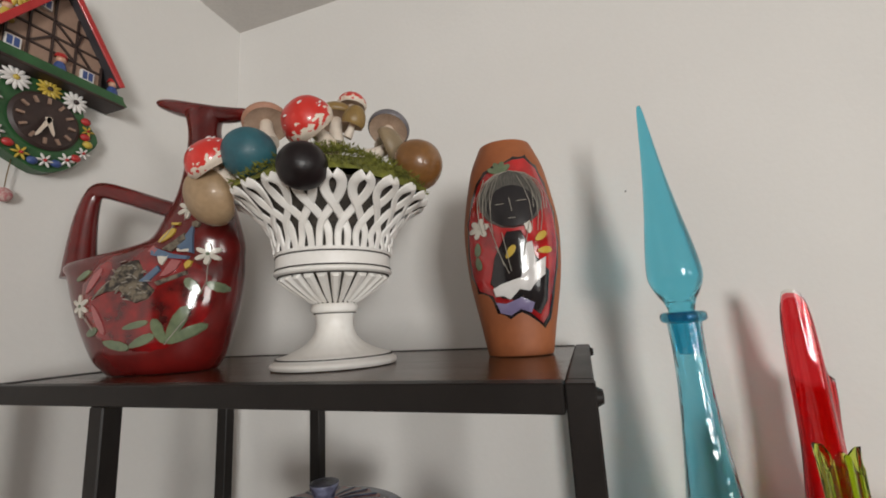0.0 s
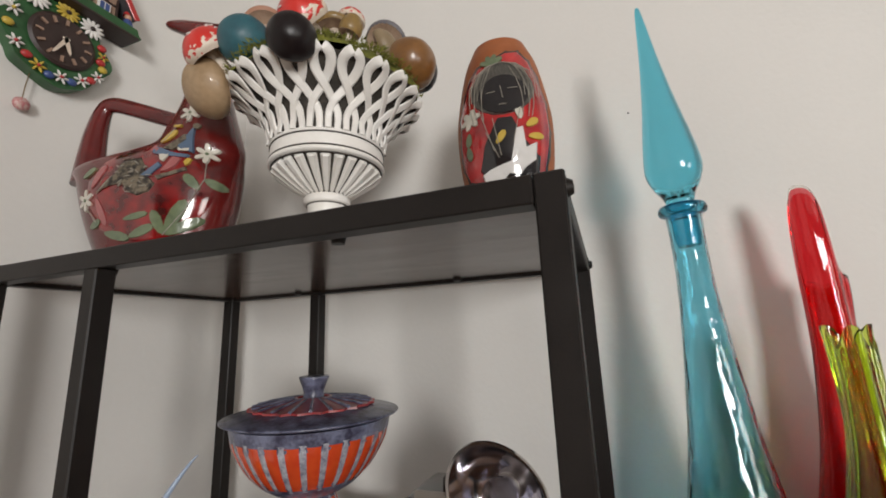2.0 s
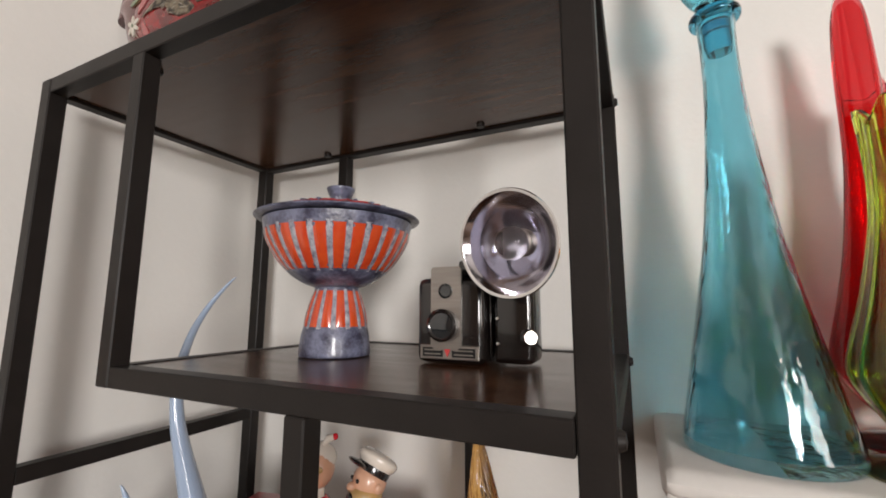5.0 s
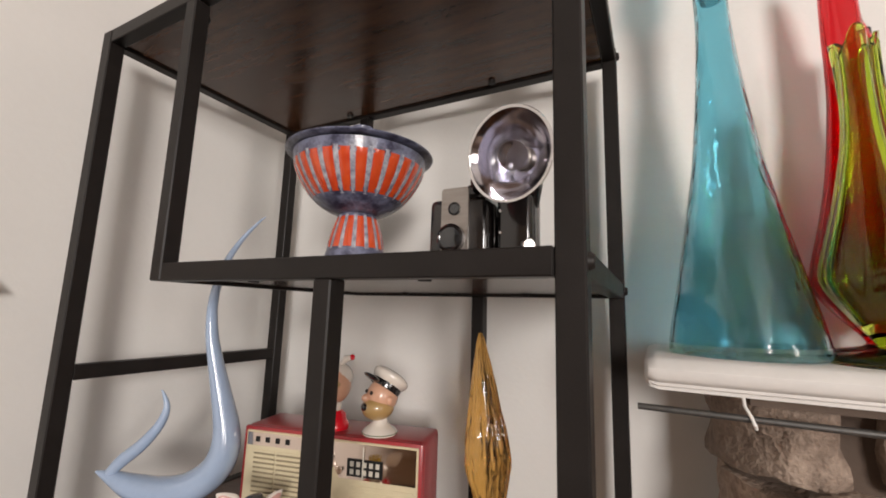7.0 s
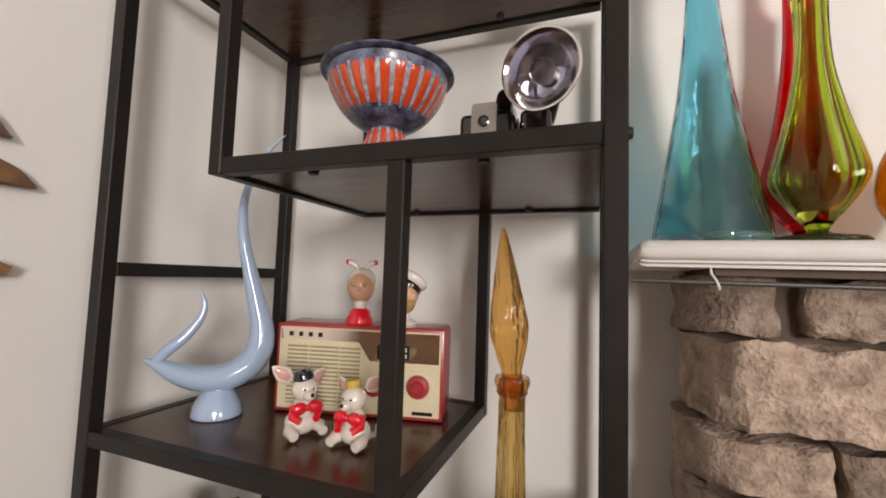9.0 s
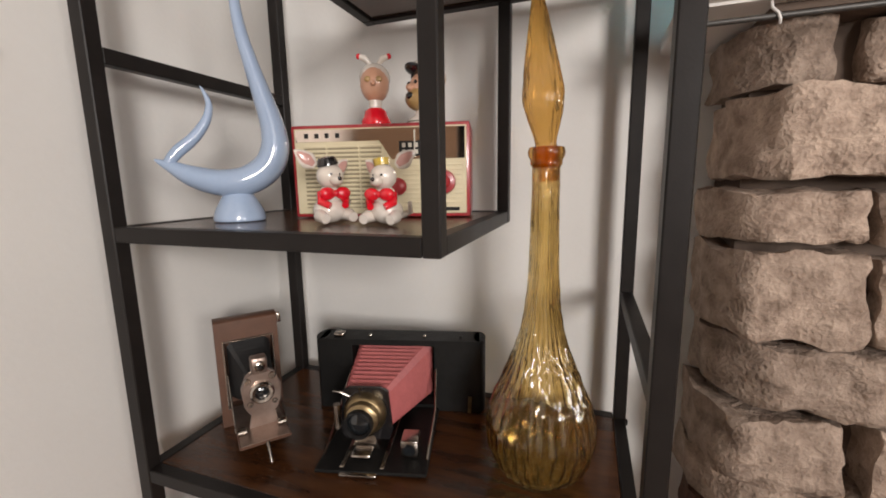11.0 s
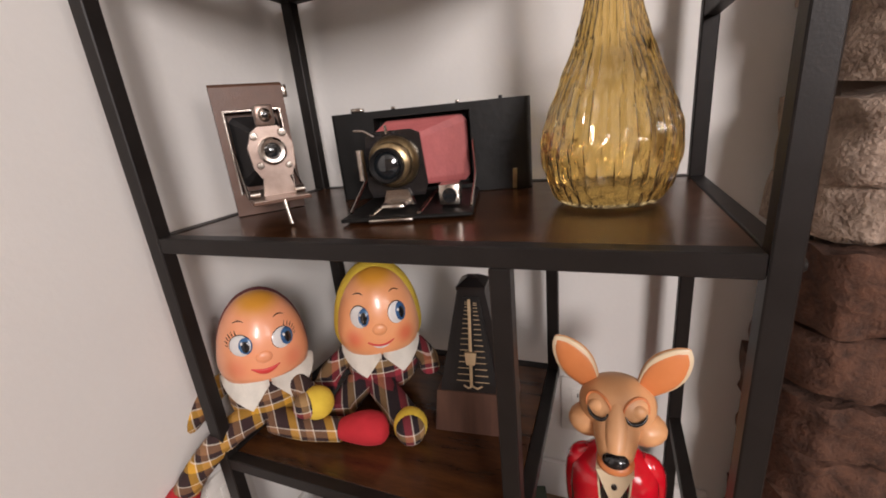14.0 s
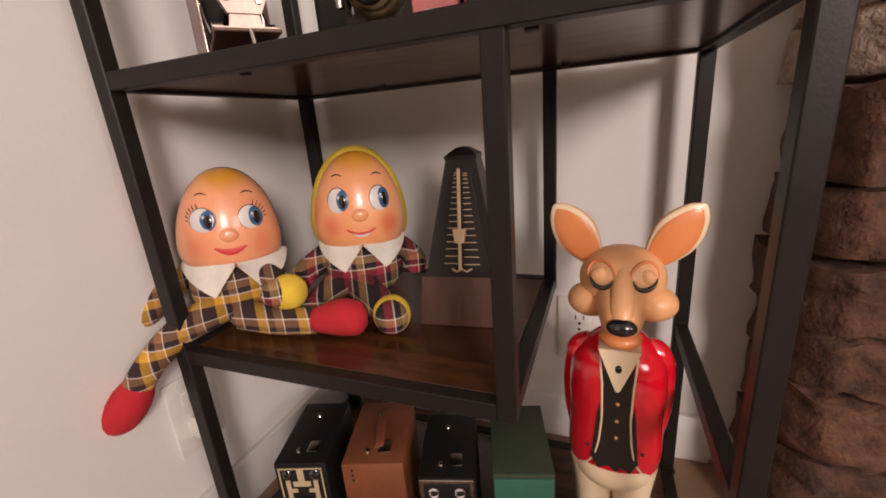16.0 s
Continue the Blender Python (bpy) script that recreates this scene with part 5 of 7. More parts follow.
def seated_mouse(name, x, y, rz, s, label, hat, tilt):
    """A glazed seated animal figurine with big ears and a red bow."""
    bm = bmesh.new()
    add_ball(bm, 0, 0.004, 0.013 * s, 0.017 * s, 0.015 * s, 0.013 * s, mi=0)
    add_ball(bm, 0, 0.002, 0.026 * s, 0.0115 * s, 0.0105 * s, 0.013 * s, mi=0)
    for k in (-1, 1):
        add_tube(bm, [(0.010 * k * s, 0.004, 0.010 * s), (0.016 * k * s, -0.008 * s, 0.008 * s), (0.015 * k * s, -0.017 * s, 0.006 * s)], [0.007 * s, 0.0065 * s, 0.005 * s], 10, mi=0)
        add_ball(bm, 0.0085 * k * s, -0.010 * s, 0.030 * s, 0.0085 * s, 0.005 * s, 0.0065 * s, mi=1, n=12)
        add_tube(bm, [(0.010 * k * s, 0.0, 0.030 * s), (0.014 * k * s, -0.007 * s, 0.022 * s), (0.008 * k * s, -0.014 * s, 0.018 * s)], [0.0045 * s, 0.0042 * s, 0.0036 * s], 8, mi=1)
        em = pose((0.010 * k + tilt * 0.003) * s, 0.003 * s, (0.053 + tilt * k * 0.004) * s, 0, 52 * k, 14 * k)
        add_lathe(bm, smooth_profile([(0.0035 * s, 0), (0.0078 * s, 0.006 * s), (0.0080 * s, 0.011 * s), (0.0045 * s, 0.019 * s), (0.0006 * s, 0.024 * s)], 3), 14, mi=0, m=em, sy=0.42)
        add_lathe(bm, smooth_profile([(0.0025 * s, 0.002 * s), (0.0056 * s, 0.007 * s), (0.0058 * s, 0.011 * s), (0.0030 * s, 0.018 * s), (0.0005 * s, 0.021 * s)], 3), 14, mi=3, m=em @ Matrix.Translation((0, -0.0016 * s, 0)), sy=0.36)
        add_ball(bm, (0.004 * k) * s, -0.0118 * s, 0.0485 * s, 0.0020 * s, 0.0012 * s, 0.0016 * s, mi=2, n=8)
    add_ball(bm, 0, -0.011 * s, 0.030 * s, 0.0035 * s, mi=1, n=8)
    add_ball(bm, 0, -0.001 * s, 0.047 * s, 0.0135 * s, 0.0125 * s, 0.0125 * s, mi=0)
    add_ball(bm, 0, -0.013 * s, 0.043 * s, 0.0065 * s, 0.0075 * s, 0.0055 * s, mi=0, n=12)
    add_ball(bm, 0, -0.0205 * s, 0.0445 * s, 0.0022 * s, mi=2, n=8)
    if hat:
        add_lathe(bm, [(0, 0.0), (0.0105 * s, 0.0), (0.0100 * s, 0.004 * s), (0.0080 * s, 0.008 * s), (0, 0.0095 * s)], 16, mi=2, m=pose(-0.001, 0, 0.0575 * s, 0, -12, 0))
    else:
        add_lathe(bm, [(0.0075 * s, 0), (0.0080 * s, 0.007 * s), (0.005 * s, 0.0055 * s), (0, 0.003 * s)], 10, mi=4, m=pose(-0.002, 0, 0.058 * s, 0, -8, 0))
    add_tube(bm, [(0.012 * s, 0.012 * s, 0.008 * s), (0.022 * s, 0.012 * s, 0.012 * s), (0.025 * s, 0.006 * s, 0.022 * s)], [0.0035 * s, 0.003 * s, 0.002 * s], 8, mi=0)
    doll_mesh(name, bm, [gloss_white, gloss_red, gloss_black, pink_glaze, yellow_enamel], x, y, Z3, rz, label, group="seated mouse figurines")


seated_mouse("mouse_figurine", 0.2472, 0.0979, 62, 1.169, "white and red glazed seated animal figurine with black hat", True, -1)
seated_mouse("mouse_figurine", 0.3184, 0.0970, -4, 1.126, "white and red glazed seated animal figurine with yellow crown", False, 1)

# ---- fourth shelf: folding cameras ----
brown_leather = material("brown_leather", (0.13, 0.060, 0.035), 0.45, col2=(0.085, 0.040, 0.024), scale=40, fine=500, bump=0.12)
bellows_red = material("faded_red_bellows", (0.46, 0.12, 0.115), 0.6, col2=(0.34, 0.08, 0.08), scale=30, fine=250, bump=0.1)
nickel = material("worn_nickel", (0.55, 0.50, 0.45), 0.24, 1.0, col2=(0.36, 0.31, 0.27), scale=30, fine=250, bump=0.05)
copper_plate = material("tarnished_shutter_plate", (0.42, 0.33, 0.28), 0.35, 0.85, col2=(0.27, 0.20, 0.17), scale=30, fine=200, bump=0.05)
brass = material("aged_brass", (0.42, 0.31, 0.17), 0.30, 0.9, col2=(0.13, 0.09, 0.05), scale=30, fine=200, bump=0.04)


def add_bellows(bm, y0, y1, w0, h0, w1, h1, folds, mi=0, z0=0.0, z1=0.0, x0=0.0, x1=0.0):
    """Pleated bellows from the body (y0) to the lens board (y1)."""
    rings = []
    n = folds * 2
    for i in range(n + 1):
        t = i / n
        k = 1.0 if i % 2 == 0 else 0.80
        w, h, y = (w0 + (w1 - w0) * t) * k / 2, (h0 + (h1 - h0) * t) * k / 2, y0 + (y1 - y0) * t
        cx, cz = x0 + (x1 - x0) * t, z0 + (z1 - z0) * t
        c = min(w, h) * 0.18
        rings.append([bm.verts.new((cx + a, y, cz + b)) for a, b in ((-w + c, -h), (w - c, -h), (w, -h + c), (w, h - c), (w - c, h), (-w + c, h), (-w, h - c), (-w, -h + c))])
    for ra, rb in zip(rings, rings[1:]):
        for i in range(8):
            bm.faces.new((ra[i], ra[(i + 1) % 8], rb[(i + 1) % 8], rb[i])).material_index = mi


def frame_bm(w, h, d, x0, x1, z0, z1, bevel):
    """A case with an open front."""
    bm = bmesh.new()
    for a in ((0, 0, 0, x0, d, h), (x1, 0, 0, w, d, h), (x0, 0, 0, x1, d, z0), (x0, 0, z1, x1, d, h), (x0, d * 0.72, z0, x1, d, z1)):
        add_box(bm, *a)
    bmesh.ops.remove_doubles(bm, verts=bm.verts, dist=1e-5)
    return bm


FA = 14.0
fk = thing("folding_camera", 0.1405, 0.1985, Z4, "large black folding camera with open faded red bellows", "camera", "old folding cameras", rz=FA, size=1.028)
FW, FH, FD = 0.246, 0.113, 0.042
part("case", frame_bm(FW, FH, FD, 0.052, 0.178, 0.010, 0.104, 0), black, fk, smooth=False)
for x in (0.0, FW):
    part("case_end", lathe([(0, 0), (FD / 2 - 0.001, 0), (FD / 2 - 0.001, FH), (0, FH)], 24, m=Matrix.Translation((x, FD / 2, 0)) @ Matrix.Diagonal((0.45, 1, 1, 1))), black, fk)
bm = bmesh.new()
add_bellows(bm, 0.028, -0.078, 0.122, 0.090, 0.060, 0.056, 13, z0=0.056, z1=0.056, x0=0.115, x1=0.100)
part("bellows", bm, bellows_red, fk, "faded red pleated leather bellows", smooth=False)
part("bed", box(0.046, -0.122, 0.0015, 0.184, 0.0, 0.0055, bevel=0.0012, seg=1), black, fk, smooth=False)
for x in (0.076, 0.126):
    part("rail", box(x, -0.118, 0.0055, x + 0.006, 0.0, 0.0085, bevel=0.0008, seg=1), nickel, fk, smooth=False)
part("bed_front", box(0.078, -0.126, 0.001, 0.124, -0.116, 0.0045, bevel=0.001), nickel, fk, "nickel-plated stand")
part("lens_board", prism([(0.070, 0.018), (0.130, 0.018), (0.134, 0.030), (0.130, 0.084), (0.120, 0.089), (0.080, 0.089), (0.070, 0.084), (0.066, 0.030)], -0.083, -0.079), gloss_black, fk, smooth=False)
shut = part("shutter", lathe([(0, 0), (0.0275, 0), (0.0280, 0.004), (0.0260, 0.009), (0.0225, 0.011), (0.0215, 0.017), (0.0190, 0.019), (0, 0.019)], 40, m=pose(0.100, -0.083, 0.056, 90, 0, 0)), brass, fk, "round aged brass shutter")
part("lens_ring", lathe([(0.0145, 0.019), (0.0180, 0.0195), (0.0180, 0.026), (0.0165, 0.0275), (0.0142, 0.024)], 32, m=pose(0.098, -0.083, 0.055, 90, 0, 0)), label_black, shut)
part("front_lens", lathe([(0.0144, 0.021), (0.008, 0.0238), (0, 0.0248)], 32, m=pose(0.098, -0.083, 0.055, 90, 0, 0)), lens_glass, shut, "dark round lens")
part("shutter_tube", tube([(0.066, -0.093, 0.040), (0.066, -0.093, 0.072)], 0.0042, 12), nickel, shut, "nickel shutter cylinder")
part("shutter_lever", tube([(0.084, -0.094, 0.084), (0.074, -0.096, 0.091), (0.064, -0.096, 0.092)], 0.0014, 8), nickel, shut)
part("shutter_lever", tube([(0.098, -0.094, 0.086), (0.098, -0.096, 0.095)], 0.0016, 8), nickel, shut)
part("standard", prism([(0.082, 0.0085), (0.118, 0.0085), (0.112, 0.026), (0.088, 0.026)], -0.088, -0.080), nickel, fk, "nickel lens standard", smooth=False)
part("focus_plate", box(0.086, -0.108, 0.0085, 0.112, -0.090, 0.0150, bevel=0.003), nickel, fk)
finder = part("finder", box(0.148, -0.100, 0.0080, 0.170, -0.078, 0.0300, bevel=0.0015), nickel, fk, "small square nickel viewfinder", m=Matrix.Identity(4))
part("finder_lens", lathe([(0, 0.001), (0.0070, 0.001), (0.0078, 0), (0.0078, -0.001)], 20, m=pose(0.159, -0.1005, 0.0185, 90, 0, 0)), lens_glass, finder)
part("strut", tube([(0.181, -0.100, 0.006), (0.184, -0.040, 0.030), (0.180, 0.004, 0.070)], 0.0018, 8), nickel, fk)
part("strut", tube([(0.049, -0.100, 0.006), (0.046, -0.040, 0.030), (0.050, 0.004, 0.070)], 0.0018, 8), nickel, fk)
part("latch", box(0.020, 0.008, FH, 0.036, 0.022, FH + 0.006, bevel=0.002), nickel, fk, "small nickel catch")
for x in (0.075, 0.160, 0.215):
    part("stud", box(x, 0.010, FH, x + 0.005, 0.016, FH + 0.004, bevel=0.001), nickel if x < 0.2 else label_black, fk)
part("foot_stand", prism([(0.228, 0.0005), (0.233, 0.0005), (0.2345, 0.026), (0.229, 0.026)], -0.004, -0.001), brass, fk, smooth=False)



def extend(cam_thing, names, k):
    """Runs the front of a folding camera further out on its bed."""
    for ob in cam_thing.children:
        if ob.name.split(".")[0] in names:
            ob.scale.y = k


extend(fk, ("bellows", "bed", "rail", "bed_front", "lens_board", "shutter", "standard", "focus_plate", "finder", "strut"), 1.22)

VA = 51.0
vk = thing("folding_camera", 0.0345, 0.1010, Z4, "small brown leather folding camera with nickel shutter", "camera", "old folding cameras", rz=VA, size=1.0335)
VW, VH, VD = 0.083, 0.155, 0.026
part("case", frame_bm(VW, VH, VD, 0.011, 0.074, 0.028, 0.126, 0), brown_leather, vk, smooth=False)
part("case_top", lathe([(0, 0), (VD / 2, 0), (VD / 2, VW), (0, VW)], 24, m=pose(0, VD / 2, VH, 0, 90, 0) @ Matrix.Diagonal((0.35, 1, 1, 1))), brown_leather, vk)
for a in ((0.0105, -0.0012, 0.126, 0.0745, 0.002, 0.129), (0.0085, -0.0012, 0.026, 0.0110, 0.002, 0.129), (0.0740, -0.0012, 0.026, 0.0765, 0.002, 0.129)):
    part("front_trim", box(*a, bevel=0.0006, seg=1), nickel, vk, smooth=False)
bm = bmesh.new()
add_bellows(bm, 0.018, -0.050, 0.060, 0.092, 0.034, 0.042, 9, z0=0.077, z1=0.082, x0=0.0425, x1=0.046)
part("bellows", bm, label_black, vk, "black pleated bellows", smooth=False)
part("bed", box(0.012, -0.088, 0.0255, 0.073, 0.0, 0.0290, bevel=0.001, seg=1), brown_leather, vk, "brown drop bed", smooth=False)
part("bed_plate", box(0.014, -0.087, 0.0290, 0.071, -0.002, 0.0300), copper_plate, vk, smooth=False)
for x in (0.012, 0.073):
    part("strut", tube([(x, -0.060, 0.030), (x, -0.030, 0.050), (x, 0.0, 0.078)], 0.0012, 8), nickel, vk)
part("leg", tube([(0.044, -0.086, 0.028), (0.045, -0.089, 0.014), (0.046, -0.091, 0.002)], [0.003, 0.0022, 0.003], 10), nickel, vk, "bright nickel stand leg")
part("lens_standard", prism([(0.028, 0.030), (0.064, 0.030), (0.060, 0.050), (0.032, 0.050)], -0.058, -0.052), copper_plate, vk, smooth=False)
bm = bmesh.new()
add_prism(bm, [(0.024, 0.062), (0.030, 0.050), (0.062, 0.050), (0.068, 0.062), (0.070, 0.084), (0.064, 0.100), (0.056, 0.106), (0.036, 0.106), (0.028, 0.100), (0.022, 0.084)], -0.060, -0.052)
shut = part("shutter", bm, copper_plate, vk, "tarnished eight-sided shutter plate", smooth=False)
part("lens_ring", lathe([(0, 0), (0.0150, 0), (0.0150, 0.004), (0.0125, 0.006), (0.0090, 0.0055), (0.0075, 0.003), (0, 0.003)], 32, m=pose(0.046, -0.060, 0.079, 90, 0, 0)), nickel, shut)
part("front_lens", lathe([(0.0074, 0.0033), (0.004, 0.0045), (0, 0.005)], 24, m=pose(0.046, -0.060, 0.079, 90, 0, 0)), lens_glass, shut, "dark round lens")
for x, z, r in ((0.030, 0.096, 0.0045), (0.060, 0.098, 0.0050), (0.031, 0.064, 0.0040), (0.061, 0.062, 0.0040)):
    part("screw", lathe([(0, 0.002), (r * 0.8, 0.0018), (r, 0)], 16, m=pose(x, -0.060, z, 90, 0, 0)), nickel, shut)
finder = part("finder", box(0.035, -0.066, 0.106, 0.055, -0.052, 0.128, bevel=0.003), copper_plate, vk, "small swivelling viewfinder")
part("finder_lens", lathe([(0, 0.002), (0.0055, 0.0018), (0.0072, 0.0006), (0.0072, -0.001)], 20, m=pose(0.045, -0.066, 0.117, 90, 0, 0)), nickel, finder)
part("finder_eye", lathe([(0, 0.003), (0.0032, 0.0025), (0.0032, 0)], 16, m=pose(0.045, -0.066, 0.117, 90, 0, 0)), lens_glass, finder)
for x in (0.018, 0.066):
    part("roller", lathe([(0, 0), (0.0045, 0), (0.0045, 0.010), (0, 0.010)], 16, m=pose(x - 0.005, -0.066, 0.0345, 0, 90, 0)), nickel, vk)
part("winding_key", box(VW, 0.006, VH - 0.014, VW + 0.007, 0.018, VH + 0.001, bevel=0.002), nickel, vk, "nickel winding key")

extend(vk, ("bellows", "bed", "bed_plate", "strut", "leg", "lens_standard", "shutter", "finder", "roller"), 1.28)

# ---- fifth shelf: cloth dolls and metronome ----
def plaid(name, ground, stripe_a, stripe_b, line, size, rough=0.9):
    m = bpy.data.materials.new(name)
    m.use_nodes = True
    nt = m.node_tree
    b = nt.nodes["Principled BSDF"]
    b.inputs["Roughness"].default_value = rough
    co = nt.nodes.new("ShaderNodeTexCoord")
    sep = nt.nodes.new("ShaderNodeSeparateXYZ")
    nt.links.new(co.outputs["Object"], sep.inputs[0])
    cols = []
    for axis, off in ((0, 0.0), (2, 0.3)):
        s1 = nt.nodes.new("ShaderNodeMath")
        s1.operation = "MULTIPLY_ADD"
        s1.inputs[1].default_value, s1.inputs[2].default_value = 1 / size, 20 + off
        nt.links.new(sep.outputs[axis], s1.inputs[0])
        fr = nt.nodes.new("ShaderNodeMath")
        fr.operation = "FRACT"
        nt.links.new(s1.outputs[0], fr.inputs[0])
        rp = nt.nodes.new("ShaderNodeValToRGB")
        rp.color_ramp.interpolation = "CONSTANT"
        el = rp.color_ramp.elements
        el[0].position, el[0].color = 0, (*ground, 1)
        el[1].position, el[1].color = 0.30, (*stripe_a, 1)
        for p, c in ((0.52, line), (0.56, ground), (0.72, stripe_b), (0.92, line), (0.95, ground)):
            e = el.new(p)
            e.color = (*c, 1)
        nt.links.new(fr.outputs[0], rp.inputs[0])
        cols.append(rp.outputs[0])
    mx = nt.nodes.new("ShaderNodeMix")
    mx.data_type = "RGBA"
    mx.inputs[0].default_value = 0.5
    nt.links.new(cols[0], mx.inputs[6])
    nt.links.new(cols[1], mx.inputs[7])
    nz = nt.nodes.new("ShaderNodeTexNoise")
    nz.inputs["Scale"].default_value, nz.inputs["Detail"].default_value = 700, 2
    nt.links.new(co.outputs["Object"], nz.inputs["Vector"])
    hv = nt.nodes.new("ShaderNodeHueSaturation")
    mr = nt.nodes.new("ShaderNodeMapRange")
    mr.inputs[3].default_value, mr.inputs[4].default_value = 0.75, 1.25
    nt.links.new(nz.outputs["Fac"], mr.inputs[0])
    nt.links.new(mr.outputs[0], hv.inputs["Value"])
    nt.links.new(mx.outputs[2], hv.inputs["Color"])
    nt.links.new(hv.outputs[0], b.inputs["Base Color"])
    bu = nt.nodes.new("ShaderNodeBump")
    bu.inputs["Strength"].default_value, bu.inputs["Distance"].default_value = 0.35, 0.001
    nt.links.new(nz.outputs["Fac"], bu.inputs["Height"])
    nt.links.new(bu.outputs[0], b.inputs["Normal"])
    return m


plaid_a = plaid("yellow_brown_plaid_cloth", (0.030, 0.013, 0.013), (0.62, 0.32, 0.03), (0.26, 0.13, 0.06), (0.75, 0.68, 0.58), 0.044)
plaid_b = plaid("maroon_plaid_cloth", (0.016, 0.008, 0.011), (0.30, 0.022, 0.035), (0.34, 0.20, 0.08), (0.75, 0.68, 0.58), 0.046)


def tinted(m, spots):
    """Soft airbrushed tints: (centre, inner radius, outer radius, colour, strength)."""
    nt = m.node_tree
    base = nt.nodes["Principled BSDF"].inputs["Base Color"]
    co = nt.nodes.new("ShaderNodeTexCoord")
    for c, r0, r1, col, k in spots:
        dist, mr, mx = nt.nodes.new("ShaderNodeVectorMath"), nt.nodes.new("ShaderNodeMapRange"), nt.nodes.new("ShaderNodeMix")
        dist.operation = "DISTANCE"
        dist.inputs[1].default_value = c
        mr.interpolation_type = "SMOOTHSTEP"
        mr.inputs[1].default_value, mr.inputs[2].default_value, mr.inputs[3].default_value, mr.inputs[4].default_value = r0, r1, k, 0.0
        mx.data_type = "RGBA"
        mx.inputs[7].default_value = (*col, 1)
        nt.links.new(co.outputs["Object"], dist.inputs[0])
        nt.links.new(dist.outputs["Value"], mr.inputs[0])
        nt.links.new(mr.outputs[0], mx.inputs[0])
        nt.links.new(base.links[0].from_socket, mx.inputs[6])
        nt.links.new(mx.outputs[2], base)


vinyl = material("doll_vinyl", (0.82, 0.35, 0.19), 0.32, col2=(0.78, 0.31, 0.155), scale=12, fine=120, bump=0.01, coat=0.3)
vinyl_b = material("doll_vinyl_airbrushed", (0.82, 0.36, 0.17), 0.32, col2=(0.78, 0.32, 0.14), scale=12, fine=120, bump=0.01, coat=0.3)
felt_white = material("white_felt", (0.74, 0.70, 0.62), 0.95, scale=40, fine=600, bump=0.2)
red_cloth = material("red_shoe_cloth", (0.50, 0.018, 0.028), 0.9, col2=(0.42, 0.013, 0.02), scale=50, fine=600, bump=0.2)
yellow_felt = material("yellow_felt", (0.76, 0.54, 0.06), 0.95, col2=(0.64, 0.43, 0.04), scale=50, fine=600, bump=0.25)
lip_red = material("lip_paint", (0.66, 0.045, 0.04), 0.35, scale=30)
eye_white = material("eye_white_paint", (0.74, 0.72, 0.70), 0.3, scale=30)
eye_blue = material("eye_blue_paint", (0.06, 0.17, 0.34), 0.25, col2=(0.025, 0.07, 0.17), scale=60)
maroon_felt = material("maroon_felt", (0.16, 0.03, 0.035), 0.95, scale=50, fine=600, bump=0.2)
hair_yellow = material("yellow_hair_paint", (0.58, 0.30, 0.035), 0.4, scale=30, coat=0.2)
DOLL = [plaid_a, vinyl, felt_white, red_cloth, yellow_felt, lip_red, eye_white, eye_blue, gloss_black, maroon_felt, hair_yellow, plaid_b]


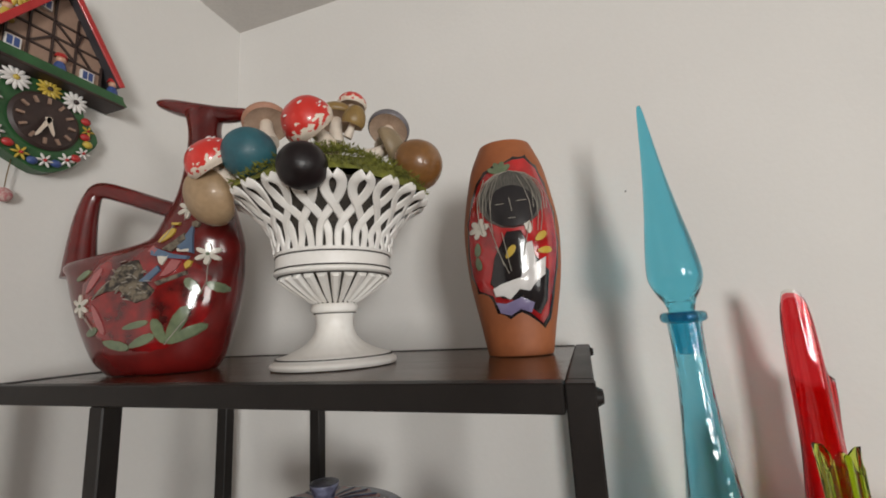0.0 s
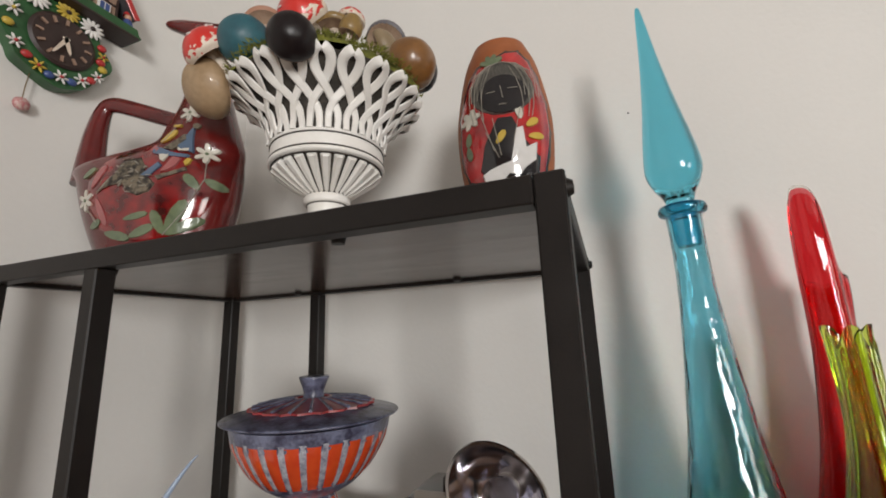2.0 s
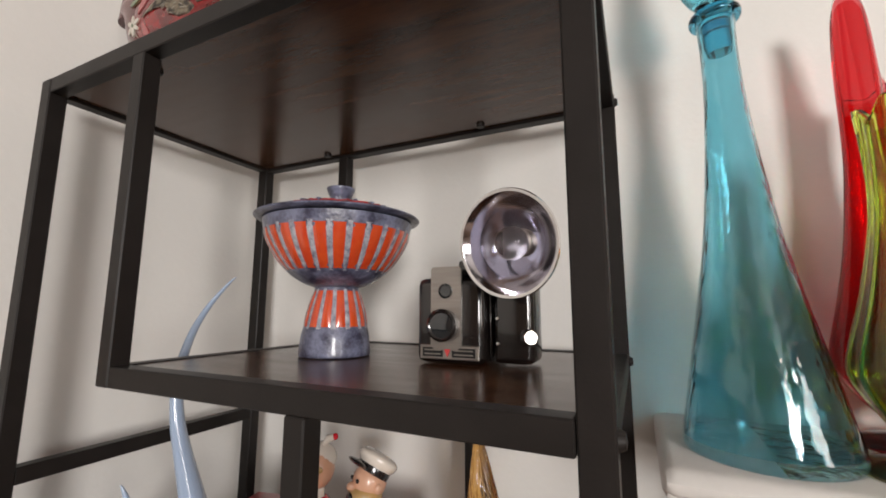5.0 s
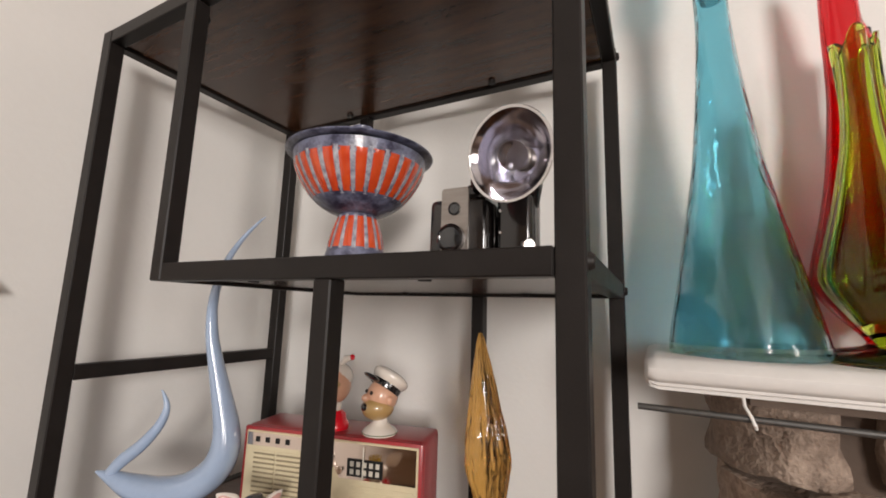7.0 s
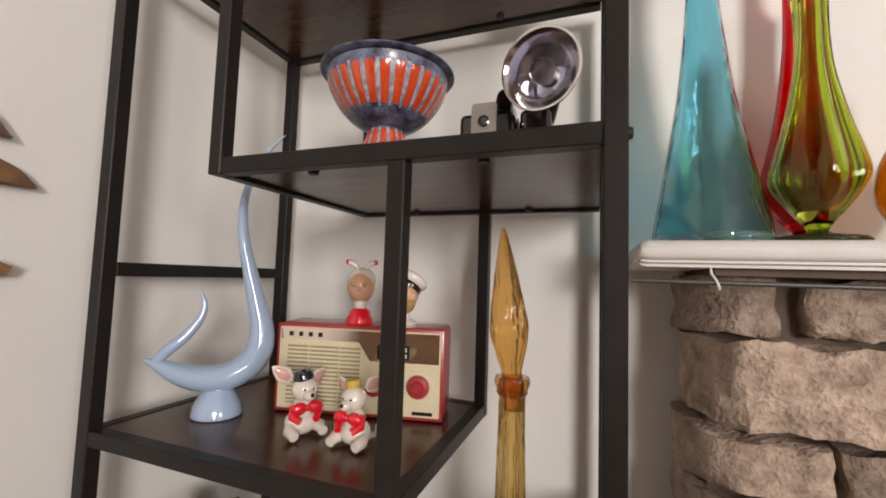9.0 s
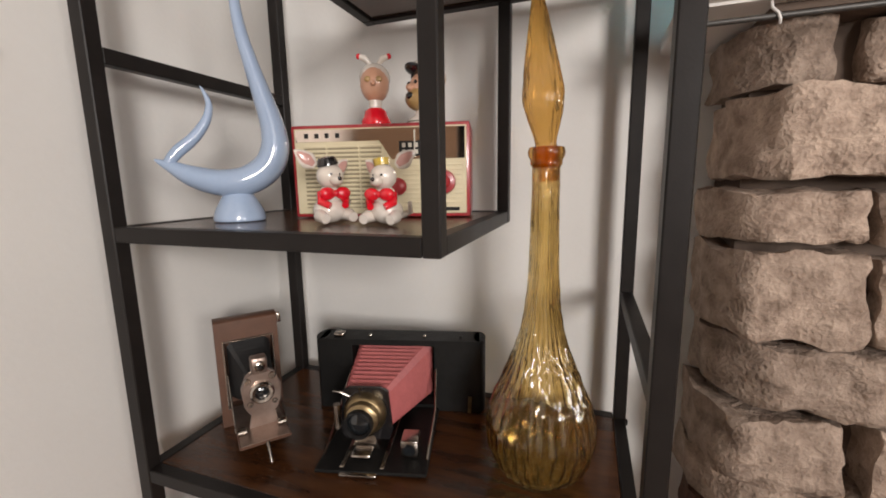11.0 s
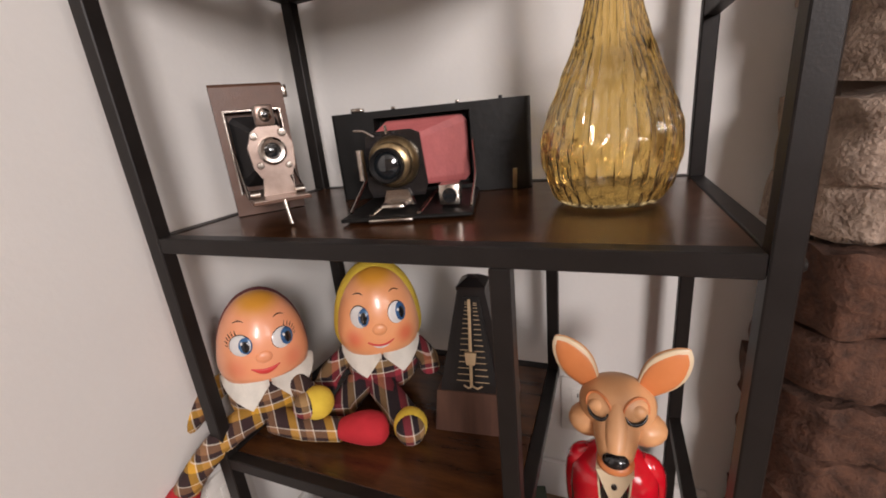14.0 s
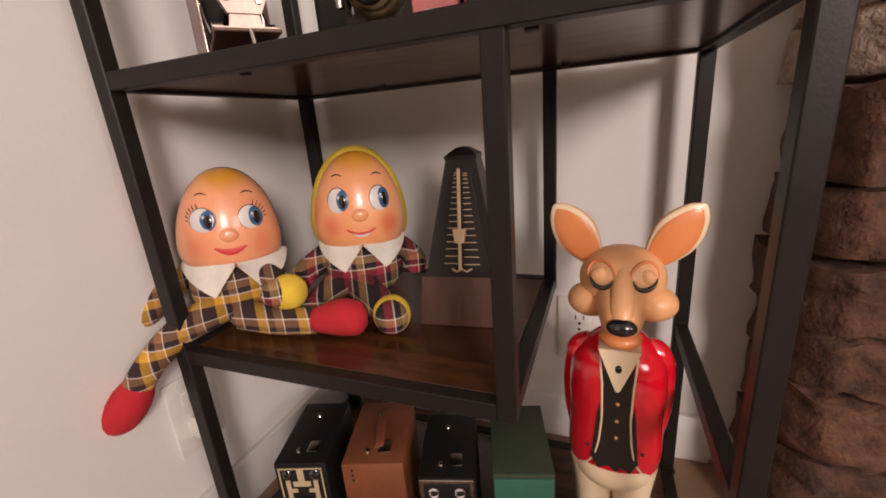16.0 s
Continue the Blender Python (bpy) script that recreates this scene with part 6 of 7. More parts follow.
def egg_head(bm, c, rx, ry, h, hood, rim, m, eye, lashes, mouth):
    """An egg-shaped head with painted features in front of a felt hood; gives the spots to airbrush."""
    prof = smooth_profile([(0.0, 0.0), (0.78, 0.01), (0.94, 0.07), (1.0, 0.19), (0.985, 0.34), (0.90, 0.55), (0.73, 0.75), (0.47, 0.91), (0.20, 0.985), (0.0, 1.0)], 4)
    mm = m @ Matrix.Translation(c)
    add_lathe(bm, [(r * 1.0, z * h) for r, z in prof], 48, mi=1, m=mm, sx=rx, sy=ry)
    add_lathe(bm, [(r * (1 + rim), z * h * (1 + rim * 0.62) - 0.001) for r, z in prof], 48, mi=hood, m=mm @ Matrix.Translation((0, 0.013, 0)), sx=rx, sy=ry * 0.86)
    full = [(a, b * h) for a, b in prof]

    def on(u, v, lift=0.0):
        r = profile_r(full, v * h)
        a = math.asin(max(-1, min(1, u / max(r, 1e-4))))
        return Vector((rx * r * math.sin(a), -(ry * r * math.cos(a)) - lift, v * h)), a

    def blob(u, v, sx, sz, mi, lift, depth=0.0022, roll=0, n=16):
        p, a = on(u, v, lift)
        lean = 14 + 34 * max(0, v - 0.35)
        add_ball(bm, 0, 0, 0, sx, depth, sz, mi=mi, n=n, m=mm @ Matrix.Translation(p) @ pose(0, 0, 0, -lean + 10, 0, math.degrees(a)) @ pose(0, 0, 0, 0, roll, 0))

    def line(uv, r, mi, lift=0.0003):
        add_tube(bm, [mm @ on(u, v, lift)[0] for u, v in uv], r, 6, mi=mi)

    ew, eh = eye
    for s in (-1, 1):
        u0 = 0.43 * s
        blob(u0, 0.52, ew * 1.05, eh * 1.06, 8, -0.0013)
        blob(u0, 0.52, ew, eh, 6, -0.0004, n=20)
        blob(u0 + 0.09, 0.522, ew * 0.66, eh * 0.86, 7, 0.0004, n=18)
        blob(u0 + 0.105, 0.515, ew * 0.42, eh * 0.60, 8, 0.0012)
        blob(u0 + 0.03, 0.555, 0.0017, 0.0022, 6, 0.0030, n=8)
        line([(s * (0.30 + 0.055 * k), 0.745 + 0.030 * math.sin(0.45 + k * 0.62)) for k in range(5)], [0.0004, 0.0008, 0.0010, 0.0008, 0.0004], 8)
        if lashes:
            for k in range(6):
                q = radians(-4 + 16 * k)
                cu, cv = u0 + s * ew / rx * math.cos(q), 0.52 + eh / h * math.sin(q)
                line([(cu, cv), (cu + s * 0.028 * math.cos(q - 0.2), cv + 0.020 * math.sin(q) + 0.004), (cu + s * 0.050 * math.cos(q - 0.1), cv + 0.036 * math.sin(q) + 0.012)], [0.0007, 0.0006, 0.0003], 8)
    blob(0.0, 0.365, 0.0105, 0.0085, 1, -0.0010, 0.0042, n=20)
    w, v0, thick = mouth
    for k in range(-10, 11):
        t = k / 10
        blob(w * t, v0 + 0.045 * t * t, w * rx * 0.13, 0.0010 + thick * (1 - t * t), 5, 0.0001, 0.0011, n=8)
    if not lashes:   # teeth
        for k in range(-5, 6):
            t = k / 10
            blob(w * t, v0 - 0.018 + 0.05 * t * t, w * rx * 0.13, 0.0004 + 0.0020 * (1 - 3 * t * t), 6, 0.0002, 0.0011, n=8)
    at = functools.partial(on, lift=0.0)
    return [(mm @ at(0.60 * s, 0.27)[0], 0.002, 0.022, (0.66, 0.10, 0.05), 0.7 if not lashes else 0.4) for s in (-1, 1)] + [(mm @ Vector((0, -0.012, h)), 0.014, 0.040, (0.62, 0.27, 0.02), 0.9)]


def add_collar(bm, c, r, ry, z, m, drop):
    n = 14
    for s in (-1, 1):
        pts = []
        for k in range(n + 1):
            a = radians(1.5 + 88 * k / n)
            pts.append((s * math.sin(a), -math.cos(a)))
        top = [Vector((c[0] + r * x, c[1] + ry * y, z)) for x, y in pts]
        low = [Vector((c[0] + (r + 0.006) * x, c[1] + (ry + 0.007) * y - 0.002, z - drop * max(0.04, (k + 0.3) / 4.3 if k < 4 else (n - k) / (n - 4.0)))) for k, (x, y) in enumerate(pts)]
        a, b = [bm.verts.new(m @ p) for p in top], [bm.verts.new(m @ p) for p in low]
        a2, b2 = [bm.verts.new(m @ (p + Vector((0, 0.0018, 0)))) for p in top], [bm.verts.new(m @ (p + Vector((0, 0.0018, 0)))) for p in low]
        for k in range(n):
            for q in ((a[k], a[k + 1], b[k + 1], b[k]), (a2[k + 1], a2[k], b2[k], b2[k + 1]), (b[k], b[k + 1], b2[k + 1], b2[k])):
                bm.faces.new(q).material_index = 2


I4 = Matrix.Identity(4)


def limb(bm, pts, radii, mi, steps=3):
    q = smooth_profile([(*p, r) for p, r in zip(pts, radii)], steps)
    add_tube(bm, [a[:3] for a in q], [a[3] for a in q], 16, mi=mi)


def to_local(px, py, pz, x, y, z, rz):
    return tuple(pose(x, y, z, 0, 0, rz).inverted() @ Vector((px, py, pz)))


# the doll whose leg hangs over the front edge
AX, AY, AR = 0.052, 0.062, 47.0
LA = functools.partial(to_local, x=AX, y=AY, z=0.338, rz=AR)
bm = bmesh.new()
tilt = pose(0, 0, 0.085, 0, 4, 0)
tinted(vinyl, egg_head(bm, (0, 0, 0.0), 0.060, 0.052, 0.119, 9, 0.018, tilt, (0.0148, 0.0142), True, (0.27, 0.20, 0.0032)))
add_ball(bm, 0, 0.003, 0.056, 0.058, 0.050, 0.056, mi=0, n=28)
add_collar(bm, (0, 0), 0.056, 0.050, 0.094, pose(0, 0, 0, 0, 2, 0), 0.039)
limb(bm, [LA(0.050, 0.030, 0.372), LA(0.030, -0.016, 0.358), LA(0.010, -0.046, 0.330), LA(-0.004, -0.060, 0.305)], [0.021, 0.0185, 0.0165, 0.0165], 0)
limb(bm, [LA(0.000, -0.056, 0.312), LA(-0.008, -0.064, 0.296), LA(-0.022, -0.074, 0.276), LA(-0.034, -0.082, 0.264), LA(-0.040, -0.086, 0.258)], [0.014, 0.0205, 0.0230, 0.0185, 0.006], 3)
limb(bm, [LA(0.080, 0.034, 0.362), LA(0.130, 0.036, 0.357), LA(0.180, 0.046, 0.357)], [0.020, 0.0175, 0.0160], 0)
limb(bm, [LA(0.180, 0.046, 0.357), LA(0.198, 0.050, 0.360), LA(0.218, 0.055, 0.361), LA(0.236, 0.060, 0.358), LA(0.243, 0.063, 0.357)], [0.014, 0.0195, 0.0225, 0.0185, 0.006], 3)
limb(bm, [LA(0.010, 0.058, 0.420), LA(-0.014, 0.020, 0.400), LA(-0.034, -0.014, 0.370), LA(-0.044, -0.030, 0.360)], [0.014, 0.0155, 0.0165, 0.0165], 0)
add_ball(bm, *LA(-0.045, -0.032, 0.359), 0.0165, mi=0)
limb(bm, [LA(0.100, 0.060, 0.410), LA(0.122, 0.056, 0.398), LA(0.136, 0.044, 0.389)], [0.014, 0.0165, 0.0185], 0)
add_ball(bm, *LA(0.144, 0.050, 0.390), 0.0225, mi=4)
add_ball(bm, *LA(0.1365, 0.037, 0.393), 0.0175, mi=11)
doll_mesh("egg_doll", bm, DOLL, 0.0255, 0.0907, Z5, AR, "egg-headed cloth doll in yellow-brown plaid seated on the shelf", "doll", "egg-headed dolls", size=1.0213)

BX, BY, BR = 0.178, 0.168, 33.0
LB = functools.partial(to_local, x=BX, y=BY, z=0.338, rz=BR)
bm = bmesh.new()
tinted(vinyl_b, egg_head(bm, (0, 0, 0.0), 0.061, 0.052, 0.124, 4, 0.095, pose(0, 0, 0.086, 0, 2, 0), (0.0138, 0.0160), False, (0.28, 0.175, 0.0010)))
add_ball(bm, 0, 0.004, 0.053, 0.055, 0.046, 0.053, mi=11, n=28)
add_collar(bm, (0, 0), 0.053, 0.047, 0.094, I4, 0.036)
limb(bm, [LB(0.130, 0.150, 0.412), LB(0.118, 0.118, 0.396), LB(0.122, 0.094, 0.388)], [0.014, 0.016, 0.016], 11)
limb(bm, [LB(0.222, 0.195, 0.412), LB(0.248, 0.180, 0.400), LB(0.262, 0.160, 0.396)], [0.014, 0.0155, 0.014], 11)
limb(bm, [LB(0.190, 0.135, 0.368), LB(0.230, 0.105, 0.362), LB(0.262, 0.080, 0.361)], [0.021, 0.020, 0.020], 11)
add_ball(bm, *LB(0.264, 0.078, 0.361), 0.0225, 0.0225, 0.0235, mi=4)
add_ball(bm, *LB(0.268, 0.070, 0.362), 0.0195, 0.0195, 0.0210, mi=11)
limb(bm, [LB(0.150, 0.130, 0.366), LB(0.150, 0.095, 0.360), LB(0.155, 0.075, 0.358)], [0.021, 0.019, 0.018], 11)
doll_mesh("egg_doll", bm, DOLL[:1] + [vinyl_b] + DOLL[2:], 0.1605, 0.1949, Z5, BR, "egg-headed cloth doll in maroon plaid with yellow felt hood", "doll", "egg-headed dolls", size=1.0219)

metro_black = material("metronome_black", (0.012, 0.010, 0.010), 0.34, scale=20, fine=200, coat=0.3, spec=0.25)
dark_walnut = material("dark_walnut_veneer", (0.085, 0.040, 0.026), 0.45, col2=(0.055, 0.025, 0.017), scale=14, fine=160, bump=0.04, stretch=(10, 10, 1))
gilt = material("gilt_marks", (0.62, 0.46, 0.28), 0.4, 0.3, scale=40)
block = thing("wooden_box", 0.3207, 0.1873, Z5, "dark walnut tapered wooden box under the metronome", "box", rz=6, size=1.0257)
bm = bmesh.new()
add_lathe(bm, [(0, 0), (0.074, 0.0), (0.066, 0.060), (0, 0.060)], 4, m=pose(0, 0, 0, 0, 0, 45))
part("case", bm, dark_walnut, block, smooth=False)
metro = thing("metronome", 0.3238, 0.1875, Z5 + 0.0616, "black pyramid metronome with gilt scale and pendulum", "metronome", rz=6, size=1.0171)
bm = bmesh.new()
add_lathe(bm, [(0, 0), (0.064, 0.0), (0.0245, 0.136), (0, 0.136)], 4, m=pose(0, 0, 0, 0, 0, 45))
part("case", bm, metro_black, metro, smooth=False)
bm = bmesh.new()
add_lathe(bm, [(0, 0), (0.0270, 0), (0.0270, 0.004), (0.010, 0.0125), (0, 0.0135)], 4, m=pose(0, 0, 0.134, 0, 0, 45))
part("cap", bm, metro_black, metro, smooth=False)
SL = math.degrees(math.atan2(0.0395 * math.cos(radians(45)), 0.136))
fm = pose(0, -0.064 * math.cos(radians(45)) - 0.0006, 0, -SL, 0, 0)
part("scale_plate", prism([(-0.031, 0.012), (0.031, 0.012), (0.0105, 0.128), (-0.0105, 0.128)], -0.0015, 0.0), label_black, metro, smooth=False, m=fm)
for i in range(17):
    z = 0.016 + 0.105 * (1 - (1 - i / 16) ** 1.35)
    hw = 0.028 - 0.0195 * (z - 0.012) / 0.116
    part("scale_mark", box(-hw * 0.78, -0.0023, z, -0.003, -0.0014, z + 0.0009), gilt, metro, smooth=False, m=fm)
    part("scale_mark", box(0.003, -0.0023, z - 0.001, hw * 0.78, -0.0014, z - 0.0001), gilt, metro, smooth=False, m=fm)
part("pendulum", box(-0.0034, -0.0062, 0.010, 0.0006, -0.0048, 0.126, bevel=0.0004, seg=1), gilt, metro, "pale metal pendulum rod", m=fm)
part("pendulum_weight", prism([(-0.0085, 0.057), (-0.0065, 0.041), (0.0045, 0.041), (0.0065, 0.057)], -0.0095, -0.0045), gilt, metro, "pale sliding weight", smooth=False, m=fm)
part("scroll", tube([(-0.012, -0.003, 0.0105), (-0.006, -0.003, 0.007), (0.0, -0.003, 0.010), (0.006, -0.003, 0.007), (0.012, -0.003, 0.0105)], 0.0012, 6), gilt, metro, m=fm)

# ---- bottom shelf: box cameras, green box, deer figure ----
green_cloth = material("green_box_cloth", (0.035, 0.055, 0.030), 0.7, col2=(0.022, 0.036, 0.02), scale=30, fine=400, bump=0.1)
green_bright = material("green_card", (0.02, 0.13, 0.085), 0.6, scale=20, fine=300)
tan_leather = material("red_brown_leather", (0.22, 0.070, 0.030), 0.45, col2=(0.14, 0.042, 0.018), scale=22, fine=400, bump=0.1)
cream_metal = material("cream_enamel_metal", (0.52, 0.42, 0.26), 0.35, scale=30)


def box_camera(x, y, rz, w, d, h, mat, label):
    e = thing("box_camera", x, y, Z6, label, "camera", "old box cameras", rz=rz, size=1.024)
    part("body", box(0, 0, 0, w, d, h, bevel=0.003, seg=2), mat, e)
    part("top_catch", box(w * 0.55, 0.018, h, w * 0.76, 0.038, h + 0.003, bevel=0.001), nickel, e, "nickel catch")
    part("top_stud", lathe([(0, 0.004), (0.003, 0.003), (0.004, 0)], 12, m=Matrix.Translation((w * 0.38, 0.022, h))), nickel, e)
    part("top_stud", lathe([(0, 0.003), (0.003, 0.002), (0.004, 0)], 12, m=Matrix.Translation((w * 0.45, d * 0.75, h))), nickel, e)
    return e


c1 = box_camera(0.0729, 0.0346, 18, 0.072, 0.125, 0.122, black, "black leatherette box camera with cream art-deco front plate")
fp = part("front_plate", box(0.004, -0.0016, 0.004, 0.068, 0.0, 0.118, bevel=0.001, seg=1), label_black, c1, "black and cream patterned front plate", smooth=False)
part("plate_edge", prism([(0.006, 0.006), (0.066, 0.006), (0.066, 0.116), (0.006, 0.116), (0.006, 0.114), (0.064, 0.114), (0.064, 0.008), (0.008, 0.008), (0.008, 0.114), (0.006, 0.114)], -0.0024, -0.0014), cream_metal, fp, smooth=False)
for a in ((0.0315, 0.092, 0.0405, 0.114), (0.024, 0.086, 0.048, 0.094), (0.014, 0.060, 0.020, 0.096), (0.052, 0.060, 0.058, 0.096), (0.020, 0.076, 0.028, 0.082), (0.044, 0.076, 0.052, 0.082)):
    part("deco_bar", box(a[0], -0.0026, a[1], a[2], -0.0014, a[3]), cream_metal, fp, smooth=False)
part("lens_ring", lathe([(0, 0), (0.017, 0), (0.018, 0.003), (0.013, 0.005), (0.011, 0.003), (0, 0.002)], 28, m=pose(0.036, -0.0016, 0.052, 90, 0, 0)), gloss_black, c1)
for x in (0.017, 0.055):
    part("finder_lens", lathe([(0, 0.003), (0.0055, 0.002), (0.0075, 0)], 20, m=pose(x, -0.0016, 0.105, 90, 0, 0)), lens_glass, c1, "dark finder lens")

c2 = box_camera(0.1654, 0.0604, 18, 0.083, 0.125, 0.122, tan_leather, "red-brown leather covered box camera with strap handle")
part("strap", tube(smooth_profile([(0.046, 0.026, 0.122), (0.046, 0.034, 0.127), (0.044, 0.065, 0.131), (0.047, 0.098, 0.127), (0.046, 0.106, 0.122)], 4), 0.0065, 8, flat=0.25), tan_leather, c2, "brown leather strap")
for z in (0.112, 0.104, 0.096):
    part("stud", lathe([(0, 0.001), (0.0015, 0.0008), (0.002, 0)], 10, m=pose(0.014, 0, z, 90, 0, 0)), label_black, c2)
c3 = box_camera(0.2723, 0.0735, 16, 0.073, 0.120, 0.118, black, "black box camera with silver framed front plate")
fp = part("front_plate", box(0.002, -0.0016, 0.010, 0.071, 0.0, 0.116, bevel=0.001, seg=1), nickel, c3, "silver front plate", smooth=False)
part("plate_field", box(0.007, -0.0026, 0.015, 0.066, -0.0014, 0.111, bevel=0.0005, seg=1), label_black, fp, smooth=False)
for x in (0.020, 0.053):
    part("finder_ring", lathe([(0.0045, 0.001), (0.0060, 0.003), (0.0075, 0.001)], 24, m=pose(x, -0.0024, 0.098, 90, 0, 0)), chrome, fp, "chrome finder ring")
    part("finder_lens", lathe([(0.0048, 0.0012), (0, 0.0022)], 20, m=pose(x, -0.0024, 0.098, 90, 0, 0)), lens_glass, fp)
part("lens_ring", lathe([(0, 0), (0.018, 0), (0.019, 0.004), (0.013, 0.006), (0, 0.003)], 28, m=pose(0.036, -0.0024, 0.055, 90, 0, 0)), chrome, c3)
gb = thing("green_box", 0.3670, 0.0927, Z6, "dark green cloth-covered box on the bottom shelf", "box", rz=16, size=1.0226)
part("lid", box(0, 0.001, 0.062, 0.074, 0.128, 0.131, bevel=0.002), green_cloth, gb)
part("base", box(0.001, 0.0, 0, 0.073, 0.127, 0.061, bevel=0.002), green_bright, gb, "brighter green lower half")
part("lid_front", box(0.0015, -0.0015, 0.020, 0.0725, 0.0009, 0.126, bevel=0.0005, seg=1), green_bright, gb, "brighter green front card", smooth=False)

deer_tan = material("deer_tan_paint", (0.76, 0.41, 0.20), 0.40, col2=(0.70, 0.33, 0.14), scale=9, fine=90, bump=0.03, coat=0.12)
ear_orange = material("ear_orange_paint", (0.74, 0.26, 0.09), 0.4, col2=(0.68, 0.21, 0.065), scale=14, fine=90, coat=0.3)
cream_paint = material("cream_paint", (0.80, 0.65, 0.45), 0.4, col2=(0.74, 0.58, 0.38), scale=12, fine=90, bump=0.03, coat=0.3)
bm = bmesh.new()
HZ = 0.372
for s in (-1, 1):   # legs, arms behind, ears, cheeks, lids
    add_tube(bm, [(0.022 * s, 0.0, 0.0), (0.022 * s, 0.0, 0.05), (0.024 * s, 0.0, 0.10), (0.026 * s, 0.0, 0.135)], [0.020, 0.021, 0.024, 0.027], 18, mi=2)
    limb(bm, [(0.030 * s, 0.002, 0.294), (0.041 * s, 0.003, 0.282), (0.047 * s, 0.010, 0.255), (0.047 * s, 0.014, 0.205), (0.041 * s, 0.020, 0.160)], [0.010, 0.0165, 0.0175, 0.0165, 0.015], 1)
    em = pose(0.038 * s, 0.008, 0.400, 0, 0, 0) @ pose(0, 0, 0, 4, 37 * s, 8 * s)
    ear = smooth_profile([(0.012, -0.012), (0.0205, 0.006), (0.0240, 0.022), (0.0215, 0.038), (0.0125, 0.054), (0.002, 0.0625)], 4)
    add_lathe(bm, [(0, -0.014)] + ear + [(0, 0.063)], 28, mi=0, m=em, sy=0.30)
    add_lathe(bm, [(0, -0.010)] + [(r * 0.97, z) for r, z in ear] + [(0, 0.0622)], 28, mi=2, m=em @ Matrix.Translation((0, -0.0026, 0)), sy=0.24)
    add_lathe(bm, [(0, -0.010)] + [(r * 0.83, z * 0.93 - 0.001) for r, z in ear] + [(0, 0.0570)], 28, mi=4, m=em @ Matrix.Translation((0, -0.0045, 0)), sy=0.25)
    add_ball(bm, 0.0325 * s, -0.006, HZ - 0.025, 0.0260, 0.0235, 0.0190, mi=0)

    def socket(q, k, lift):
        x, z = 0.0215 + k * 0.0128 * math.cos(q), 0.011 + k * 0.0122 * math.sin(q)
        return (x * s, -0.037 * math.sqrt(max(0.05, 1 - (x / 0.046) ** 2 - (z / 0.036) ** 2)) - lift, HZ + z)

    limb(bm, [socket(radians(-15 + 35 * k), 1.12, 0.0006) for k in range(7)], [0.0008, 0.0014, 0.0017, 0.0018, 0.0017, 0.0014, 0.0008], 4)
    add_ball(bm, 0.0215 * s, -0.0246, HZ + 0.009, 0.0120, 0.0078, 0.0096, mi=0)
    limb(bm, [socket(radians(188 + 20.5 * k), 0.92, 0.0030) for k in range(9)], [0.0007, 0.0015, 0.0021, 0.0024, 0.0026, 0.0024, 0.0021, 0.0015, 0.0007], 3)
add_lathe(bm, smooth_profile([(0.030, 0.118), (0.046, 0.135), (0.050, 0.170), (0.049, 0.215), (0.050, 0.255), (0.046, 0.285), (0.030, 0.303), (0.018, 0.312)], 4) + [(0, 0.312)], 36, mi=1, sy=0.80)
add_ball(bm, 0, -0.004, 0.132, 0.047, 0.039, 0.030, mi=2, n=24)
add_prism(bm, [(-0.014, 0.290), (-0.020, 0.230), (-0.026, 0.165), (-0.018, 0.150), (-0.006, 0.156), (0.002, 0.149), (0.010, 0.155), (0.018, 0.150), (0.026, 0.165), (0.020, 0.230), (0.014, 0.290), (0.0, 0.256)], -0.0425, -0.030, mi=3)
add_prism(bm, [(-0.022, 0.306), (0.022, 0.306), (0.014, 0.285), (0.002, 0.256), (-0.002, 0.256), (-0.014, 0.285)], -0.0438, -0.010, mi=2)
add_ball(bm, 0, -0.0438, 0.284, 0.0038, 0.0020, 0.0050, mi=3, n=10)
for k in range(3):
    add_ball(bm, 0.001, -0.0425, 0.240 - 0.022 * k, 0.0022, 0.0016, 0.0022, mi=0, n=8)
BODY = smooth_profile([(0.046, 0.135), (0.050, 0.170), (0.049, 0.215), (0.050, 0.255), (0.046, 0.285), (0.030, 0.303)], 4)
OPEN = [(0.040, 0.141), (0.030, 0.150), (0.0225, 0.165), (0.0175, 0.190), (0.0155, 0.220), (0.0165, 0.262), (0.0190, 0.285), (0.0200, 0.301)]
for s in (-1, 1):   # the jacket's two fronts with their pale edges
    rows, edge = [], []
    for i in range(22):
        z = 0.141 + 0.160 * i / 21
        r = profile_r(BODY, z) + 0.0055 * min(1.0, max(0.0, (0.3015 - z) / 0.028))
        a0 = math.asin(min(0.95, profile_r(OPEN, z) / r))
        ring = []
        for k in range(11):
            a = a0 + (radians(115) - a0) * k / 10
            puff = 0.0010 * math.sin(z * 75 + a * 2) * math.sin(math.pi * k / 10)
            ring.append(bm.verts.new((s * (r + puff) * math.sin(a), -0.80 * (r + puff) * math.cos(a) - 0.001, z)))
        rows.append(ring)
        edge.append((s * r * math.sin(a0), -0.80 * r * math.cos(a0) - 0.0005, z))
    for ra, rb in zip(rows, rows[1:]):
        for k in range(10):
            bm.faces.new((ra[k], ra[k + 1], rb[k + 1], rb[k])).material_index = 1
    add_tube(bm, edge, 0.0013, 8, mi=2)
    add_ball(bm, 0.030 * s, -0.0425, 0.180, 0.0022, 0.0016, 0.0022, mi=3, n=8)
add_tube(bm, [(0, 0, 0.300), (0, -0.002, 0.320), (0, -0.004, 0.340)], [0.020, 0.021, 0.026], 18, mi=0)
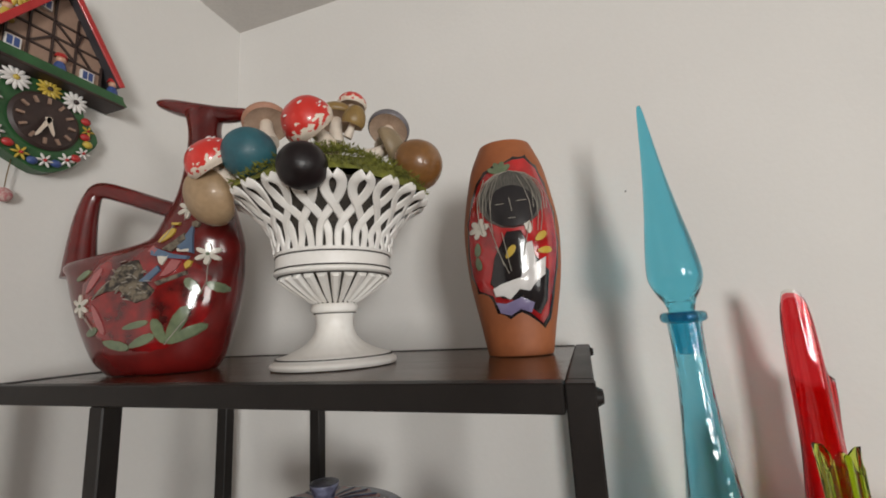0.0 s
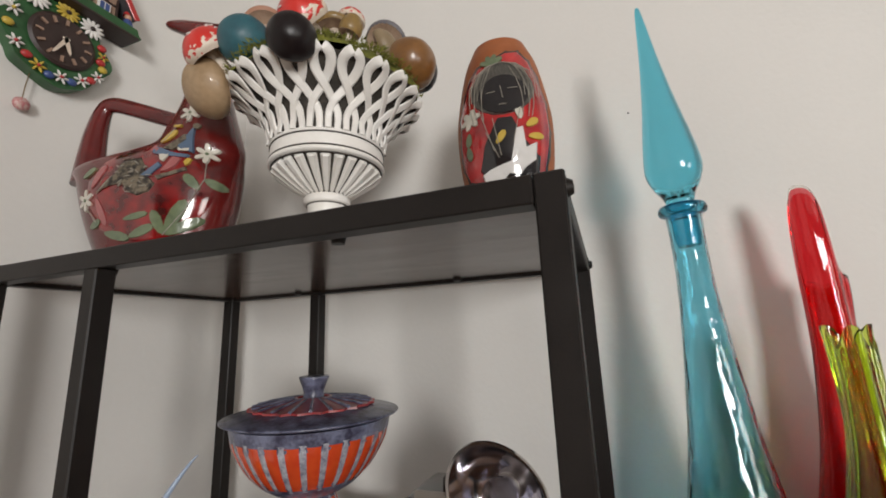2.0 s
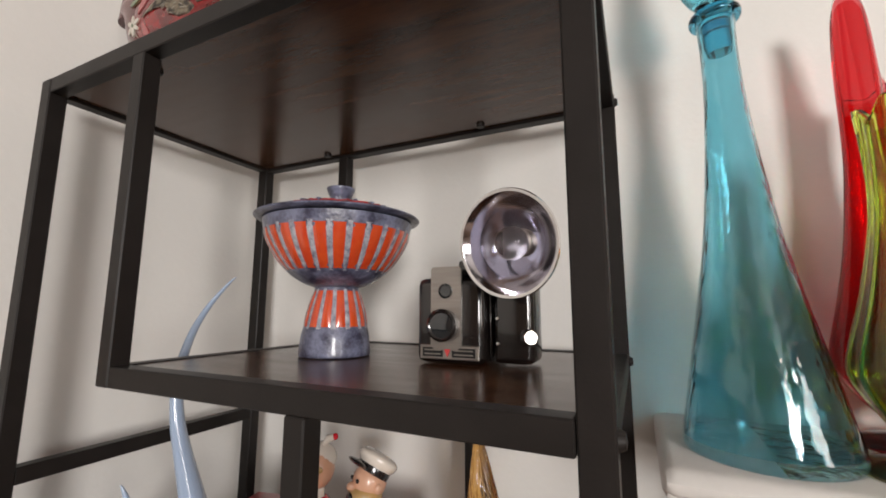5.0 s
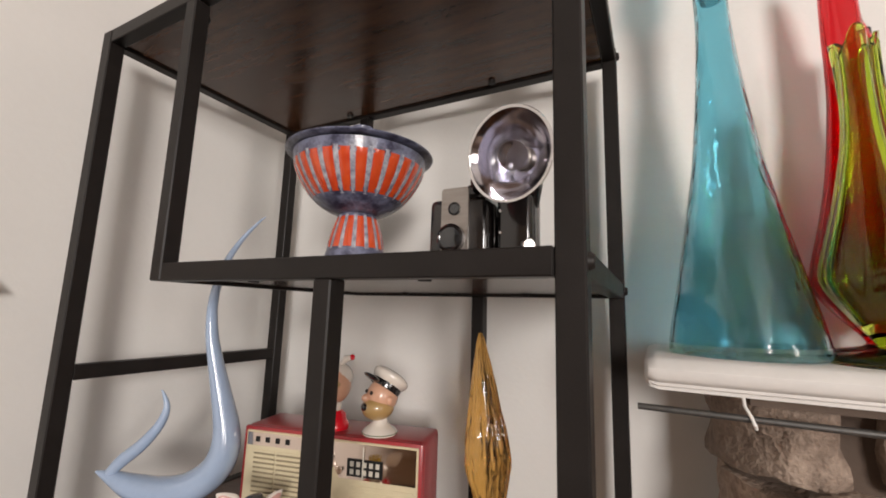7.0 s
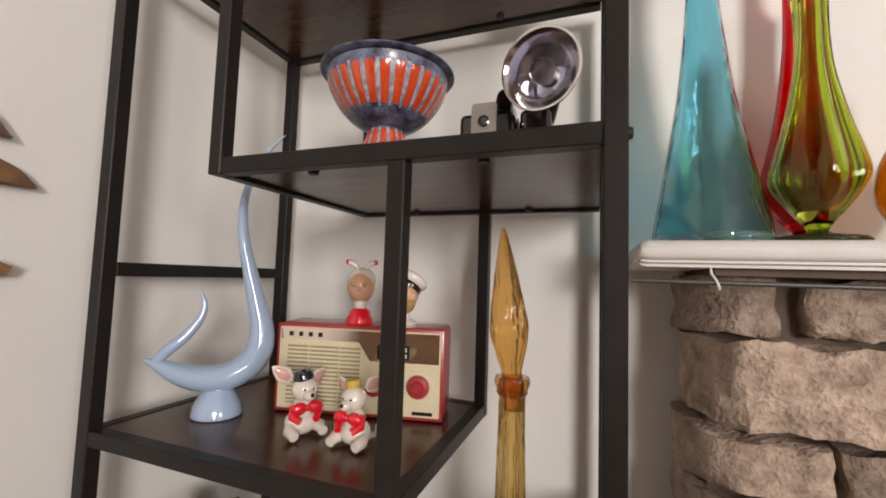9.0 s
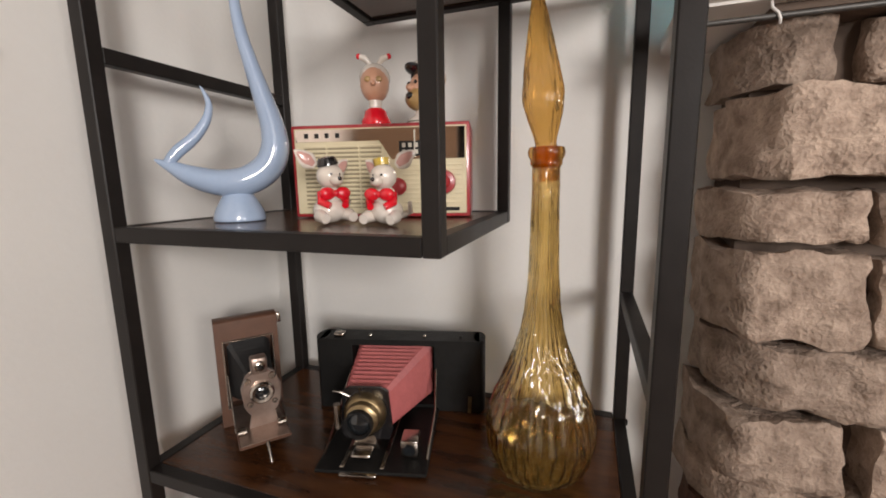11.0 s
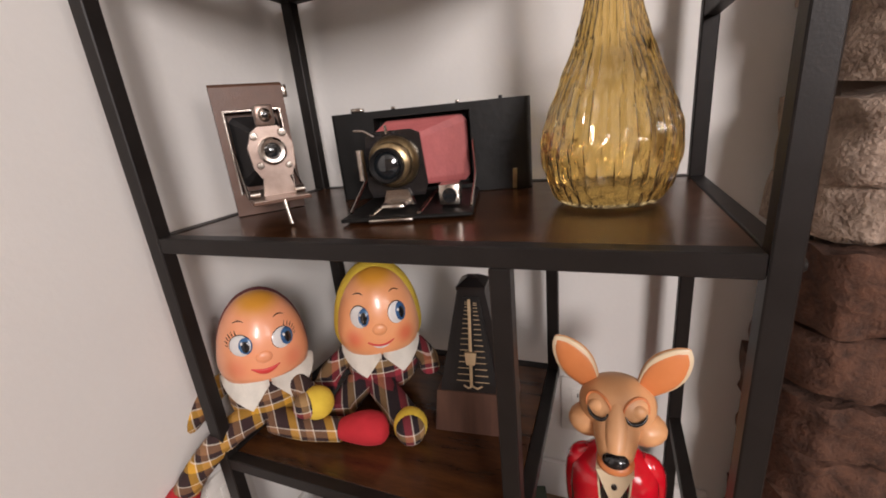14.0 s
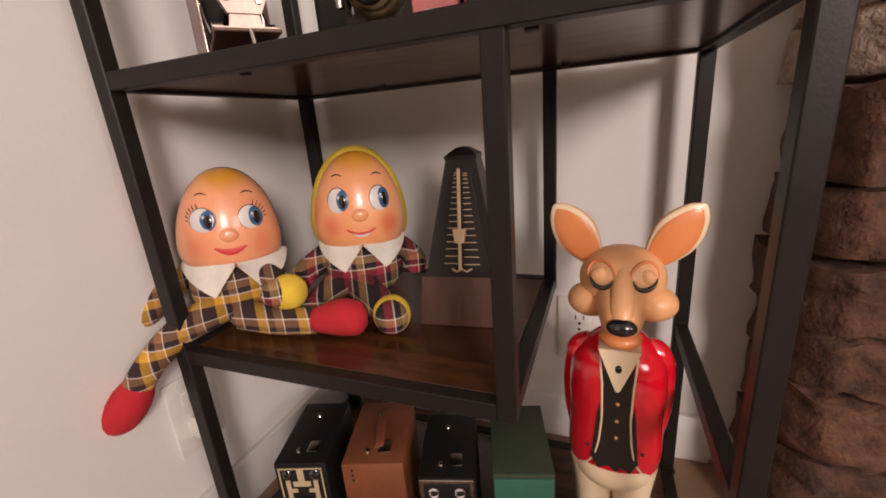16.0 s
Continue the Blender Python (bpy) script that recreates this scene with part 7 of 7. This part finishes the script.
add_ball(bm, 0, 0.0, HZ, 0.046, 0.037, 0.036, mi=0, n=32)
limb(bm, [(0, -0.016, HZ - 0.012), (0, -0.032, HZ - 0.021), (0, -0.046, HZ - 0.029), (0, -0.055, HZ - 0.034), (0, -0.060, HZ - 0.037)], [0.0285, 0.0260, 0.0222, 0.0186, 0.0125], 0)
limb(bm, [(0, -0.020, HZ + 0.019), (0, -0.030, HZ + 0.006), (0, -0.042, HZ - 0.008), (0, -0.054, HZ - 0.021), (0, -0.061, HZ - 0.028)], [0.008, 0.0118, 0.0135, 0.0130, 0.0100], 0)
add_ball(bm, 0, -0.0655, HZ - 0.0285, 0.0150, 0.0100, 0.0092, mi=3, n=18)
add_ball(bm, 0, -0.043, HZ - 0.050, 0.0220, 0.0205, 0.0105, mi=4, n=20)
deer = doll_mesh("deer_figure", bm, [deer_tan, gloss_red, cream_paint, gloss_black, ear_orange, material("pale_muzzle_paint", (0.80, 0.50, 0.29), 0.35, col2=(0.75, 0.44, 0.23), scale=12, fine=90, coat=0.4)], 0.5045, 0.1625, Z6, -1, "glossy painted standing deer figure in a red jacket", "statue", size=1.012)
deer.scale = (0.945, 0.945, 1.0)

# ---- on the left wall: cuckoo clock, ornament, outlets ----
clock_green = material("painted_green_wood", (0.030, 0.115, 0.035), 0.45, col2=(0.018, 0.065, 0.022), scale=40, fine=200, bump=0.1, coat=0.2)
dial_brown = material("dark_brown_wood", (0.045, 0.026, 0.022), 0.5, col2=(0.028, 0.016, 0.014), scale=40, fine=200, bump=0.08)
house_tan = material("tan_plaster_paint", (0.34, 0.22, 0.16), 0.6, scale=40, fine=200, bump=0.06)
roof_dark = material("dark_roof", (0.055, 0.052, 0.058), 0.6, scale=40, fine=200, bump=0.1)
painted_red = material("painted_red", (0.48, 0.03, 0.03), 0.45, scale=40, coat=0.2)
painted_yellow = material("painted_yellow", (0.58, 0.42, 0.06), 0.45, scale=40, coat=0.2)
painted_blue = material("painted_blue", (0.05, 0.09, 0.26), 0.45, scale=40, coat=0.2)
clock = new("cuckoo_clock")
clock.matrix_world = Matrix.Translation((XL, 0.0447, 1.9057)) @ pose(0, 0, 0, 0, 0, 90) @ Matrix.Scale(0.935, 4)
tagged(clock, "painted wooden cuckoo clock with flowers and a chalet roof", "clock")
# local x runs along the wall away from the room's front, local y into the wall, local z up
body = [(0.062 * math.cos(a) * (1 + 0.10 * math.cos(6 * a)), -0.004 + 0.064 * math.sin(a) * (1 + 0.06 * math.cos(5 * a + 1))) for a in (2 * math.pi * i / 48 for i in range(48))]
part("back_board", prism(body, -0.022, -0.001), clock_green, clock, "scalloped green painted board")
part("dial", lathe([(0, 0.0), (0.037, 0.0), (0.040, 0.003), (0.036, 0.006), (0.022, 0.005), (0, 0.005)], 40, m=pose(0.002, -0.022, -0.001, 90, 0, 0)), dial_brown, clock, "dark brown wooden dial")
for k in range(12):
    a = 2 * math.pi * k / 12
    part("hour_mark", box(-0.0016, -0.0305, 0.0245, 0.0016, -0.0275, 0.0330), house_tan, clock, smooth=False, m=Matrix.Translation((0.002, 0, -0.001)) @ Matrix.Rotation(a, 4, "Y"))
for a, ln, w in ((25, -0.026, 0.0030), (-20, -0.018, 0.0034)):
    part("pointer", prism([(-w, 0.004), (w, 0.004), (w * 0.5, ln), (0, ln - 0.004), (-w * 0.5, ln)], -0.0335, -0.0320), cream, clock, "carved cream pointer", smooth=False, m=Matrix.Translation((0.002, 0, -0.001)) @ Matrix.Rotation(radians(a), 4, "Y"))


def blossom(x, z, r, n, petal, heart):
    b = bmesh.new()
    for k in range(n):
        a = 2 * math.pi * k / n
        add_ball(b, 0, 0, 0, r * 0.5, 0.0022, r * 0.17, mi=0, n=8, m=Matrix.Translation((x + r * 0.6 * math.cos(a), -0.026, z + r * 0.6 * math.sin(a))) @ Matrix.Rotation(-a, 4, "Y"))
    add_ball(b, x, -0.0275, z, r * 0.24, 0.003, r * 0.24, mi=1, n=10)
    part("carved_flower", b, [petal, heart], clock, "carved and painted flower")


for x, z, r, n, p, h in ((-0.034, 0.044, 0.0155, 12, white_paint, painted_yellow), (0.002, 0.047, 0.0140, 12, painted_yellow, dial_brown), (0.033, 0.043, 0.0150, 12, white_paint, dial_brown),
                         (-0.046, -0.034, 0.0090, 6, white_paint, painted_red), (-0.020, -0.054, 0.0095, 6, painted_yellow, painted_red), (0.006, -0.056, 0.0095, 6, white_paint, painted_red), (0.030, -0.047, 0.0095, 6, white_paint, painted_red), (0.049, -0.030, 0.0085, 6, white_paint, painted_red),
                         (0.052, 0.006, 0.0080, 5, painted_yellow, painted_red), (-0.054, 0.010, 0.0100, 6, white_paint, painted_yellow)):
    blossom(x, z, r, n, p, h)
for x, z, mt in ((-0.033, -0.045, painted_red), (-0.007, -0.060, painted_blue), (0.019, -0.056, painted_blue), (0.041, -0.040, painted_red), (0.054, -0.014, painted_yellow), (0.049, 0.020, painted_red), (-0.056, -0.012, painted_yellow), (0.050, -0.004, painted_red)):
    b = bmesh.new()
    add_ball(b, x, -0.025, z, 0.0065, 0.004, 0.0055, n=10)
    part("painted_berry", b, mt, clock)
part("ledge", prism([(-0.094, 0.058), (0.092, 0.061), (0.087, 0.066), (0.084, 0.074), (-0.088, 0.074)], -0.044, -0.001), clock_green, clock, "green painted wooden ledge", smooth=False)
part("ledge_edge", box(-0.090, -0.0455, 0.056, 0.088, -0.002, 0.0605, bevel=0.001, seg=1), dial_brown, clock, smooth=False)
part("gable", prism([(-0.055, 0.074), (0.060, 0.074), (0.060, 0.112), (0.003, 0.205), (-0.055, 0.112)], -0.030, -0.001), house_tan, clock, "half-timbered gable", smooth=False)


def beam(x0, z0, x1, z1, w=0.0026):
    d = Vector((x1 - x0, 0, z1 - z0))
    b = box(-w / 2, -0.0325, 0, w / 2, -0.0295, d.length)
    part("timber", b, dial_brown, clock, smooth=False, m=Matrix.Translation((x0, 0, z0)) @ Matrix.Rotation(math.atan2(d.x, d.z), 4, "Y"))


for a in ((-0.053, 0.076, -0.053, 0.112), (-0.030, 0.076, -0.030, 0.150), (-0.004, 0.076, -0.004, 0.190), (0.024, 0.076, 0.024, 0.168), (0.058, 0.076, 0.058, 0.112), (-0.053, 0.100, 0.058, 0.100), (-0.050, 0.124, 0.056, 0.124), (-0.035, 0.148, 0.038, 0.148), (-0.030, 0.100, -0.004, 0.124), (0.024, 0.100, -0.004, 0.124), (0.024, 0.124, 0.045, 0.100), (-0.004, 0.148, 0.024, 0.124), (0.030, 0.148, 0.024, 0.124)):
    beam(*a)
for x, z in ((-0.018, 0.160), (-0.045, 0.082), (0.040, 0.082)):
    wdw = part("gable_window", box(x - 0.0085, -0.0345, z - 0.003, x + 0.0085, -0.029, z + 0.013, bevel=0.0005, seg=1), white_paint, clock, "tiny white framed window", smooth=False)
    for i in (0, 1):
        part("pane", box(x - 0.0065 + 0.0072 * i, -0.0350, z - 0.0012, x - 0.0008 + 0.0072 * i, -0.0342, z + 0.0112), painted_blue, wdw, smooth=False)
for s in (-1, 1):
    part("roof", box(-0.002, -0.046, 0.0, 0.004, -0.001, 0.150, bevel=0.001, seg=1), roof_dark, clock, "dark sloping roof", smooth=False, m=Matrix.Translation((0.003 + 0.0765 * s, 0, 0.088)) @ Matrix.Rotation(radians(-33 * s), 4, "Y"))
    part("roof_edge", box(-0.0035, -0.0485, -0.001, 0.0055, -0.0455, 0.151, bevel=0.0008, seg=1), painted_red, clock, "red roof edge", smooth=False, m=Matrix.Translation((0.003 + 0.0765 * s, 0, 0.088)) @ Matrix.Rotation(radians(-33 * s), 4, "Y"))
for x, z, c1_, c2_ in ((0.074, 0.074, painted_blue, painted_red), (0.006, 0.074, painted_blue, painted_red), (-0.055, 0.112, painted_yellow, painted_red)):
    b = bmesh.new()
    add_lathe(b, [(0, 0), (0.0085, 0), (0.0065, 0.010), (0.0035, 0.016), (0, 0.017)], 14, mi=0, m=Matrix.Translation((x, -0.034, z)))
    add_ball(b, x, -0.035, z + 0.018, 0.0060, mi=1, n=12)
    add_lathe(b, [(0.0075, 0), (0.0060, 0.006), (0, 0.0095)], 14, mi=2, m=Matrix.Translation((x, -0.034, z + 0.020)))
    part("carved_peg", b, [c1_, flesh, c2_], clock, "small turned and painted peg")
b = bmesh.new()
for k in range(12):
    a = 2 * math.pi * k / 12
    add_ball(b, 0, 0, 0, 0.009, 0.003, 0.0035, mi=0, n=8, m=Matrix.Translation((-0.052 + 0.010 * math.cos(a), -0.040, 0.150 + 0.010 * math.sin(a))) @ Matrix.Rotation(-a, 4, "Y"))
add_ball(b, -0.052, -0.042, 0.150, 0.006, 0.004, 0.006, mi=1, n=10)
part("carved_flower", b, [painted_yellow, dial_brown], clock, "large carved flower")
part("pendulum_wire", tube([(-0.021, -0.010, -0.062), (-0.023, -0.010, -0.085), (-0.0235, -0.010, -0.102)], 0.0007, 6), brass, clock)
bob = bmesh.new()
add_ball(bob, -0.0235, -0.010, -0.110, 0.0095, 0.0065, 0.0095, n=16)
part("pendulum_bob", bob, material("pink_painted_bob", (0.45, 0.14, 0.16), 0.4, col2=(0.55, 0.40, 0.36), scale=220, fine=400, mix=0.2), clock, "pink flower-painted pendulum bob")
part("hanger", box(-0.01, -0.001, 0.02, 0.01, -0.0002, 0.04), dial_brown, clock, smooth=False)

carved = material("carved_brown_wood", (0.24, 0.13, 0.06), 0.55, col2=(0.12, 0.06, 0.03), scale=30, fine=180, bump=0.1)
orn = new("wall_ornament")
orn.matrix_world = Matrix.Translation((XL, -0.1055, 1.1443)) @ pose(0, 0, 0, 0, 0, 90)
tagged(orn, "carved brown wooden mushroom ornament hung on the wall", "ornament")
for x, z, r, h in ((0.006, 0.098, 0.055, 0.030), (-0.030, 0.150, 0.065, 0.042)):
    part("carved_cap", lathe(smooth_profile([(r * 0.35, 0.004), (r, 0.0), (r * 0.96, 0.006), (r * 0.7, h * 0.65), (r * 0.3, h * 0.95), (0, h)], 3), 28, m=Matrix.Translation((x, -0.012, z)) @ Matrix.Diagonal((1, 0.22, 1, 1))), carved, orn)
    part("carved_stalk", lathe([(0.018, -0.10), (0.022, -0.06), (0.016, 0.0), (0.016, 0.006)], 18, m=Matrix.Translation((x - 0.008, -0.012, z)) @ Matrix.Diagonal((1, 0.5, 1, 1))), cream, orn, "paler carved stalk")
part("ornament_base", prism([(-0.075, -0.004), (0.040, -0.004), (0.046, 0.006), (0.030, 0.014), (-0.075, 0.016)], -0.018, -0.001), carved, orn)

plate_white = material("white_plastic", (0.74, 0.71, 0.66), 0.35, scale=30)


def outlet(m, label):
    e = new("wall_outlet")
    e.matrix_world = m
    tagged(e, label, "outlet", "wall outlets")
    part("cover_plate", box(-0.036, -0.005, -0.058, 0.036, 0.0, 0.058, bevel=0.002), plate_white, e)
    for z in (-0.020, 0.020):
        s = part("socket", box(-0.017, -0.0065, z - 0.014, 0.017, -0.0045, z + 0.014, bevel=0.0015), plate_white, e)
        for x in (-0.0065, 0.0065):
            part("slot", box(x - 0.001, -0.0069, z - 0.001, x + 0.001, -0.0062, z + 0.007), label_black, s, smooth=False)
        part("slot", lathe([(0, 0), (0.0024, 0), (0.0024, 0.0006), (0, 0.0006)], 12, m=pose(0, -0.0063, z - 0.008, 90, 0, 0)), label_black, s)
    part("screw", lathe([(0, 0.001), (0.0022, 0.0008), (0.003, 0)], 12, m=pose(0, -0.005, 0, 90, 0, 0)), chrome, e)
    return e


outlet(Matrix.Translation((0.452, YB, 0.222)), "white double wall outlet behind the deer figure")
side = outlet(Matrix.Translation((XL, 0.0325, 0.2138)) @ pose(0, 0, 0, 0, 0, 90), "white wall outlet with a plug pushed in")
part("plug", box(-0.016, -0.034, -0.036, 0.010, -0.0069, 0.000, bevel=0.004), plate_white, side, "white plug")
for a in (("baseboard_back", XL + 0.0125, YB - 0.012, 0.0, 0.66, YB - 0.0005, 0.085), ("baseboard_left", XL + 0.0005, YF, 0.0, XL + 0.012, YB - 0.0125, 0.085)):
    tagged(part(a[0], box(*a[1:], bevel=0.003), white_paint), "white painted baseboard along the wall", "baseboard", kind="structure")
tagged(part("wall_mark", lathe([(0, -0.0006), (0.0012, -0.0004), (0.0014, 0)], 8, m=pose(0.6732, YB, 1.797, -90, 0, 0)), label_black), "tiny dark nail mark on the wall", "nail")
